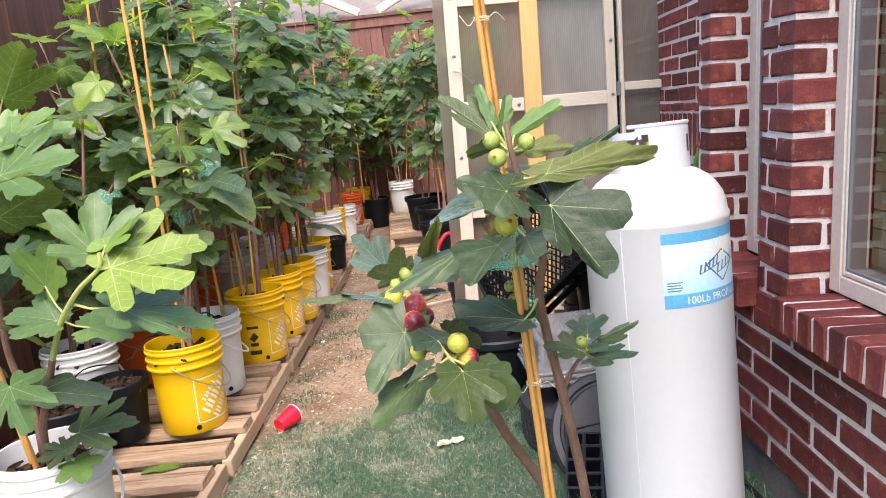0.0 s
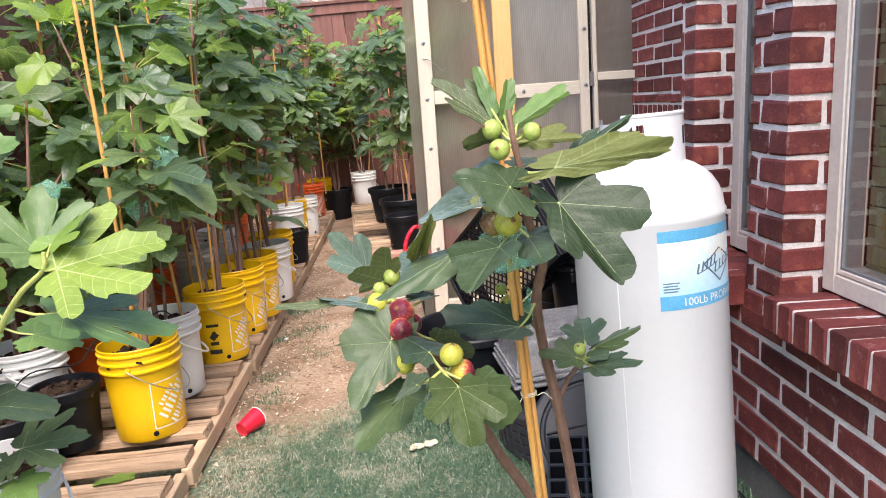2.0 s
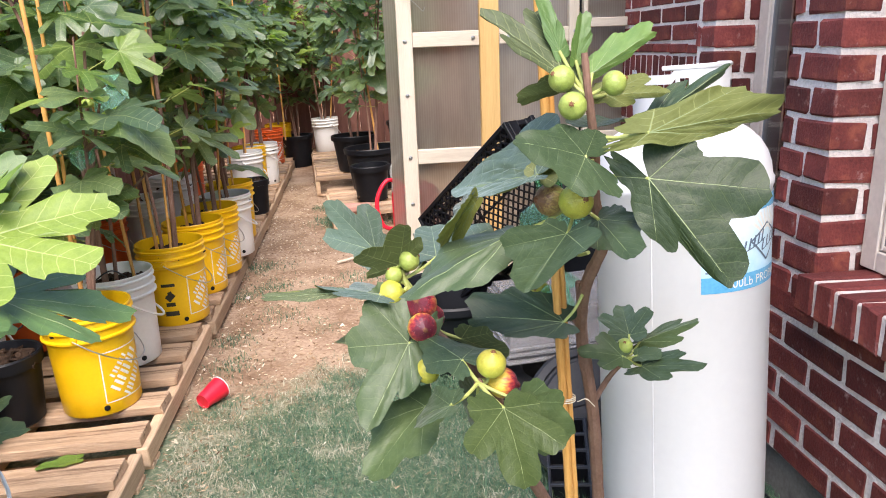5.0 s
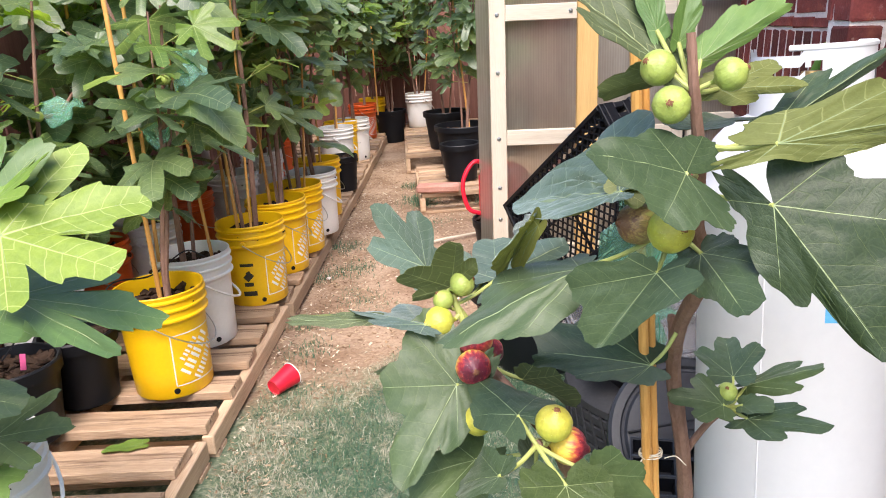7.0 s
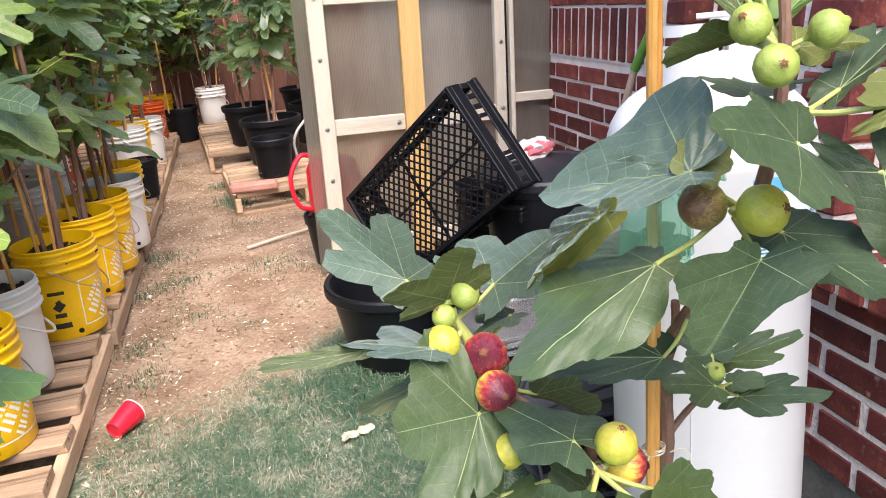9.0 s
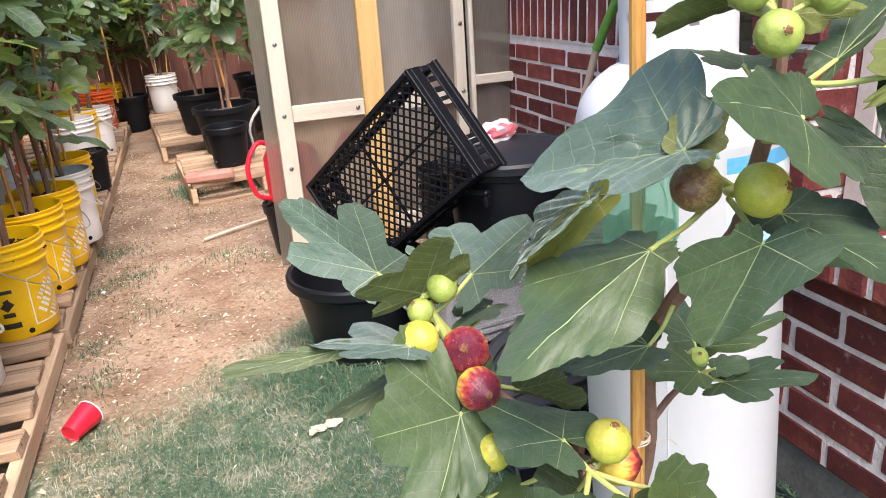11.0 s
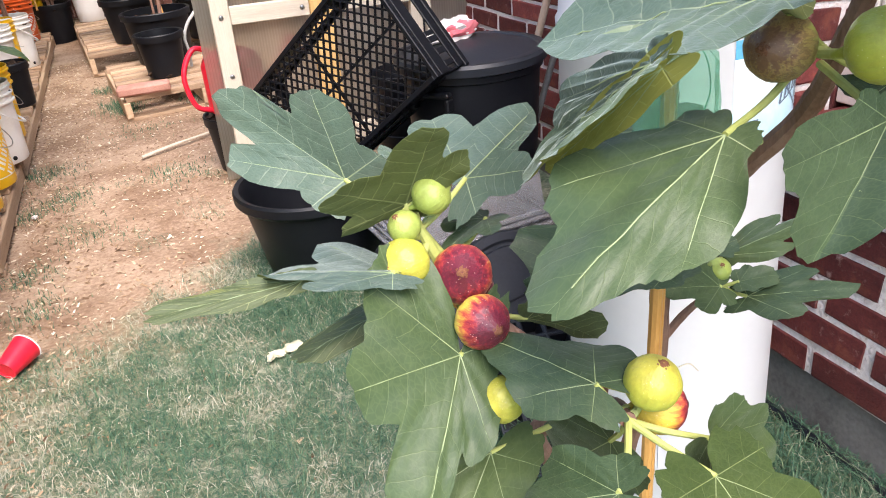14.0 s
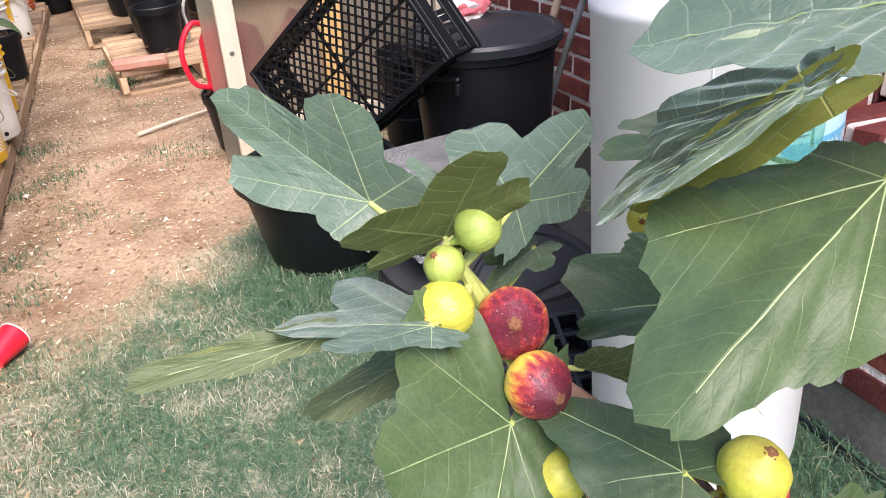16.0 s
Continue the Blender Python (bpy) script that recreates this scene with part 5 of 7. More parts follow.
def hero_fig(tree, at_, eye, dia, me, label, stalk_to=None):
    e = -Vector(eye).normalized()
    ob = new("fig", me)
    ob.parent = tree
    ob.matrix_basis = Matrix.Translation(Vector(at_)) @ e.to_track_quat("Z", "Y").to_matrix().to_4x4() @ Matrix.Scale(dia, 4)
    tagged(ob, label)
    bm = bmesh.new()
    lathe(bm, [(0.0, -0.546), (0.022, -0.558), (0.046, -0.556), (0.075, -0.538), (0.098, -0.512)], 11)
    rnd = random.Random(3)
    for k, v in enumerate(bm.verts):
        v.co *= rnd.uniform(0.985, 1.01)
        v.co.xy *= 1.22 if k % 2 else 0.88
    part("eye", bm, EYE, ob, "small brown scaly eye")
    if stalk_to is not None:
        a, b = Vector(at_) + e * dia * 0.62, Vector(stalk_to)
        bm = bmesh.new()
        tube(bm, curve_pts([a, (a + b) / 2 + e * 0.006, b], 5), dia * 0.075, 8)
        part("fig_stalk", bm, STEM, tree, "short green fig stalk")


def limb(tree, pts, r0, r1, name="stem", n=9):
    c = curve_pts(pts, 8)
    rnd = random.Random(int(abs(pts[0][0]) * 1000))
    bm = bmesh.new()
    rad = []
    for k in range(len(c)):
        f = k / (len(c) - 1)
        rad.append((r0 + (r1 - r0) * f) * (1.10 if k % 7 == 0 else 1.0) * rnd.uniform(0.97, 1.03))
    tube(bm, c, rad, n)
    return part(name, bm, BARK, tree)


def build_hero():
    tree = thing("fig_tree", YARD.copy(), "young fig tree bearing ripe red, yellow and green figs", "fig tree")
    foot = (0.37, 1.90, -0.02)
    NR, ND, NA, NT, NS = (-0.030, 1.575, 0.965), (0.045, 1.420, 0.868), (0.184, 1.430, 1.085), (0.182, 1.385, 1.215), (0.320, 1.636, 0.776)
    limb(tree, [foot, (0.322, 1.80, 0.383), (0.275, 1.68, 0.66), (0.246, 1.641, 0.82), (0.228, 1.56, 0.93), (0.231, 1.482, 1.02), (0.203, 1.432, 1.085), (0.195, 1.405, 1.15), NT, (0.178, 1.385, 1.262)], 0.0125, 0.0038)
    fork = (0.075, 1.50, 0.815)
    limb(tree, [(0.365, 1.895, -0.02), (0.25, 1.86, 0.33), (0.154, 1.756, 0.552), (0.105, 1.58, 0.72), fork], 0.0135, 0.0095)
    limb(tree, [fork, (0.078, 1.50, 0.835), (0.079, 1.50, 0.860)], 0.0065, 0.0058, "cut_stub")
    limb(tree, [fork, (0.062, 1.455, 0.845), ND], 0.0085, 0.0055, "branch")
    limb(tree, [fork, (0.03, 1.53, 0.868), (-0.008, 1.565, 0.905), (-0.018, 1.570, 0.932)], 0.0072, 0.0050, "branch")
    bm = bmesh.new()
    tube(bm, curve_pts([(-0.017, 1.570, 0.930), NR, (-0.032, 1.577, 0.978)], 5), [0.0048 - 0.00018 * k for k in range(11)], 9)
    part("shoot", bm, STEM, tree, "green young shoot")
    limb(tree, [(0.277, 1.685, 0.68), (0.298, 1.662, 0.735), NS], 0.0055, 0.0032, "branch")
    limb(tree, [(0.25, 1.645, 0.83), (0.215, 1.69, 0.872), (0.195, 1.70, 0.90)], 0.005, 0.003, "branch")
    limb(tree, [(0.235, 1.60, 0.87), (0.228, 1.59, 0.905), (0.226, 1.588, 0.93)], 0.005, 0.0048, "cut_stub")
    cam_way = Vector((-0.4, -0.75, 0.55))
    # figs
    hero_fig(tree, (-0.011, 1.548, 0.934), (-0.32, -0.80, 0.55), 0.045, FIG_RED, "ripe dark red fig with a yellow flush", NR)
    hero_fig(tree, (-0.014, 1.511, 0.914), (0.10, -0.85, 0.15), 0.040, FIG_RED, "ripe dark red fig", (-0.012, 1.565, 0.925))
    hero_fig(tree, (0.004, 1.570, 0.905), (0.3, -0.8, 0.1), 0.038, FIG_RED, "ripe red fig half hidden behind others", (-0.02, 1.575, 0.945))
    hero_fig(tree, (-0.051, 1.556, 0.952), (-0.85, -0.5, 0.1), 0.037, FIG_YELLOW, "yellow-green ripening fig", NR)
    hero_fig(tree, (-0.021, 1.568, 0.993), (0.75, -0.3, 0.45), 0.030, FIG_GREEN, "small green unripe fig", (-0.032, 1.578, 0.985))
    hero_fig(tree, (-0.044, 1.568, 0.974), (-0.5, -0.2, 0.75), 0.025, FIG_GREEN, "small green unripe fig", (-0.033, 1.578, 0.965))
    hero_fig(tree, (0.063, 1.420, 0.892), (0.12, -0.35, 0.95), 0.038, FIG_YELLOW, "plump yellow-green fig", (0.052, 1.424, 0.868))
    hero_fig(tree, (0.079, 1.432, 0.858), (0.95, -0.15, -0.2), 0.040, FIG_RED, "ripe dark red fig below a yellow one", (0.050, 1.424, 0.866))
    hero_fig(tree, (-0.013, 1.490, 0.860), (-0.9, -0.35, 0.1), 0.035, FIG_YELLOW, "yellow-green fig behind a leaf", (0.012, 1.512, 0.862))
    hero_fig(tree, (0.162, 1.373, 1.100), (0.25, -0.92, 0.3), 0.040, FIG_YELLOW, "plump yellow-green fig", NA)
    hero_fig(tree, (0.146, 1.426, 1.093), (-0.9, -0.3, 0.15), 0.040, FIG_BROWN, "brown-striped ripening fig in green netting", NA)
    hero_fig(tree, (0.152, 1.385, 1.236), (-0.75, -0.45, 0.4), 0.030, FIG_GREEN, "pale green unripe fig", NT)
    hero_fig(tree, (0.157, 1.362, 1.208), (-0.35, -0.9, 0.2), 0.031, FIG_GREEN, "pale green unripe fig", NT)
    hero_fig(tree, (0.207, 1.372, 1.228), (0.65, -0.5, 0.35), 0.028, FIG_GREEN, "pale green unripe fig", NT)
    hero_fig(tree, (0.314, 1.635, 0.798), (-0.25, -0.6, 0.75), 0.026, FIG_GREEN, "small green unripe fig", NS)
    hero_fig(tree, (0.192, 1.690, 0.888), (-0.6, -0.6, 0.3), 0.031, FIG_YELLOW, "yellowing fig beside the stake", (0.20, 1.70, 0.895))
    hero_fig(tree, (0.183, 1.700, 0.915), (-0.4, -0.5, 0.6), 0.024, FIG_GREEN, "small green unripe fig", (0.197, 1.70, 0.90))
    # lower left cluster
    lf = lambda *a, **k: hero_leaf(tree, *a, **k)
    olive = (LEAF_UNDER, LEAF_UNDER)
    lf((-0.065, 1.637, 0.992), (-0.130, 1.740, 1.050), lobes=((-0.144, 1.700, 1.008), (-0.073, 1.668, 1.059)), shape="three", sinus=0.42, droop=0.05, node_at=NR, seed=1, mats=(LEAF_SKYLIT, LEAF_UNDER))
    lf((-0.035, 1.586, 0.983), (-0.023, 1.538, 1.054), lobes=((-0.093, 1.576, 1.007), (-0.006, 1.536, 1.025)), shape="three", sinus=0.20, droop=0.12, wave=0.03, node_at=(-0.033, 1.578, 0.972), seed=2, mats=olive)
    lf((0.020, 1.600, 0.985), (0.117, 1.655, 1.012), lobes=((0.021, 1.665, 1.015), (0.083, 1.621, 0.967)), shape="three", sinus=0.45, droop=0.06, node_at=NR, seed=3, mats=(LEAF_SKYLIT, LEAF_UNDER))
    lf((0.005, 1.625, 0.975), (-0.036, 1.663, 0.989), lobes=((-0.018, 1.691, 0.990), (-0.025, 1.625, 0.973)), shape="three", sinus=0.40, droop=0.06, node_at=NR, seed=4, mats=(LEAF_SKYLIT, LEAF_UNDER))
    lf((0.042, 1.615, 0.939), (-0.010, 1.580, 0.938), lobes=((0.000, 1.610, 0.945), (0.029, 1.578, 0.940)), shape="three", sinus=0.36, droop=0.15, node_at=(-0.02, 1.572, 0.93), seed=5)
    lf((-0.066, 1.538, 0.957), (-0.152, 1.553, 0.975), lobes=((-0.097, 1.617, 0.950), (-0.127, 1.529, 0.962)), shape="three", sinus=0.42, droop=0.08, wave=0.05, node_at=(-0.028, 1.575, 0.93), seed=6, mats=(LEAF_SKYLIT, LEAF_UNDER))
    lf((-0.125, 1.553, 0.962), (-0.223, 1.555, 0.966), lobes=((-0.178, 1.566, 0.968), (-0.183, 1.548, 0.957)), shape="oval", sinus=0.30, droop=-0.05, wave=0.02, seed=61, mats=olive)
    lf((-0.036, 1.598, 0.898), (-0.135, 1.600, 0.868), lobes=((-0.091, 1.624, 0.881), (-0.076, 1.584, 0.877)), shape="oval", sinus=0.30, droop=0.06, node_at=(0.0, 1.56, 0.895), seed=7, mats=olive)
    lf((-0.034, 1.508, 0.895), (-0.100, 1.445, 0.805), lobes=((-0.125, 1.502, 0.899), (-0.036, 1.472, 0.840)), shape="three", sinus=0.60, droop=0.12, wave=0.045, node_at=(0.0, 1.545, 0.885), mats=(LEAF_TOP, LEAF_UNDER), seed=8)
    lf((0.028, 1.433, 0.896), (-0.017, 1.510, 0.903), lobes=((0.053, 1.474, 0.894), (-0.018, 1.457, 0.884)), shape="entire", sinus=0.46, droop=0.12, node_at=ND, seed=9)
    lf((0.089, 1.402, 1.060), (-0.043, 1.370, 1.006), lobes=((0.003, 1.452, 1.027), (0.030, 1.360, 1.010)), shape="long", sinus=0.24, droop=0.08, node_at=(0.168, 1.43, 1.080), seed=10)
    lf((0.128, 1.418, 1.126), (0.040, 1.512, 1.098), lobes=((0.139, 1.490, 1.176), (0.048, 1.418, 1.104)), shape="long", sinus=0.24, droop=0.05, wave=0.02, rough_edge=0.008, puckered=0.035, node_at=NA, mats=(LEAF_SKYLIT, LEAF_UNDER), seed=11)
    lf((0.046, 1.412, 1.104), (0.014, 1.508, 1.020), up=(-0.40, -0.35, 0.85), shape="long", sinus=0.24, fold=0.12, width=0.30, droop=0.06, wave=0.02, rough_edge=0.008, puckered=0.03, seed=12, mats=(LEAF_SKYLIT, LEAF_OLIVE))
    lf((0.052, 1.410, 1.101), (0.024, 1.496, 1.018), up=(-0.35, -0.80, 0.45), shape="oval", sinus=0.24, fold=0.05, width=0.20, droop=0.10, wave=0.01, rough_edge=0.006, puckered=0.0, seed=63, mats=(LEAF_OLIVE, LEAF_OLIVE))
    lf((0.134, 1.420, 1.124), (0.176, 1.446, 1.158), up=(-0.2, -0.75, 0.6), shape="oval", sinus=0.30, fold=0.12, width=0.80, droop=0.08, wave=0.03, seed=64, mats=olive)
    lf((0.144, 1.350, 1.070), (0.093, 1.339, 1.009), lobes=((0.067, 1.342, 1.063), (0.154, 1.308, 1.060)), shape="long", sinus=0.24, droop=0.10, node_at=(0.172, 1.42, 1.08), seed=13)
    lf((0.193, 1.387, 1.073), (0.196, 1.287, 1.054), lobes=((0.235, 1.334, 1.074), (0.175, 1.335, 1.048)), shape="entire", sinus=0.45, droop=0.12, node_at=NA, seed=14)
    lf((0.165, 1.345, 1.155), (0.082, 1.331, 1.178), lobes=((0.136, 1.363, 1.191), (0.138, 1.308, 1.128)), shape="broad", sinus=0.5, droop=0.15, node_at=(0.190, 1.40, 1.14), seed=15)
    lf((0.232, 1.335, 1.127), (0.302, 1.274, 1.015), lobes=((0.347, 1.306, 1.109), (0.236, 1.322, 1.060)), shape="three", sinus=0.44, droop=0.08, node_at=(0.192, 1.41, 1.125), mats=(LEAF_QUILT_SHADED, LEAF_UNDER), seed=16)
    lf((0.228, 1.325, 1.178), (0.424, 1.400, 1.184), lobes=((0.369, 1.406, 1.210), (0.315, 1.357, 1.164)), shape="entire", sinus=0.40, droop=0.05, node_at=(0.188, 1.395, 1.17), seed=17, mats=olive)
    lf((0.261, 1.415, 1.175), (0.377, 1.452, 1.229), lobes=((0.319, 1.458, 1.220), (0.325, 1.433, 1.193)), shape="three", sinus=0.36, droop=0.08, node_at=(0.19, 1.40, 1.16), seed=62)
    # crown
    lf((0.158, 1.395, 1.238), (0.074, 1.432, 1.316), lobes=((0.135, 1.443, 1.310), (0.095, 1.403, 1.276)), shape="three", sinus=0.42, droop=0.08, node_at=NT, seed=18, mats=olive)
    lf((0.156, 1.407, 1.265), (0.137, 1.423, 1.327), lobes=((0.160, 1.419, 1.300), (0.139, 1.413, 1.292)), shape="oval", sinus=0.30, droop=0.05, wave=0.02, node_at=NT, seed=19, mats=(LEAF_YOUNG_TOP, LEAF_FRESH))
    lf((0.173, 1.402, 1.254), (0.185, 1.412, 1.304), lobes=((0.193, 1.408, 1.283), (0.171, 1.403, 1.281)), shape="oval", sinus=0.30, droop=0.05, wave=0.02, node_at=NT, seed=20, mats=(LEAF_FRESH, LEAF_FRESH))
    lf((0.190, 1.397, 1.239), (0.273, 1.429, 1.280), lobes=((0.237, 1.438, 1.281), (0.247, 1.421, 1.256)), shape="oval", sinus=0.30, droop=0.05, wave=0.02, node_at=NT, seed=21, mats=(LEAF_YOUNG_TOP, LEAF_UNDER))
    lf((0.207, 1.401, 1.214), (0.289, 1.424, 1.208), lobes=((0.265, 1.431, 1.230), (0.235, 1.405, 1.198)), shape="three", sinus=0.42, droop=0.10, node_at=NT, seed=22, mats=olive)
    lf((0.165, 1.420, 1.225), (0.112, 1.435, 1.215), up=(0.2, 0.6, 0.7), shape="oval", sinus=0.34, fold=0.25, droop=0.1, width=0.7, node_at=NT, seed=23)
    lf((0.205, 1.450, 1.175), (0.262, 1.520, 1.185), up=(-0.1, -0.2, 0.95), shape="three", sinus=0.4, fold=0.15, droop=0.2, width=0.8, node_at=(0.19, 1.40, 1.16), seed=24)
    # shoot beside the tank
    lf((0.354, 1.675, 0.784), (0.432, 1.622, 0.830), lobes=((0.419, 1.670, 0.818), (0.399, 1.627, 0.798)), shape="three", sinus=0.32, droop=0.1, node_at=NS, seed=25)
    lf((0.332, 1.610, 0.772), (0.406, 1.540, 0.792), lobes=((0.387, 1.589, 0.798), (0.346, 1.558, 0.770)), shape="three", sinus=0.30, droop=0.1, node_at=NS, seed=26)
    lf((0.304, 1.620, 0.788), (0.239, 1.620, 0.811), up=(-0.1, -0.6, 0.8), shape="three", sinus=0.4, fold=0.15, droop=0.2, width=0.8, node_at=NS, seed=27)
    lf((0.329, 1.620, 0.786), (0.359, 1.600, 0.798), up=(0.0, -0.4, 0.9), shape="oval", sinus=0.36, fold=0.2, droop=0.2, node_at=NS, seed=28)
    lf((0.334, 1.670, 0.801), (0.349, 1.750, 0.831), up=(-0.2, -0.5, 0.85), shape="three", sinus=0.4, fold=0.15, droop=0.1, width=0.8, node_at=NS, seed=29)
    lf((0.195, 1.560, 0.880), (0.066, 1.585, 0.893), lobes=((0.120, 1.625, 0.915), (0.110, 1.565, 0.868)), shape="oval", sinus=0.46, droop=0.12, node_at=(0.224, 1.56, 0.92), seed=39)
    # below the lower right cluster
    lf((0.066, 1.361, 0.860), (0.077, 1.280, 0.812), (0.133, 1.337, 0.829), shape="three", sinus=0.44, fold=0.05, droop=0.2, node_at=ND, mats=(LEAF_QUILT_SHADED, LEAF_UNDER), seed=30, width=1.1)
    lf((0.004, 1.372, 0.866), (-0.046, 1.422, 0.835), up=(-0.25, -0.35, 0.9), shape="entire", sinus=0.45, fold=0.10, droop=0.2, width=0.62, node_at=ND, seed=31)
    lf((-0.018, 1.505, 0.800), (-0.105, 1.430, 0.760), up=(-0.15, -0.35, 0.9), shape="entire", sinus=0.45, fold=0.10, droop=0.2, width=0.7, node_at=fork, seed=32)
    lf((0.045, 1.440, 0.835), (0.030, 1.500, 0.760), up=(-0.4, -0.6, 0.6), shape="oval", sinus=0.4, fold=0.1, droop=0.15, node_at=ND, seed=33)
    lf((0.098, 1.400, 0.845), (0.150, 1.395, 0.775), up=(-0.35, -0.6, 0.65), shape="oval", sinus=0.38, fold=0.1, droop=0.15, node_at=ND, seed=34)
    lf((0.043, 1.553, 0.875), (0.108, 1.551, 0.845), up=(0.2, 0.65, 0.65), shape="oval", sinus=0.40, fold=0.3, droop=0.1, node_at=(0.005, 1.555, 0.895), seed=35)
    lf((0.215, 1.62, 0.975), (0.20, 1.73, 0.985), up=(-0.1, -0.35, 0.9), shape="three", sinus=0.42, fold=0.1, droop=0.2, node_at=(0.215, 1.50, 1.0), seed=38)
    return tree


build_hero()
bamboo_stake((0.243, 1.659, 0.0), (0.118, 1.466, 2.15), 0.0068, "tall tan bamboo stake supporting the fig tree")
bamboo_stake((0.256, 1.668, 0.0), (0.130, 1.480, 2.12), 0.0058, "tall tan bamboo stake supporting the fig tree")
TWINE = mottled("pale_twine", (0.62, 0.55, 0.42), (0.75, 0.68, 0.55), 60, 200, 0.8, relief=0.3)


def twine(at_, r, seed):
    rnd = random.Random(seed)
    bm = bmesh.new()
    for dz in (0.0, 0.003, 0.006):
        pts = [((r + rnd.uniform(0, 0.001)) * math.cos(k * 0.45), r * 0.75 * math.sin(k * 0.45), dz + rnd.uniform(-0.001, 0.001)) for k in range(15)]
        tube(bm, pts, 0.0009, 5)
    for s in (-1, 1):
        tube(bm, curve_pts([(r * s, -r, 0.003), (r * s + 0.012 * s, -r - 0.006, 0.009 * s), (r * s + 0.026 * s, -r - 0.004, 0.002 - 0.008 * s)], 5), 0.0008, 5)
    tagged(link("twine", bm, TWINE, None, yard(*at_)), "pale twine tied round the bamboo stakes", "twine", "twine ties")


twine((0.206, 1.597, 0.735), 0.014, 1)
twine((0.165, 1.534, 1.44), 0.013, 2)


# ---- the young fig in the near white bucket ----
def build_near_fig():
    tree = thing("fig_tree", YARD.copy(), "young fig tree with bright yellow-green lobed leaves in a white bucket", "fig tree", "potted fig trees")
    foot = (-1.10, 2.12, 0.43)
    top = (-0.70, 1.77, 1.035)
    mid = (-0.93, 1.93, 0.80)
    limb(tree, [foot, (-1.06, 2.05, 0.58), mid], 0.012, 0.0085)
    bm = bmesh.new()
    pts = curve_pts([mid, (-0.86, 1.87, 0.90), (-0.77, 1.80, 0.985), top, (-0.69, 1.765, 1.07)], 6)
    tube(bm, pts, [0.0078 - 0.0038 * k / (len(pts) - 1) for k in range(len(pts))], 10)
    part("shoot", bm, STEM, tree, "green young shoot")
    limb(tree, [(-1.14, 2.16, 0.43), (-1.13, 2.14, 0.60), (-1.14, 2.10, 0.78), (-1.10, 2.05, 1.0), (-1.05, 2.0, 1.25)], 0.012, 0.006)
    fresh = (LEAF_FRESH, LEAF_FRESH_UNDER)
    lf = lambda *a, **k: hero_leaf(tree, *a, **k)
    lf((-0.672, 1.765, 1.035), (-0.484, 1.835, 1.075), (-0.575, 1.90, 1.130), shape="wild", rough_edge=0.028, sinus=0.36, fold=0.10, droop=0.08, node_at=top, seed=41, mats=(LEAF_FRESH_UNDER, LEAF_FRESH_UNDER), stalk=0.003)
    lf((-0.665, 1.745, 0.950), (-0.480, 1.815, 0.885), (-0.600, 1.965, 0.935), shape="wild", rough_edge=0.028, sinus=0.36, fold=0.06, droop=0.05, node_at=(-0.80, 1.83, 0.95), seed=42, mats=(LEAF_YOUNG_TOP, LEAF_UNDER), stalk=0.003)
    lf((-0.715, 1.80, 1.065), (-0.720, 1.86, 1.190), up=(0.3, -0.8, 0.4), shape="wild", rough_edge=0.028, sinus=0.36, fold=0.25, droop=0.0, node_at=top, seed=43, mats=fresh)
    lf((-0.690, 1.80, 1.080), (-0.655, 1.88, 1.150), up=(-0.3, -0.8, 0.4), shape="wild", rough_edge=0.028, sinus=0.36, fold=0.3, droop=0.0, node_at=top, seed=44, mats=fresh)
    lf((-0.895, 1.90, 0.985), (-0.852, 1.88, 1.090), up=(-0.1, -0.9, 0.3), shape="three", rough_edge=0.03, sinus=0.4, fold=0.3, droop=0.0, node_at=(-0.84, 1.86, 0.92), seed=45, mats=fresh)
    lf((-0.945, 1.90, 1.255), (-0.765, 1.90, 1.290), up=(-0.2, -0.6, 0.75), shape="wild", rough_edge=0.028, sinus=0.36, fold=0.12, droop=0.05, node_at=(-1.06, 2.01, 1.2), seed=46, mats=(LEAF_YOUNG_TOP, LEAF_UNDER), width=1.1)
    lf((-0.970, 1.90, 1.160), (-0.826, 1.90, 1.225), up=(0.1, 0.7, 0.7), shape="oval", sinus=0.36, fold=0.2, droop=0.05, node_at=(-1.08, 2.03, 1.1), seed=47, mats=(LEAF_YOUNG_TOP, LEAF_FRESH_UNDER))
    lf((-0.930, 1.95, 1.43), (-0.835, 1.90, 1.54), up=(-0.3, 0.6, 0.6), shape="three", rough_edge=0.03, sinus=0.36, fold=0.2, droop=0.0, node_at=(-1.05, 2.0, 1.25), seed=48, mats=fresh)
    lf((-0.940, 1.90, 0.848), (-1.020, 1.90, 0.905), up=(0.2, 0.5, 0.8), shape="oval", sinus=0.4, fold=0.2, droop=0.1, node_at=(-0.90, 1.90, 0.85), seed=49, mats=(LEAF_YOUNG_TOP, LEAF_FRESH_UNDER), width=1.1)
    lf((-0.875, 1.88, 0.905), (-0.990, 1.88, 0.940), up=(-0.1, -0.5, 0.85), shape="three", rough_edge=0.03, sinus=0.4, fold=0.15, droop=0.15, node_at=(-0.87, 1.88, 0.89), seed=50, mats=(LEAF_YOUNG_TOP, LEAF_UNDER))
    lf((-0.790, 1.86, 0.885), (-0.640, 1.90, 0.885), up=(0.1, -0.25, 0.95), shape="three", rough_edge=0.03, sinus=0.38, fold=0.10, droop=0.15, node_at=(-0.85, 1.865, 0.905), seed=51, mats=(LEAF_YOUNG_TOP, LEAF_UNDER))
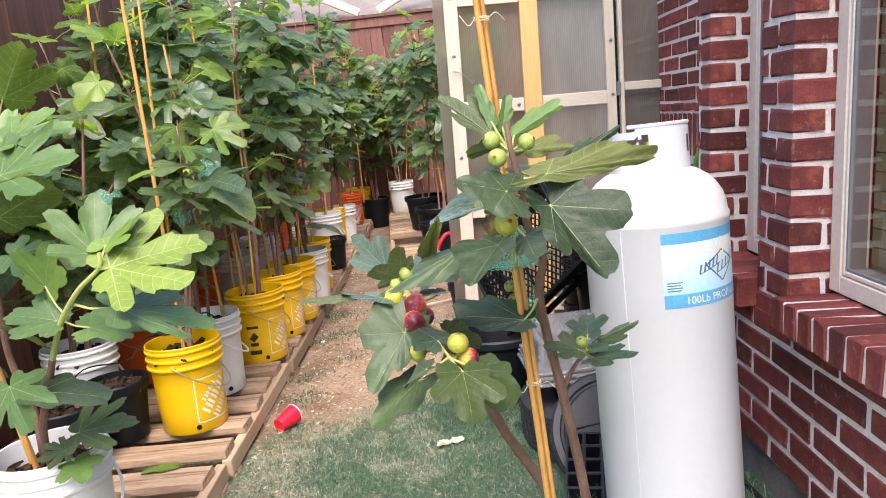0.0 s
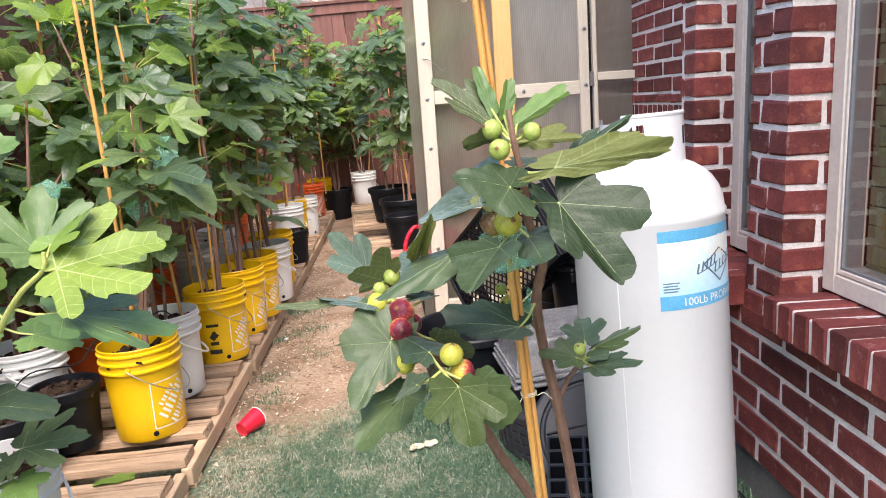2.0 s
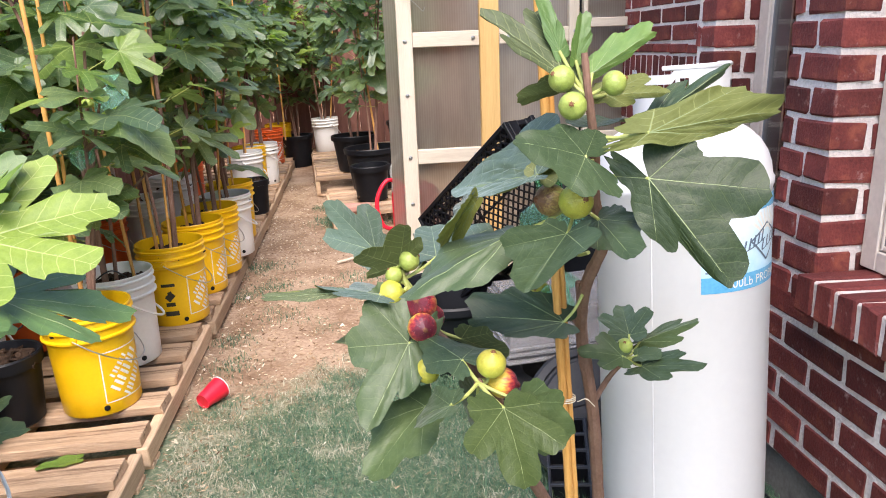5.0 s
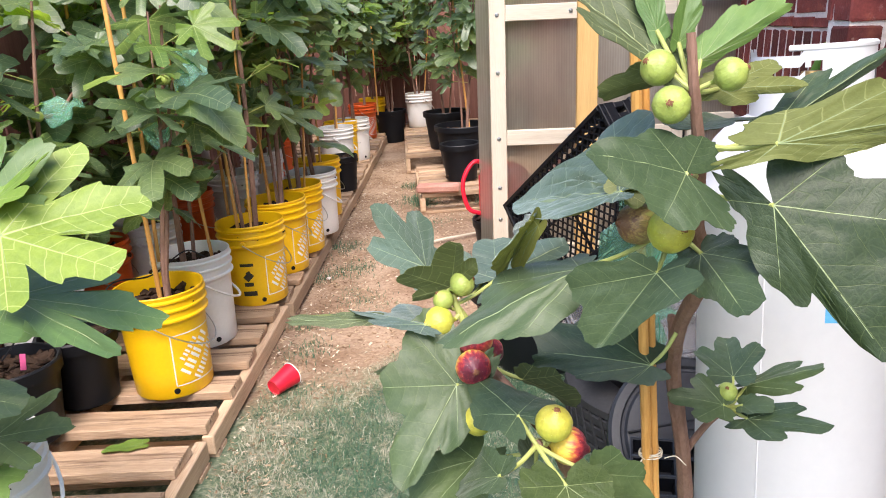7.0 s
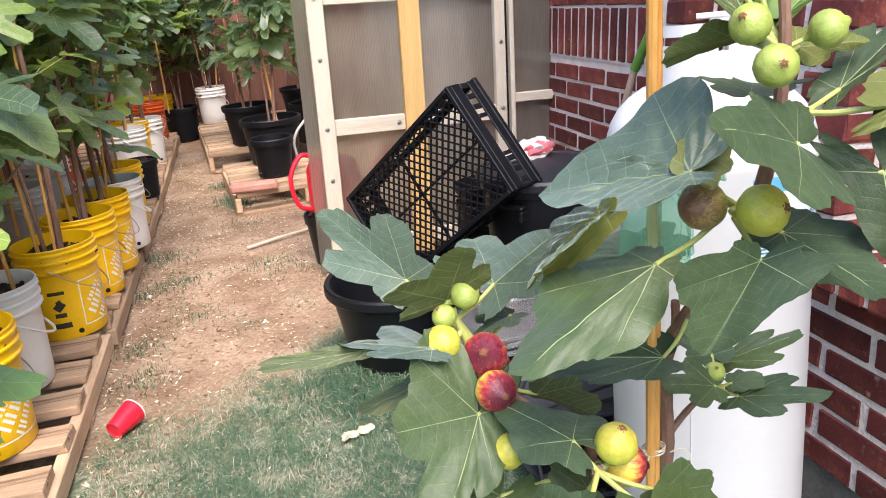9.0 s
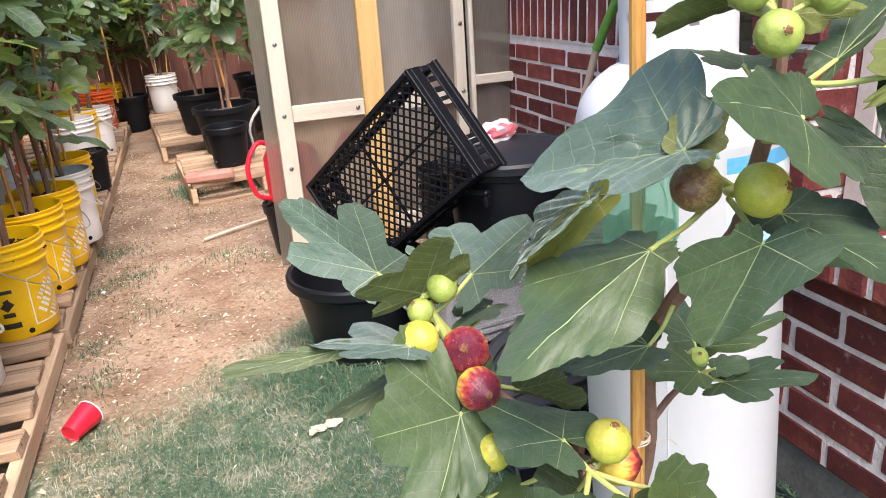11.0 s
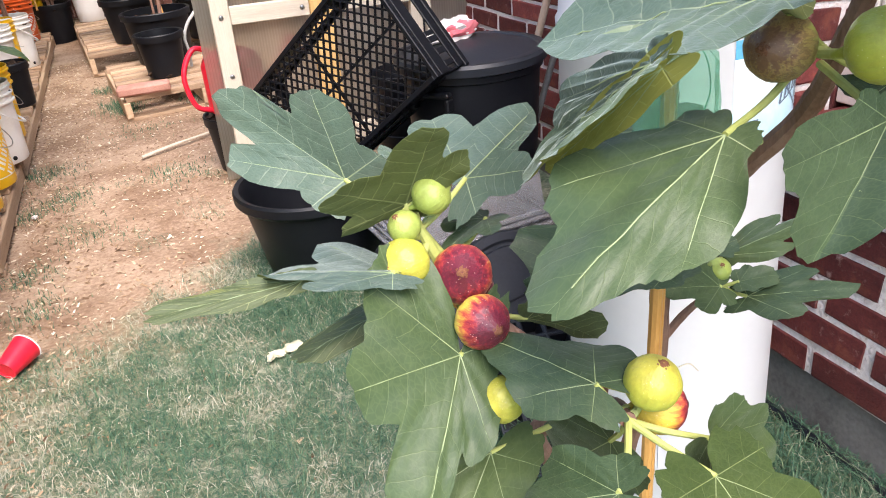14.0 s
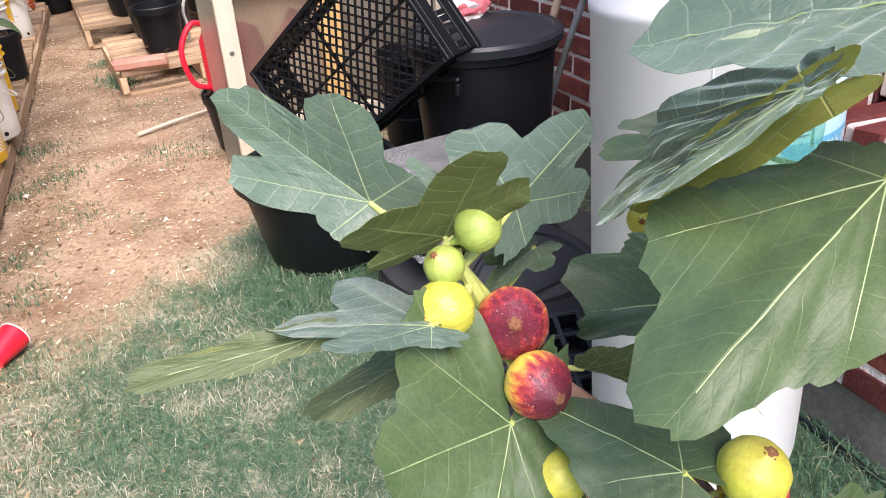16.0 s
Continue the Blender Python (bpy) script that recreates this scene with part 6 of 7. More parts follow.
    lf((-1.030, 1.90, 0.750), (-0.990, 1.86, 0.640), up=(-0.2, -0.75, 0.6), shape="wild", rough_edge=0.028, sinus=0.36, fold=0.08, droop=0.12, node_at=(-1.0, 1.98, 0.70), seed=52, mats=(LEAF_YOUNG_TOP, LEAF_UNDER), width=1.15)
    lf((-0.978, 1.92, 0.722), (-0.805, 1.92, 0.705), up=(0.05, -0.35, 0.95), shape="oval", sinus=0.3, fold=0.15, droop=0.15, node_at=(-1.0, 1.98, 0.70), seed=53, width=0.75)
    lf((-1.06, 1.93, 0.98), (-1.16, 1.88, 1.02), up=(-0.1, -0.5, 0.85), shape="three", rough_edge=0.03, sinus=0.4, fold=0.1, droop=0.2, node_at=(-1.11, 2.06, 0.95), seed=54, mats=(LEAF_YOUNG_TOP, LEAF_UNDER))
    lf((-1.00, 1.97, 1.06), (-0.90, 1.98, 1.02), up=(0.1, -0.5, 0.85), shape="wild", rough_edge=0.028, sinus=0.36, fold=0.1, droop=0.2, node_at=(-1.10, 2.05, 1.0), seed=55, mats=(LEAF_YOUNG_TOP, LEAF_UNDER))
    lf((-1.04, 2.03, 1.30), (-1.10, 2.08, 1.44), up=(0.3, -0.7, 0.5), shape="wild", rough_edge=0.028, sinus=0.36, fold=0.2, droop=0.05, node_at=(-1.05, 2.0, 1.25), seed=56, mats=(LEAF_YOUNG_TOP, LEAF_UNDER))
    lf((-0.97, 2.02, 1.34), (-0.83, 2.05, 1.36), up=(-0.1, -0.5, 0.8), shape="wild", rough_edge=0.028, sinus=0.36, fold=0.2, droop=0.1, node_at=(-1.05, 2.0, 1.25), seed=57, mats=(LEAF_YOUNG_TOP, LEAF_UNDER))
    # seedling in the mulch
    base = (-1.02, 2.06, 0.435)
    limb(tree, [base, (-1.00, 2.05, 0.50), (-0.985, 2.04, 0.555)], 0.004, 0.0025, "sucker")
    lf((-0.965, 2.04, 0.560), (-0.812, 2.05, 0.585), up=(-0.1, -0.35, 0.92), shape="wild", rough_edge=0.028, sinus=0.36, fold=0.10, droop=0.10, node_at=(-0.985, 2.04, 0.552), seed=58, width=0.9)
    lf((-1.00, 2.03, 0.520), (-1.06, 1.99, 0.52), up=(-0.1, -0.5, 0.85), shape="wild", rough_edge=0.028, sinus=0.36, fold=0.1, droop=0.15, node_at=(-0.995, 2.045, 0.52), seed=59)
    lf((-0.98, 2.02, 0.49), (-0.92, 1.95, 0.475), up=(0.0, -0.3, 0.95), shape="three", rough_edge=0.03, sinus=0.36, fold=0.1, droop=0.15, node_at=(-1.005, 2.052, 0.49), seed=60, mats=(LEAF_YOUNG_TOP, LEAF_UNDER))


build_near_fig()


# ---- things beside the tank ----
def build_tub():
    t = thing("planter_tub", yard(0.240, 3.37, 0.004), "large round black plastic tub with a thick rim", "tub")
    bm = bmesh.new()
    R = 0.255
    lathe(bm, [(0, 0.012), (0.165, 0.012), (0.172, 0.0), (0.182, 0.01), (R - 0.022, 0.285), (R - 0.014, 0.292), (R - 0.004, 0.295), (R + 0.004, 0.305), (R + 0.004, 0.330), (R - 0.002, 0.338), (R - 0.016, 0.334), (R - 0.026, 0.32), (R - 0.034, 0.28), (0.172, 0.03)], 56)
    part("body", bm, BLACK, t)
    mulch(t, 0.19, 0.10, 77, 80)


build_tub()


def build_crate():
    """A slatted crate on its corner; local x and y run along the two edges of its open base, z into the crate."""
    A, R_, L_ = Vector((0.459, 3.296, 0.983)), Vector((0.596, 3.088, 0.658)), Vector((0.149, 3.801, 0.471))
    x = (R_ - A).normalized()
    y = (L_ - A)
    y = (y - x * y.dot(x)).normalized()
    z = x.cross(y)
    if z.x < 0:
        z = -z
    m = Matrix((x, y, z)).transposed().to_4x4()
    m.translation = A
    c = thing("plastic_crate", YARD @ m, "black openwork plastic crate standing on its corner", "crate")
    w, l, d = 0.41, 0.74, 0.15
    step, k = 0.0375, 1
    while k * step < w + l:
        c0 = k * step
        k += 1
        # one slat where x + y is constant, one where x - y is
        for p, q in (((max(0.0, c0 - l), min(l, c0)), (min(w, c0), max(0.0, c0 - w))), ((max(0.0, c0 - l), max(0.0, l - c0)), (min(w, c0), min(l, l + w - c0)))):
            if math.hypot(q[0] - p[0], q[1] - p[1]) > 0.04:
                bm = bmesh.new()
                tube(bm, [(p[0], p[1], 0.005), (q[0], q[1], 0.005)], 0.0040, 4)
                part("slat", bm, BLACK, c, smooth=False)
    for p, q in (((w / 2, 0.0), (w / 2, l)), ((0.0, l / 2), (w, l / 2))):
        bm = bmesh.new()
        tube(bm, [(p[0], p[1], 0.010), (q[0], q[1], 0.010)], 0.0055, 4)
        part("brace", bm, BLACK, c, smooth=False)
    for (x0, x1, y0, y1) in ((0, w, 0, 0.016), (0, w, l - 0.016, l), (0, 0.016, 0.016, l - 0.016), (w - 0.016, w, 0.016, l - 0.016)):
        part("edge_rail", cbox(x0, x1, y0, y1, -0.004, 0.018, 0.002), BLACK, c)
    # walls with a long hand hole and rows of slots
    for k, (fixed, long, along) in enumerate((("y", w, 0.0), ("y", w, l - 0.008), ("x", l, 0.0), ("x", l, w - 0.008))):
        bm = bmesh.new()

        def slab(a0, a1, z0, z1, thick=0.008, bm=bm, fixed=fixed, along=along):
            if fixed == "y":
                box(bm, a0, a1, along, along + thick, z0, z1, 0.0015)
            else:
                box(bm, along, along + thick, a0, a1, z0, z1, 0.0015)
        slab(0.0, long, 0.019, 0.060)
        slab(0.0, long, d - 0.045, d)
        cells = 14 if fixed == "x" else 10
        for q in range(cells):
            a0 = long * q / cells
            hole = 0.34 < (q + 0.5) / cells < 0.66
            if not hole:
                slab(a0 + 0.004, a0 + long / cells * 0.55, 0.0605, d - 0.0455)
        slab(0.30 * long, 0.335 * long, 0.0605, d - 0.0455)
        slab(0.665 * long, 0.70 * long, 0.0605, d - 0.0455)
        part("side_wall", bm, BLACK, c)
        bm = bmesh.new()
        if fixed == "y":
            box(bm, -0.006, w + 0.006, along - 0.006, along + 0.014, d - 0.018, d + 0.002, 0.002)
        else:
            box(bm, along - 0.006, along + 0.014, 0.0145, l - 0.0145, d - 0.018, d + 0.002, 0.002)
        part("rim", bm, BLACK, c)
    return c


build_crate()


def pot_stack():
    """Empty nursery pots nested in one another, each a little higher than the one round it."""
    for k in range(4):
        z = 0.004 + 0.075 * k
        p = thing("nursery_pot", yard(0.735, 3.80, z), "empty black nursery pot nested in a stack beside the bin", "pot", "stacked pots")
        bm = bmesh.new()
        lathe(bm, [(0, 0.006), (0.092, 0.006), (0.098, 0.0), (0.103, 0.006), (0.122, 0.255), (0.131, 0.257), (0.132, 0.285), (0.127, 0.288), (0.118, 0.25), (0.099, 0.012)], 36)
        part("body", bm, BLACK, p)


pot_stack()


def build_bin():
    b = thing("rubbish_bin", yard(0.825, 3.37, 0.004), "round black plastic rubbish bin with a domed dark lid", "bin")
    bm = bmesh.new()
    lathe(bm, [(0, 0.01), (0.18, 0.01), (0.188, 0.0), (0.192, 0.01), (0.228, 0.585), (0.238, 0.590), (0.240, 0.62), (0.232, 0.625), (0.226, 0.60), (0.19, 0.02)], 48)
    part("body", bm, BLACK, b)
    bm = bmesh.new()
    lathe(bm, [(0.245, 0.612), (0.254, 0.616), (0.256, 0.640), (0.248, 0.650), (0.226, 0.652), (0.219, 0.645), (0.212, 0.646), (0.14, 0.668), (0.0, 0.676)], 56)
    lid = part("lid", bm, DARK_GREY, b, "domed dark grey lid with a groove round its edge")
    for a in (215, 35):
        bm = bmesh.new()
        box(bm, -0.07, 0.07, 0.0, 0.035, 0.0, 0.018, 0.006)
        box(bm, -0.07, -0.055, 0.0, 0.035, -0.04, 0.0, 0.004)
        box(bm, 0.055, 0.07, 0.0, 0.035, -0.04, 0.0, 0.004)
        part("handle", bm, BLACK, b, "", pose(0.234 * math.cos(radians(a)), 0.234 * math.sin(radians(a)), 0.555, 0, 0, a - 90))
    return b


build_bin()
CLOTH_PINK = mottled("pink_cloth", (0.62, 0.10, 0.14), (0.76, 0.24, 0.26), 30, 200, 0.9, 0.1, relief=0.5)
CLOTH_WHITE = mottled("white_knit", (0.66, 0.60, 0.58), (0.80, 0.74, 0.72), 30, 220, 0.9, 0.1, relief=0.6)


def blob(bm, centre, size, seed, rough=0.25, seg=14):
    vs = bmesh.ops.create_icosphere(bm, subdivisions=3, radius=1.0)["verts"]
    for v in vs:
        k = 1 + rough * noise.noise(v.co * 1.7 + Vector((seed, seed * 2, 0))) + 0.3 * rough * noise.noise(v.co * 5 + Vector((seed, 0, 0)))
        v.co = Vector((v.co.x * size[0] * k, v.co.y * size[1] * k, max(-0.4, v.co.z) * size[2] * k)) + Vector(centre)
    return vs


glove = thing("work_glove", yard(0.79, 3.43, 0.698, 20) @ Matrix.Scale(1.45, 4), "crumpled pink and white knitted work glove on the bin lid", "glove")
bm = bmesh.new()
blob(bm, (0, 0, 0), (0.055, 0.035, 0.03), 3, 0.5)
blob(bm, (0.045, 0.01, 0), (0.035, 0.028, 0.026), 8, 0.5)
part("cuff", bm, CLOTH_WHITE, glove, "white knitted cuff")
bm = bmesh.new()
blob(bm, (0.012, -0.018, 0.004), (0.055, 0.018, 0.02), 5, 0.5)
part("palm", bm, CLOTH_PINK, glove, "pink coated palm")
bm = bmesh.new()
blob(bm, (0, 0, 0), (0.022, 0.018, 0.028), 9, 0.2)
tagged(link("ball", bm, CLOTH_WHITE, None, yard(0.715, 3.455, 0.672)), "small pale rounded cloth bundle beside the glove", "cloth")


def build_tote():
    t = thing("storage_tote", yard(0.335, 2.72, 0.285, 4), "cloudy clear plastic storage tote turned upside down", "storage box")
    w, l, h = 0.42, 0.36, 0.17
    bm = bmesh.new()
    vs = box(bm, 0, w, 0, l, 0, h, 0)
    for v in vs:
        if v.co.z > h / 2:
            v.co.x = w / 2 + (v.co.x - w / 2) * 0.93
            v.co.y = l / 2 + (v.co.y - l / 2) * 0.93
    bmesh.ops.delete(bm, geom=[f for f in bm.faces if f.normal.z < -0.5], context="FACES_ONLY")
    bmesh.ops.bevel(bm, geom=[e for e in bm.edges if len(e.link_faces) == 2], offset=0.018, segments=3, affect="EDGES")
    part("shell", bm, CLEAR, t)
    for k, (z, o) in enumerate(((0.0, 0.016), (0.022, 0.010), (0.040, 0.006))):
        bm = bmesh.new()
        for a, b, c, d in ((-o, w + o, -o, 0.004), (-o, w + o, l - 0.004, l + o), (-o, 0.004, 0.0041, l - 0.0041), (w - 0.004, w + o, 0.0041, l - 0.0041)):
            box(bm, a, b, c, d, z, z + 0.012, 0.003)
        part("rim", bm, CLEAR, t, "ribbed clear rim")
    return t


def clear_material():
    m, t, b = shader("clear_polypropylene", 0.22)
    v = coords(t)
    c = ramp(t, noise_fac(t, v, 9), [(0.3, (0.44, 0.43, 0.44)), (0.7, (0.62, 0.61, 0.62))])
    t.links.new(c, b.inputs["Base Color"])
    b.inputs["Transmission Weight"].default_value = 0.72
    b.inputs["IOR"].default_value = 1.25
    bump(t, b, noise_fac(t, v, 30), 0.25, 0.002)
    return m


CLEAR = clear_material()
build_tote()


def build_tire():
    t = thing("car_tyre", yard(0.60, 2.88, 0.0), "worn black rubber car tyre lying flat on the grass", "tyre")
    bm = bmesh.new()
    R, h = 0.325, 0.205
    prof = [(0.19, 0.03), (0.20, 0.012), (0.26, 0.002), (0.30, 0.010)]
    for k in range(5):
        z = 0.022 + k * 0.034
        prof += [(R - 0.004, z), (R, z + 0.004), (R, z + 0.026), (R - 0.004, z + 0.029), (R - 0.011, z + 0.031)]
    prof += [(0.30, h - 0.010), (0.26, h - 0.001), (0.20, h - 0.012), (0.19, h - 0.03), (0.215, h - 0.045), (0.285, h / 2), (0.215, 0.045), (0.19, 0.03)]
    lathe(bm, prof, 72)
    part("carcass", bm, RUBBER, t)
    for k in range(48):
        a = k * 7.5
        bm = cbox(-0.0035, 0.0, -0.004, 0.004, 0.035, 0.165, 0)
        part("tread_block", bm, RUBBER, t, "", pose((R + 0.003) * math.cos(radians(a)), (R + 0.003) * math.sin(radians(a)), 0, 0, 0, a) @ pose(0, 0, 0, 14, 0, 0) @ pose(0, 0, 0.004))
    return t


RUBBER = mottled("tyre_rubber", (0.018, 0.018, 0.020), (0.040, 0.040, 0.042), 9, 110, 0.75, 0.3, relief=0.4, dirt=(0.075, 0.070, 0.065), dirt_at=0.58)
build_tire()


def build_lid():
    """A spare bin lid that leans on the tyre, its upper face towards the path."""
    m = YARD @ Matrix.Translation((0.575, 2.555, 0.150)) @ pose(0, 0, 0, 47, 0, 8)
    t = thing("bin_lid", m, "round dark grey bin lid leaning against the tyre", "lid")
    bm = bmesh.new()
    R = 0.235
    lathe(bm, [(R - 0.012, -0.03), (R, -0.026), (R + 0.002, -0.004), (R - 0.006, 0.004), (R - 0.028, 0.006), (R - 0.034, -0.001), (R - 0.042, -0.001), (R - 0.048, 0.008), (0.10, 0.016), (0, 0.018)], 64)
    part("dish", bm, DARK_GREY, t)
    for ang, off in ((3, 0.05), (3, -0.075)):
        bm = bmesh.new()
        half = math.sqrt((R - 0.05) ** 2 - off ** 2)
        box(bm, -half, half, off - 0.003, off + 0.003, 0.008, 0.0185, 0.001)
        part("rib", bm, BLACK, t, "", pose(0, 0, 0.0, 0, 0, ang))
    return t


build_lid()


def build_tray(m, cols, rows, label):
    t = thing("seed_tray", m, label, "seed tray", "seed trays")
    s, d = 0.056, 0.05
    for i in range(cols):
        for j in range(rows):
            bm = bmesh.new()
            o, q = s / 2 - 0.002, s / 2 * 0.62
            rings = []
            for r, z in ((o, 0.0), (o - 0.004, -0.001), (q, -d)):
                rings.append([bm.verts.new((sx * r, sy * r, z)) for sx, sy in ((-1, -1), (1, -1), (1, 1), (-1, 1))])
            for a, b in zip(rings, rings[1:]):
                for k in range(4):
                    bm.faces.new((a[k], a[(k + 1) % 4], b[(k + 1) % 4], b[k]))
            bm.faces.new(rings[-1])
            part("cell", bm, BLACK, t, "", pose((i + 0.5) * s, (j + 0.5) * s, d))
    for i in range(cols + 1):
        part("ridge", cbox(i * s - 0.002, i * s + 0.002, 0, rows * s, d - 0.003, d + 0.002, 0.0006), DARK_GREY, t)
    for j in range(rows + 1):
        part("ridge", cbox(0, cols * s, j * s - 0.0018, j * s + 0.0018, d - 0.0032, d + 0.0017, 0.0006), DARK_GREY, t)
    return t


build_tray(yard(0.315, 2.16, 0.012, -12, 22, 0), 4, 7, "black plastic seedling tray of empty cells on the grass")
build_tray(yard(0.60, 2.24, 0.055, -16, 12, -4) @ pose(0, 0, 0), 3, 5, "black plastic seedling tray tucked behind another")

# tools against the wall
GREEN_GRIP = mottled("green_grip", (0.10, 0.26, 0.04), (0.18, 0.36, 0.07), 20, 120, 0.5, relief=0.2)
PALE_WOOD = mottled("tool_handle_wood", (0.42, 0.30, 0.22), (0.56, 0.42, 0.32), 5, 60, 0.7, relief=0.2, stretch=(5, 5, 0.5))
GREY_METAL = mottled("painted_grey_tube", (0.16, 0.16, 0.17), (0.25, 0.25, 0.26), 12, 100, 0.45, relief=0.1)
tool = thing("garden_tool", YARD.copy(), "long wooden garden tool with a green grip against bricks", "tool")
bm = bmesh.new()
tube(bm, [(1.02, 3.62, 0.02), (1.085, 3.40, 0.60), (1.118, 3.25, 0.985)], 0.013, 12)
part("shaft", bm, PALE_WOOD, tool)
bm = bmesh.new()
tube(bm, curve_pts([(1.117, 3.255, 0.970), (1.128, 3.20, 1.06), (1.135, 3.155, 1.125), (1.137, 3.148, 1.14)], 4), [0.0165] * 10 + [0.0155, 0.013, 0.008], 14)
part("grip", bm, GREEN_GRIP, tool, "bright green rubber grip")
tool = thing("garden_tool", YARD.copy(), "grey metal tool handle leaning beside the bin", "tool")
bm = bmesh.new()
tube(bm, [(1.03, 3.50, 0.02), (1.07, 3.24, 0.62), (1.105, 3.03, 1.04)], 0.011, 12)
part("shaft", bm, GREY_METAL, tool)

# watering can on its bucket, behind the screen
can = thing("watering_can", yard(0.205, 4.62, 0.272, 196) @ Matrix.Scale(1.36, 4), "bright red plastic watering can on a dark bucket", "watering can")
bm = bmesh.new()
lathe(bm, [(0, 0.0), (0.085, 0.0), (0.10, 0.01), (0.098, 0.16), (0.085, 0.185), (0.05, 0.20), (0.045, 0.19), (0.08, 0.17), (0.09, 0.02)], 32)
part("body", bm, RED, can)
bm = bmesh.new()
tube(bm, curve_pts([(0.05, 0, 0.195), (0.115, 0, 0.225), (0.165, 0, 0.15), (0.150, 0, 0.05), (0.10, 0, 0.02)], 6), 0.0085, 10)
part("handle", bm, RED, can)
bm = bmesh.new()
tube(bm, curve_pts([(-0.085, 0, 0.04), (-0.16, 0, 0.10), (-0.24, 0, 0.20)], 5), [0.026] * 4 + [0.02] * 4 + [0.016] * 3, 12)
part("spout", bm, RED, can)
pot(yard(0.185, 4.62, 0.0), 0.15, 0.268, "dark plastic bucket standing behind the screen", 61, 0.95, 0.006, "bucket")

# cup, fallen petals, stick, hose
cup = thing("plastic_cup", yard(-0.750, 3.219, 0.040, 55) @ pose(0, 0, 0, 0, 80, 0), "crushed red plastic drinking cup lying on the grass", "cup")
bm = bmesh.new()
lathe(bm, [(0, 0.004), (0.026, 0.004), (0.030, 0.0), (0.031, 0.004), (0.034, 0.03), (0.0345, 0.034), (0.0385, 0.06), (0.039, 0.064), (0.044, 0.098), (0.042, 0.098), (0.037, 0.06), (0.030, 0.01)], 32)
for v in bm.verts:
    a = math.atan2(v.co.y, v.co.x)
    v.co.x *= 1 + 0.012 * math.cos(16 * a) * (v.co.z > 0.01)
    v.co.y *= 1 - 0.06 * v.co.z / 0.1
part("wall", bm, RED, cup)
bm = bmesh.new()
tube(bm, [(0.0445 * math.cos(k * 0.2618), 0.042 * math.sin(k * 0.2618), 0.099) for k in range(25)], 0.0022, 6, False)
part("rolled_rim", bm, WHITE, cup, "white rolled rim")
PETAL = mottled("pale_petal", (0.50, 0.45, 0.30), (0.70, 0.65, 0.48), 40, 200, 0.8, relief=0.3)
for k, (dx, dy, s, r) in enumerate(((0.0, 0.0, 0.030, 20), (-0.045, -0.012, 0.022, -30), (-0.066, -0.022, 0.016, 60))):
    bm = bmesh.new()
    blob(bm, (0, 0, 0.006), (s, s * 0.6, 0.010), k + 2, 0.5)
    tagged(link("fallen_petal", bm, PETAL, None, yard(0.012 + dx, 2.94 + dy, 0.012, r)), "withered cream blossom lying on the grass", "petal", "fallen petals")
bm = bmesh.new()
tube(bm, curve_pts([(-0.28, 5.04, 0.014), (-0.10, 5.13, 0.02), (0.16, 5.27, 0.014)], 6), [0.009] * 7 + [0.007] * 6, 8)
tagged(link("stick", bm, TIMBER, None, YARD), "dry pale stick lying on bare earth", "stick")
bm = bmesh.new()
tube(bm, curve_pts([(0.93, 0.9, 0.02), (0.945, 1.82, 0.018), (0.948, 2.12, 0.018), (0.93, 2.5, 0.02), (0.99, 2.95, 0.02)], 8), 0.011, 10)
tagged(link("irrigation_hose", bm, BLACK, None, YARD), "black irrigation hose along the concrete footing", "hose")
bm = bmesh.new()
tube(bm, curve_pts([(-1.42, 2.78, 0.40), (-1.38, 2.92, 0.47), (-1.25, 3.02, 0.46), (-1.20, 3.10, 0.52), (-1.12, 3.22, 0.50), (-1.06, 3.40, 0.53), (-1.05, 3.56, 0.46)], 6), 0.003, 6)
tagged(link("drip_tube", bm, BLACK, None, YARD), "thin black drip tubing looped between the pots", "tube")
bm = bmesh.new()
box(bm, -0.008, 0.008, -0.002, 0.002, 0, 0.055, 0.001)
for v in bm.verts:
    v.co.y += 0.01 * math.sin(v.co.z * 50)
PINK = mottled("pink_tape", (0.75, 0.10, 0.28), (0.85, 0.16, 0.36), 30, 200, 0.5)
tagged(link("marker_tape", bm, PINK, None, yard(-1.335, 2.74, 0.385, 20, 14, 10)), "bright pink marker tape tied in a pot", "tape")


HOSE_GREY = mottled("pale_grey_hose", (0.34, 0.34, 0.33), (0.46, 0.46, 0.44), 12, 120, 0.5, 0.3, relief=0.1)
bm = bmesh.new()
tube(bm, curve_pts([(0.145, 6.30, 0.165), (0.148, 6.27, 0.27), (0.142, 6.28, 0.345), (0.170, 6.30, 0.415), (0.225, 6.34, 0.472), (0.29, 6.42, 0.505), (0.36, 6.50, 0.44), (0.40, 6.52, 0.165)], 6), 0.010, 10)
tagged(link("garden_hose", bm, HOSE_GREY, None, YARD), "pale grey garden hose arching beside the black nursery pots", "hose")


# green netting bags
def net_material():
    m, t, b = shader("green_organza", 0.5)
    c = ramp(t, noise_fac(t, coords(t), 60), [(0.3, (0.28, 0.60, 0.46)), (0.7, (0.52, 0.80, 0.68))])
    t.links.new(c, b.inputs["Base Color"])
    tr = t.nodes.new("ShaderNodeBsdfTransparent")
    tr.inputs[0].default_value = (0.75, 0.95, 0.85, 1)
    mix = t.nodes.new("ShaderNodeMixShader")
    mix.inputs[0].default_value = 0.72
    t.links.new(b.outputs[0], mix.inputs[1])
    t.links.new(tr.outputs[0], mix.inputs[2])
    t.links.new(mix.outputs[0], t.nodes["Material Output"].inputs[0])
    return m


NET = net_material()


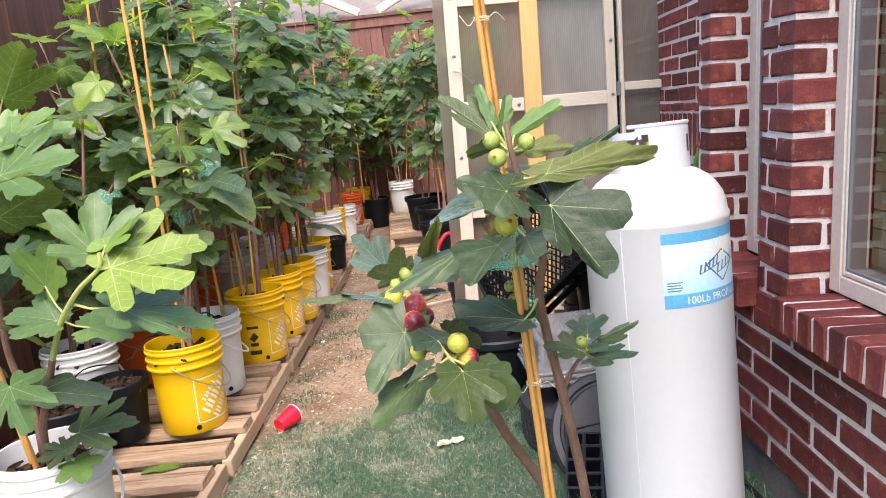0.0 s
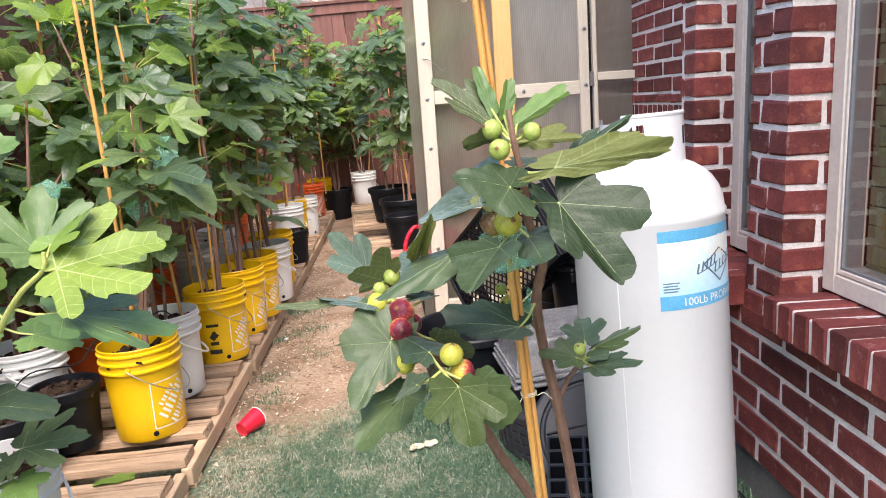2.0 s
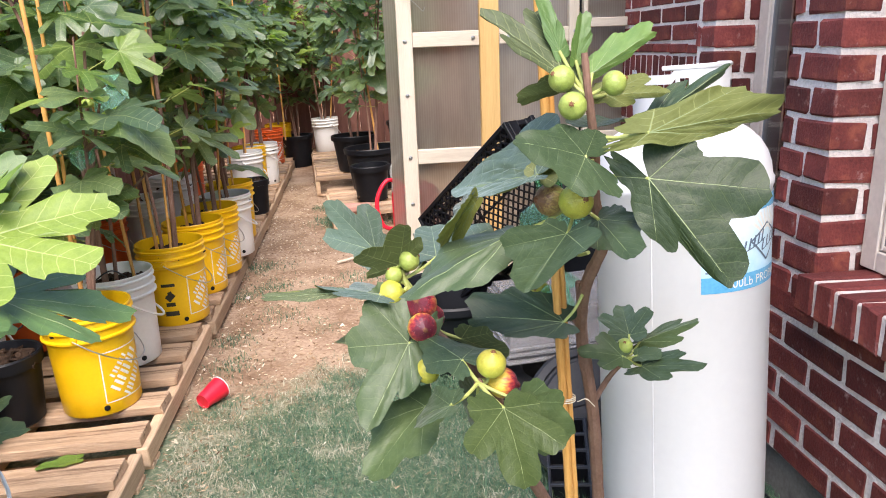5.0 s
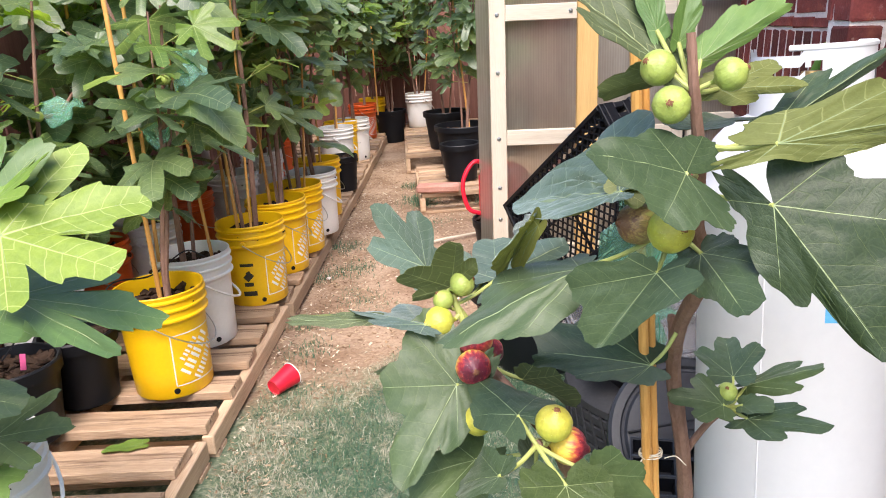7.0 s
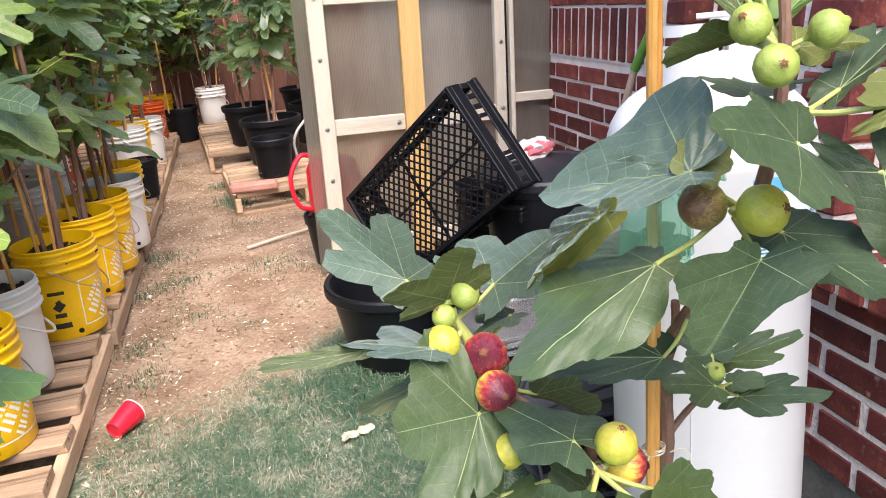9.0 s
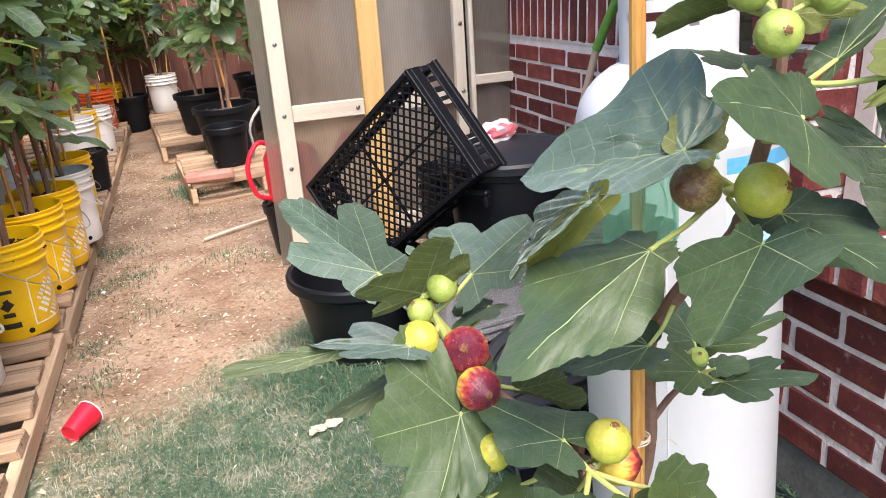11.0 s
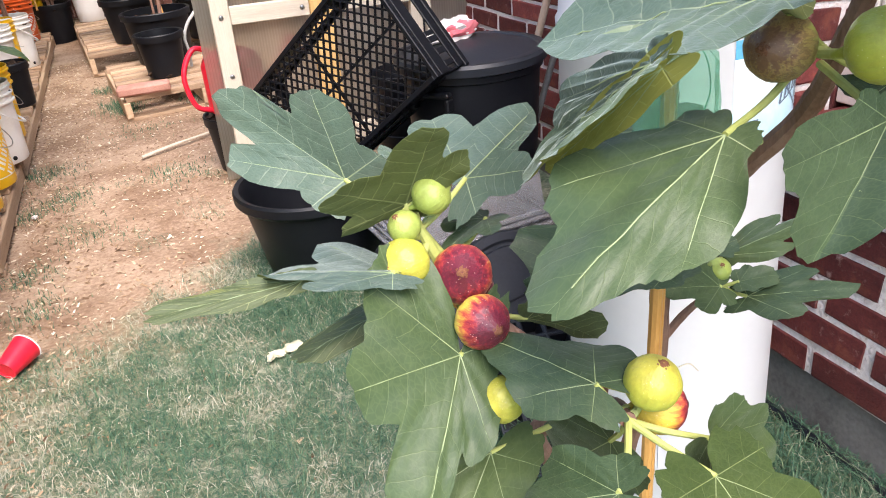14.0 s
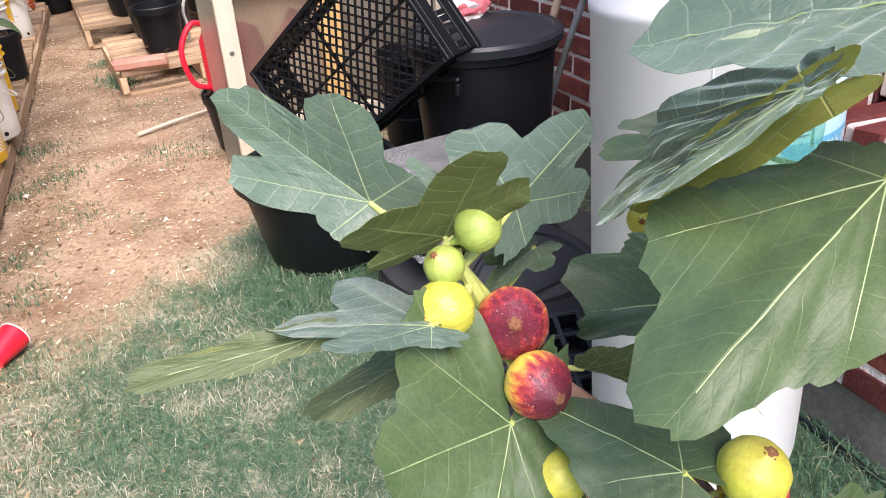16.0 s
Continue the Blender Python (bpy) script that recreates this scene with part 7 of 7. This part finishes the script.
def net_bag(m, w, h, seed, label):
    """A drawstring pouch of thin netting: a pinched neck above a crumpled sack."""
    g = thing("netting_bag", m, label, "netting bag", "netting bags")
    bm = bmesh.new()
    prof = []
    for k in range(13):
        f = k / 12
        r = 0.5 * (1.0 - 0.25 * f) if f < 0.62 else 0.5 * 0.82 * max(0.10, 1 - (f - 0.62) / 0.16) if f < 0.78 else 0.5 * (0.10 + 0.5 * (f - 0.78) / 0.22)
        prof.append((max(0.02, r if k else 0.02), f))
    lathe(bm, prof, 30)
    for v in bm.verts:
        a = math.atan2(v.co.y, v.co.x)
        k = 1 + 0.16 * math.sin(5 * a + seed) + 0.10 * noise.noise(v.co * 5 + Vector((seed, 0, 0)))
        v.co = Vector((v.co.x * w * k, v.co.y * w * 0.35 * k, (v.co.z - 0.85) * h))
    part("sack", bm, NET, g)
    bm = bmesh.new()
    tube(bm, curve_pts([(0, 0, -0.07 * h), (0.012, -0.01, -0.2 * h), (0.02, -0.012, -0.42 * h), (0.008, -0.014, -0.55 * h)], 5), 0.0005, 5)
    part("drawstring", bm, NET_CORD, g, "green drawstring")


NET_CORD = mottled("green_cord", (0.02, 0.30, 0.15), (0.06, 0.42, 0.22), 30, 200, 0.5)
net_bag(yard(0.178, 1.545, 1.085, 20), 0.105, 0.12, 1, "sheer green netting bag round ripening figs")
net_bag(yard(0.166, 1.436, 1.112, 10, 20, 70), 0.022, 0.042, 6, "twisted green netting knotted between two figs")
net_bag(yard(0.232, 1.655, 0.905, -20, 0, 35), 0.06, 0.09, 4, "sheer green netting bag round a fig")
net_bag(yard(-0.965, 3.50, 1.22, 0), 0.13, 0.16, 2, "sheer green netting bag hanging in a fig tree")
net_bag(yard(-0.951, 3.2, 1.02, 0, 0, 60), 0.07, 0.12, 3, "sheer green netting bag hanging in a fig tree")
net_bag(yard(-1.303, 3.3, 1.10, 0, 0, 70), 0.09, 0.15, 5, "sheer green netting bag hanging in a fig tree")

# stakes among the pots
for foot, head, r in (((-1.072, 3.15, 0.40), (-1.077, 3.15, 2.12), 0.0085), ((-1.19, 3.46, 0.42), (-1.115, 3.45, 2.05), 0.0075), ((-1.036, 4.0, 0.42), (-1.058, 4.0, 1.30), 0.008), ((-0.985, 4.42, 0.42), (-1.02, 4.42, 1.40), 0.008),
                      ((-0.905, 4.75, 0.42), (-0.93, 4.75, 1.35), 0.008), ((-0.885, 4.78, 0.42), (-0.745, 4.78, 1.82), 0.006), ((-1.31, 5.5, 0.42), (-1.07, 5.5, 2.05), 0.0075), ((-0.813, 8.3, 0.42), (-0.80, 8.3, 1.5), 0.008),
                      ((0.07, 6.72, 0.42), (-0.045, 6.72, 1.96), 0.0085), ((-0.38, 9.18, 0.45), (-0.25, 9.18, 1.50), 0.007), ((-1.20, 4.4, 0.42), (-1.202, 4.4, 1.95), 0.008), ((-1.03, 3.60, 0.42), (-1.12, 3.66, 1.72), 0.007), ((-0.97, 3.97, 0.42), (-0.93, 4.05, 1.62), 0.006), ((-0.93, 5.10, 0.42), (-0.99, 5.12, 1.75), 0.0075), ((-0.92, 5.52, 0.42), (-0.90, 5.50, 1.55), 0.007), ((-1.04, 7.05, 0.42), (-0.98, 7.1, 1.9), 0.008), ((-1.57, 3.80, 0.42), (-1.50, 3.85, 2.1), 0.008), ((-1.48, 4.14, 0.42), (-1.42, 4.2, 2.2), 0.008), ((-1.14, 2.12, 0.40), (-1.20, 2.06, 1.05), 0.011)):
    bamboo_stake(foot, head, r)


# ---- grass, litter, and what lies beyond the fence ----
def grass_material(name, stops):
    m, t, b = shader(name, 0.6, 0, 0.25)
    geo = t.nodes.new("ShaderNodeNewGeometry")
    t.links.new(ramp(t, geo.outputs["Random Per Island"], stops), b.inputs["Base Color"])
    return m


def chip_material():
    m, t, b = shader("dry_litter", 0.85, 0, 0.2)
    geo = t.nodes.new("ShaderNodeNewGeometry")
    c = ramp(t, geo.outputs["Random Per Island"], [(0.0, (0.13, 0.075, 0.045)), (0.45, (0.38, 0.25, 0.15)), (0.8, (0.60, 0.47, 0.32)), (1.0, (0.74, 0.66, 0.54))])
    t.links.new(c, b.inputs["Base Color"])
    return m


def ground_z(x, y):
    return 0.018 * noise.noise((x * 1.7, y * 1.7, 0)) + 0.006 * noise.noise((x * 9, y * 9, 1))


def build_grass():
    rnd = random.Random(11)
    verts, faces = [], []

    def blade(x, y, h, lean, w, straw=False):
        a = rnd.uniform(0, 6.283)
        z = ground_z(x, y) - 0.002
        cx, cy = math.cos(a), math.sin(a)
        o = len(verts)
        l1, l2 = lean * 0.35, lean
        verts.extend([(x - cy * w, y + cx * w, z), (x + cy * w, y - cx * w, z),
                      (x + cx * l1 * h + cy * w * 0.8, y + cy * l1 * h - cx * w * 0.8, z + h * 0.6), (x + cx * l1 * h - cy * w * 0.8, y + cy * l1 * h + cx * w * 0.8, z + h * 0.6),
                      (x + cx * l2 * h, y + cy * l2 * h, z + h * max(0.35, 1 - 0.35 * lean))])
        faces.extend([(o, o + 1, o + 2, o + 3), (o + 3, o + 2, o + 4)])
        kinds.extend([1 if straw else 0] * 2)

    kinds, dry = [], lambda x, y: 0.5 + noise.noise((x * 3.6, y * 3.6, 5.0)) * 0.75 + noise.noise((x * 12, y * 12, 2.0)) * 0.45 - 0.35 * (x - 0.05)
    n = 0
    while n < 190000:
        x, y = rnd.uniform(-0.80, 1.02), 1.55 + 3.2 * rnd.random() ** 1.1
        g = max(lawnness(x, y), 0.10 if noise.noise((x * 4.5, y * 4.5, 9.0)) > 0.22 else 0.0)
        straw = dry(x, y)
        n += 1
        if rnd.random() > g * (0.95 if straw < 0.70 else 0.68):
            continue
        near_tub = max(0.0, 1 - abs(math.hypot(x - 0.24, y - 3.37) - 0.24) / 0.22)
        near_wall = max(0.0, 1 - abs(x - 0.93) / 0.12)
        h = rnd.uniform(0.012, 0.034) * (1 + 1.5 * near_tub + 1.4 * near_wall)
        blade(x, y, h, rnd.uniform(0.5, 2.2), rnd.uniform(0.0005, 0.0011), rnd.random() < 0.08 + 0.72 * min(1.0, max(0.0, (straw - 0.55) * 2.4)))
    # longer tufts behind the tank, by the footing and the tub
    for cx, cy, s, c, hh in ((0.40, 2.22, 0.16, 700, 0.13), (0.30, 2.75, 0.10, 250, 0.06), (0.12, 3.22, 0.16, 900, 0.06), (0.86, 1.95, 0.08, 300, 0.07), (0.88, 2.25, 0.06, 200, 0.07), (-0.30, 6.1, 0.10, 300, 0.05), (-0.80, 4.55, 0.07, 200, 0.03), (-0.70, 3.6, 0.10, 250, 0.03), (-0.55, 4.2, 0.12, 250, 0.025),
                              (-0.35, 6.25, 0.11, 500, 0.06), (-0.40, 6.75, 0.10, 260, 0.05), (-0.74, 5.1, 0.14, 420, 0.035), (-0.65, 4.66, 0.14, 420, 0.03), (-0.14, 4.70, 0.15, 420, 0.03), (-0.26, 5.6, 0.18, 260, 0.025), (0.12, 6.1, 0.12, 200, 0.04), (-0.76, 3.9, 0.09, 260, 0.03)):
        for _ in range(c):
            blade(cx + rnd.gauss(0, s * 0.6), cy + rnd.gauss(0, s * 0.6), hh * rnd.uniform(0.35, 1.1), rnd.uniform(0.1, 0.9), rnd.uniform(0.0008, 0.0017))
    me = bpy.data.meshes.new("grass")
    me.from_pydata(verts, [], faces)
    me.materials.append(grass_material("green_grass", [(0.0, (0.035, 0.085, 0.055)), (0.5, (0.075, 0.150, 0.088)), (0.9, (0.130, 0.215, 0.118)), (1.0, (0.22, 0.27, 0.15))]))
    me.materials.append(grass_material("dry_grass", [(0.0, (0.20, 0.19, 0.12)), (0.5, (0.38, 0.365, 0.26)), (1.0, (0.56, 0.53, 0.42))]))
    me.polygons.foreach_set("material_index", np.array(kinds, dtype=np.int32))
    ob = new("grass", me)
    ob.matrix_basis = YARD
    return tagged(ob, "patchy short grass with dry straw-coloured blades", "grass", kind="stuff")


def build_litter():
    rnd = random.Random(12)
    verts, faces = [], []
    for _ in range(17000):
        x, y = rnd.uniform(-0.86, 0.55), 1.6 + 6.5 * rnd.random() ** 1.2
        edge = math.exp(-((x + 0.72) / 0.14) ** 2)
        if rnd.random() > 0.07 + 0.9 * edge + (0.42 if y > 3.4 else 0):
            continue
        s = rnd.uniform(0.003, 0.011) * (1.3 if rnd.random() < 0.1 else 1)
        w = s * rnd.uniform(0.15, 0.6)
        mm = pose(x, y, ground_z(x, y) + 0.004, rnd.uniform(-25, 25), rnd.uniform(-25, 25), rnd.uniform(0, 360))
        o = len(verts)
        for p in ((-s, -w, 0), (s, -w * 0.6, 0), (s * 0.9, w * 0.7, 0), (-s * 0.8, w, 0), (0, 0, 0.003)):
            verts.append(tuple(mm @ Vector(p)))
        faces.extend([(o, o + 1, o + 4), (o + 1, o + 2, o + 4), (o + 2, o + 3, o + 4), (o + 3, o, o + 4)])
    me = bpy.data.meshes.new("litter")
    me.from_pydata(verts, [], faces)
    me.materials.append(chip_material())
    ob = new("litter", me)
    ob.matrix_basis = YARD
    return tagged(ob, "dry leaf bits and wood chips scattered on the ground", "litter", kind="stuff")


build_grass()
build_litter()
bm = bmesh.new()
blob(bm, (0, 0, 0), (0.011, 0.009, 0.010), 4, 0.6)
tagged(link("paper_scrap", bm, CLOTH_WHITE, None, yard(-0.755, 4.52, 0.010)), "small white paper scrap on the bare path", "paper")
# a dropped leaf on the pallet
drop = thing("fallen_leaf", YARD.copy(), "dropped green fig leaf lying on a pallet board", "leaf")
hero_leaf(drop, (-1.02, 2.72, 0.131), (-1.13, 2.69, 0.132), up=(0, 0, 1), shape="oval", sinus=0.3, fold=0.05, droop=0.0, seed=71, width=0.6, mats=(LEAF_FRESH, LEAF_UNDER))


def neighbour_roof():
    """The neighbour's house that shows over the back fence."""
    h = thing("neighbour_house", yard(-6.5, 17.0, 0), "brick neighbouring house with a pale roof edge behind the fence", "house")
    part("wall", cbox(0, 12, 0, 6, 0, 3.0, 0), BRICK_FAR, h, "orange-red brick wall")
    bm = bmesh.new()
    pts = [(-0.4, -0.5, 3.45), (12.4, -0.5, 3.45), (12.4, 3, 5.6), (-0.4, 3, 5.6), (12.4, 6.5, 3.45), (-0.4, 6.5, 3.45)]
    vs = [bm.verts.new(p) for p in pts]
    lo = [bm.verts.new((p[0], p[1], p[2] - 0.12)) for p in pts]
    for q in ((0, 1, 2, 3), (3, 2, 4, 5)):
        bm.faces.new([vs[i] for i in q])
        bm.faces.new([lo[i] for i in q[::-1]])
    for a, b in ((0, 1), (1, 2), (2, 4), (4, 5), (5, 3), (3, 0)):
        bm.faces.new((vs[b], vs[a], lo[a], lo[b]))
    part("roof", bm, ROOF, h, "grey-brown shingle roof")
    for x in (2.0, 5.6, 9.0):
        bm = bmesh.new()
        a, b = Vector((x, -0.62, 3.5)), Vector((x + 1.6, -0.62, 4.3))
        tube(bm, [a, b], 0.09, 6)
        c = Vector((x + 3.2, -0.62, 3.5))
        tube(bm, [b, c], 0.09, 6)
        part("gable_trim", bm, VINYL, h, "pale painted gable trim")


neighbour_roof()
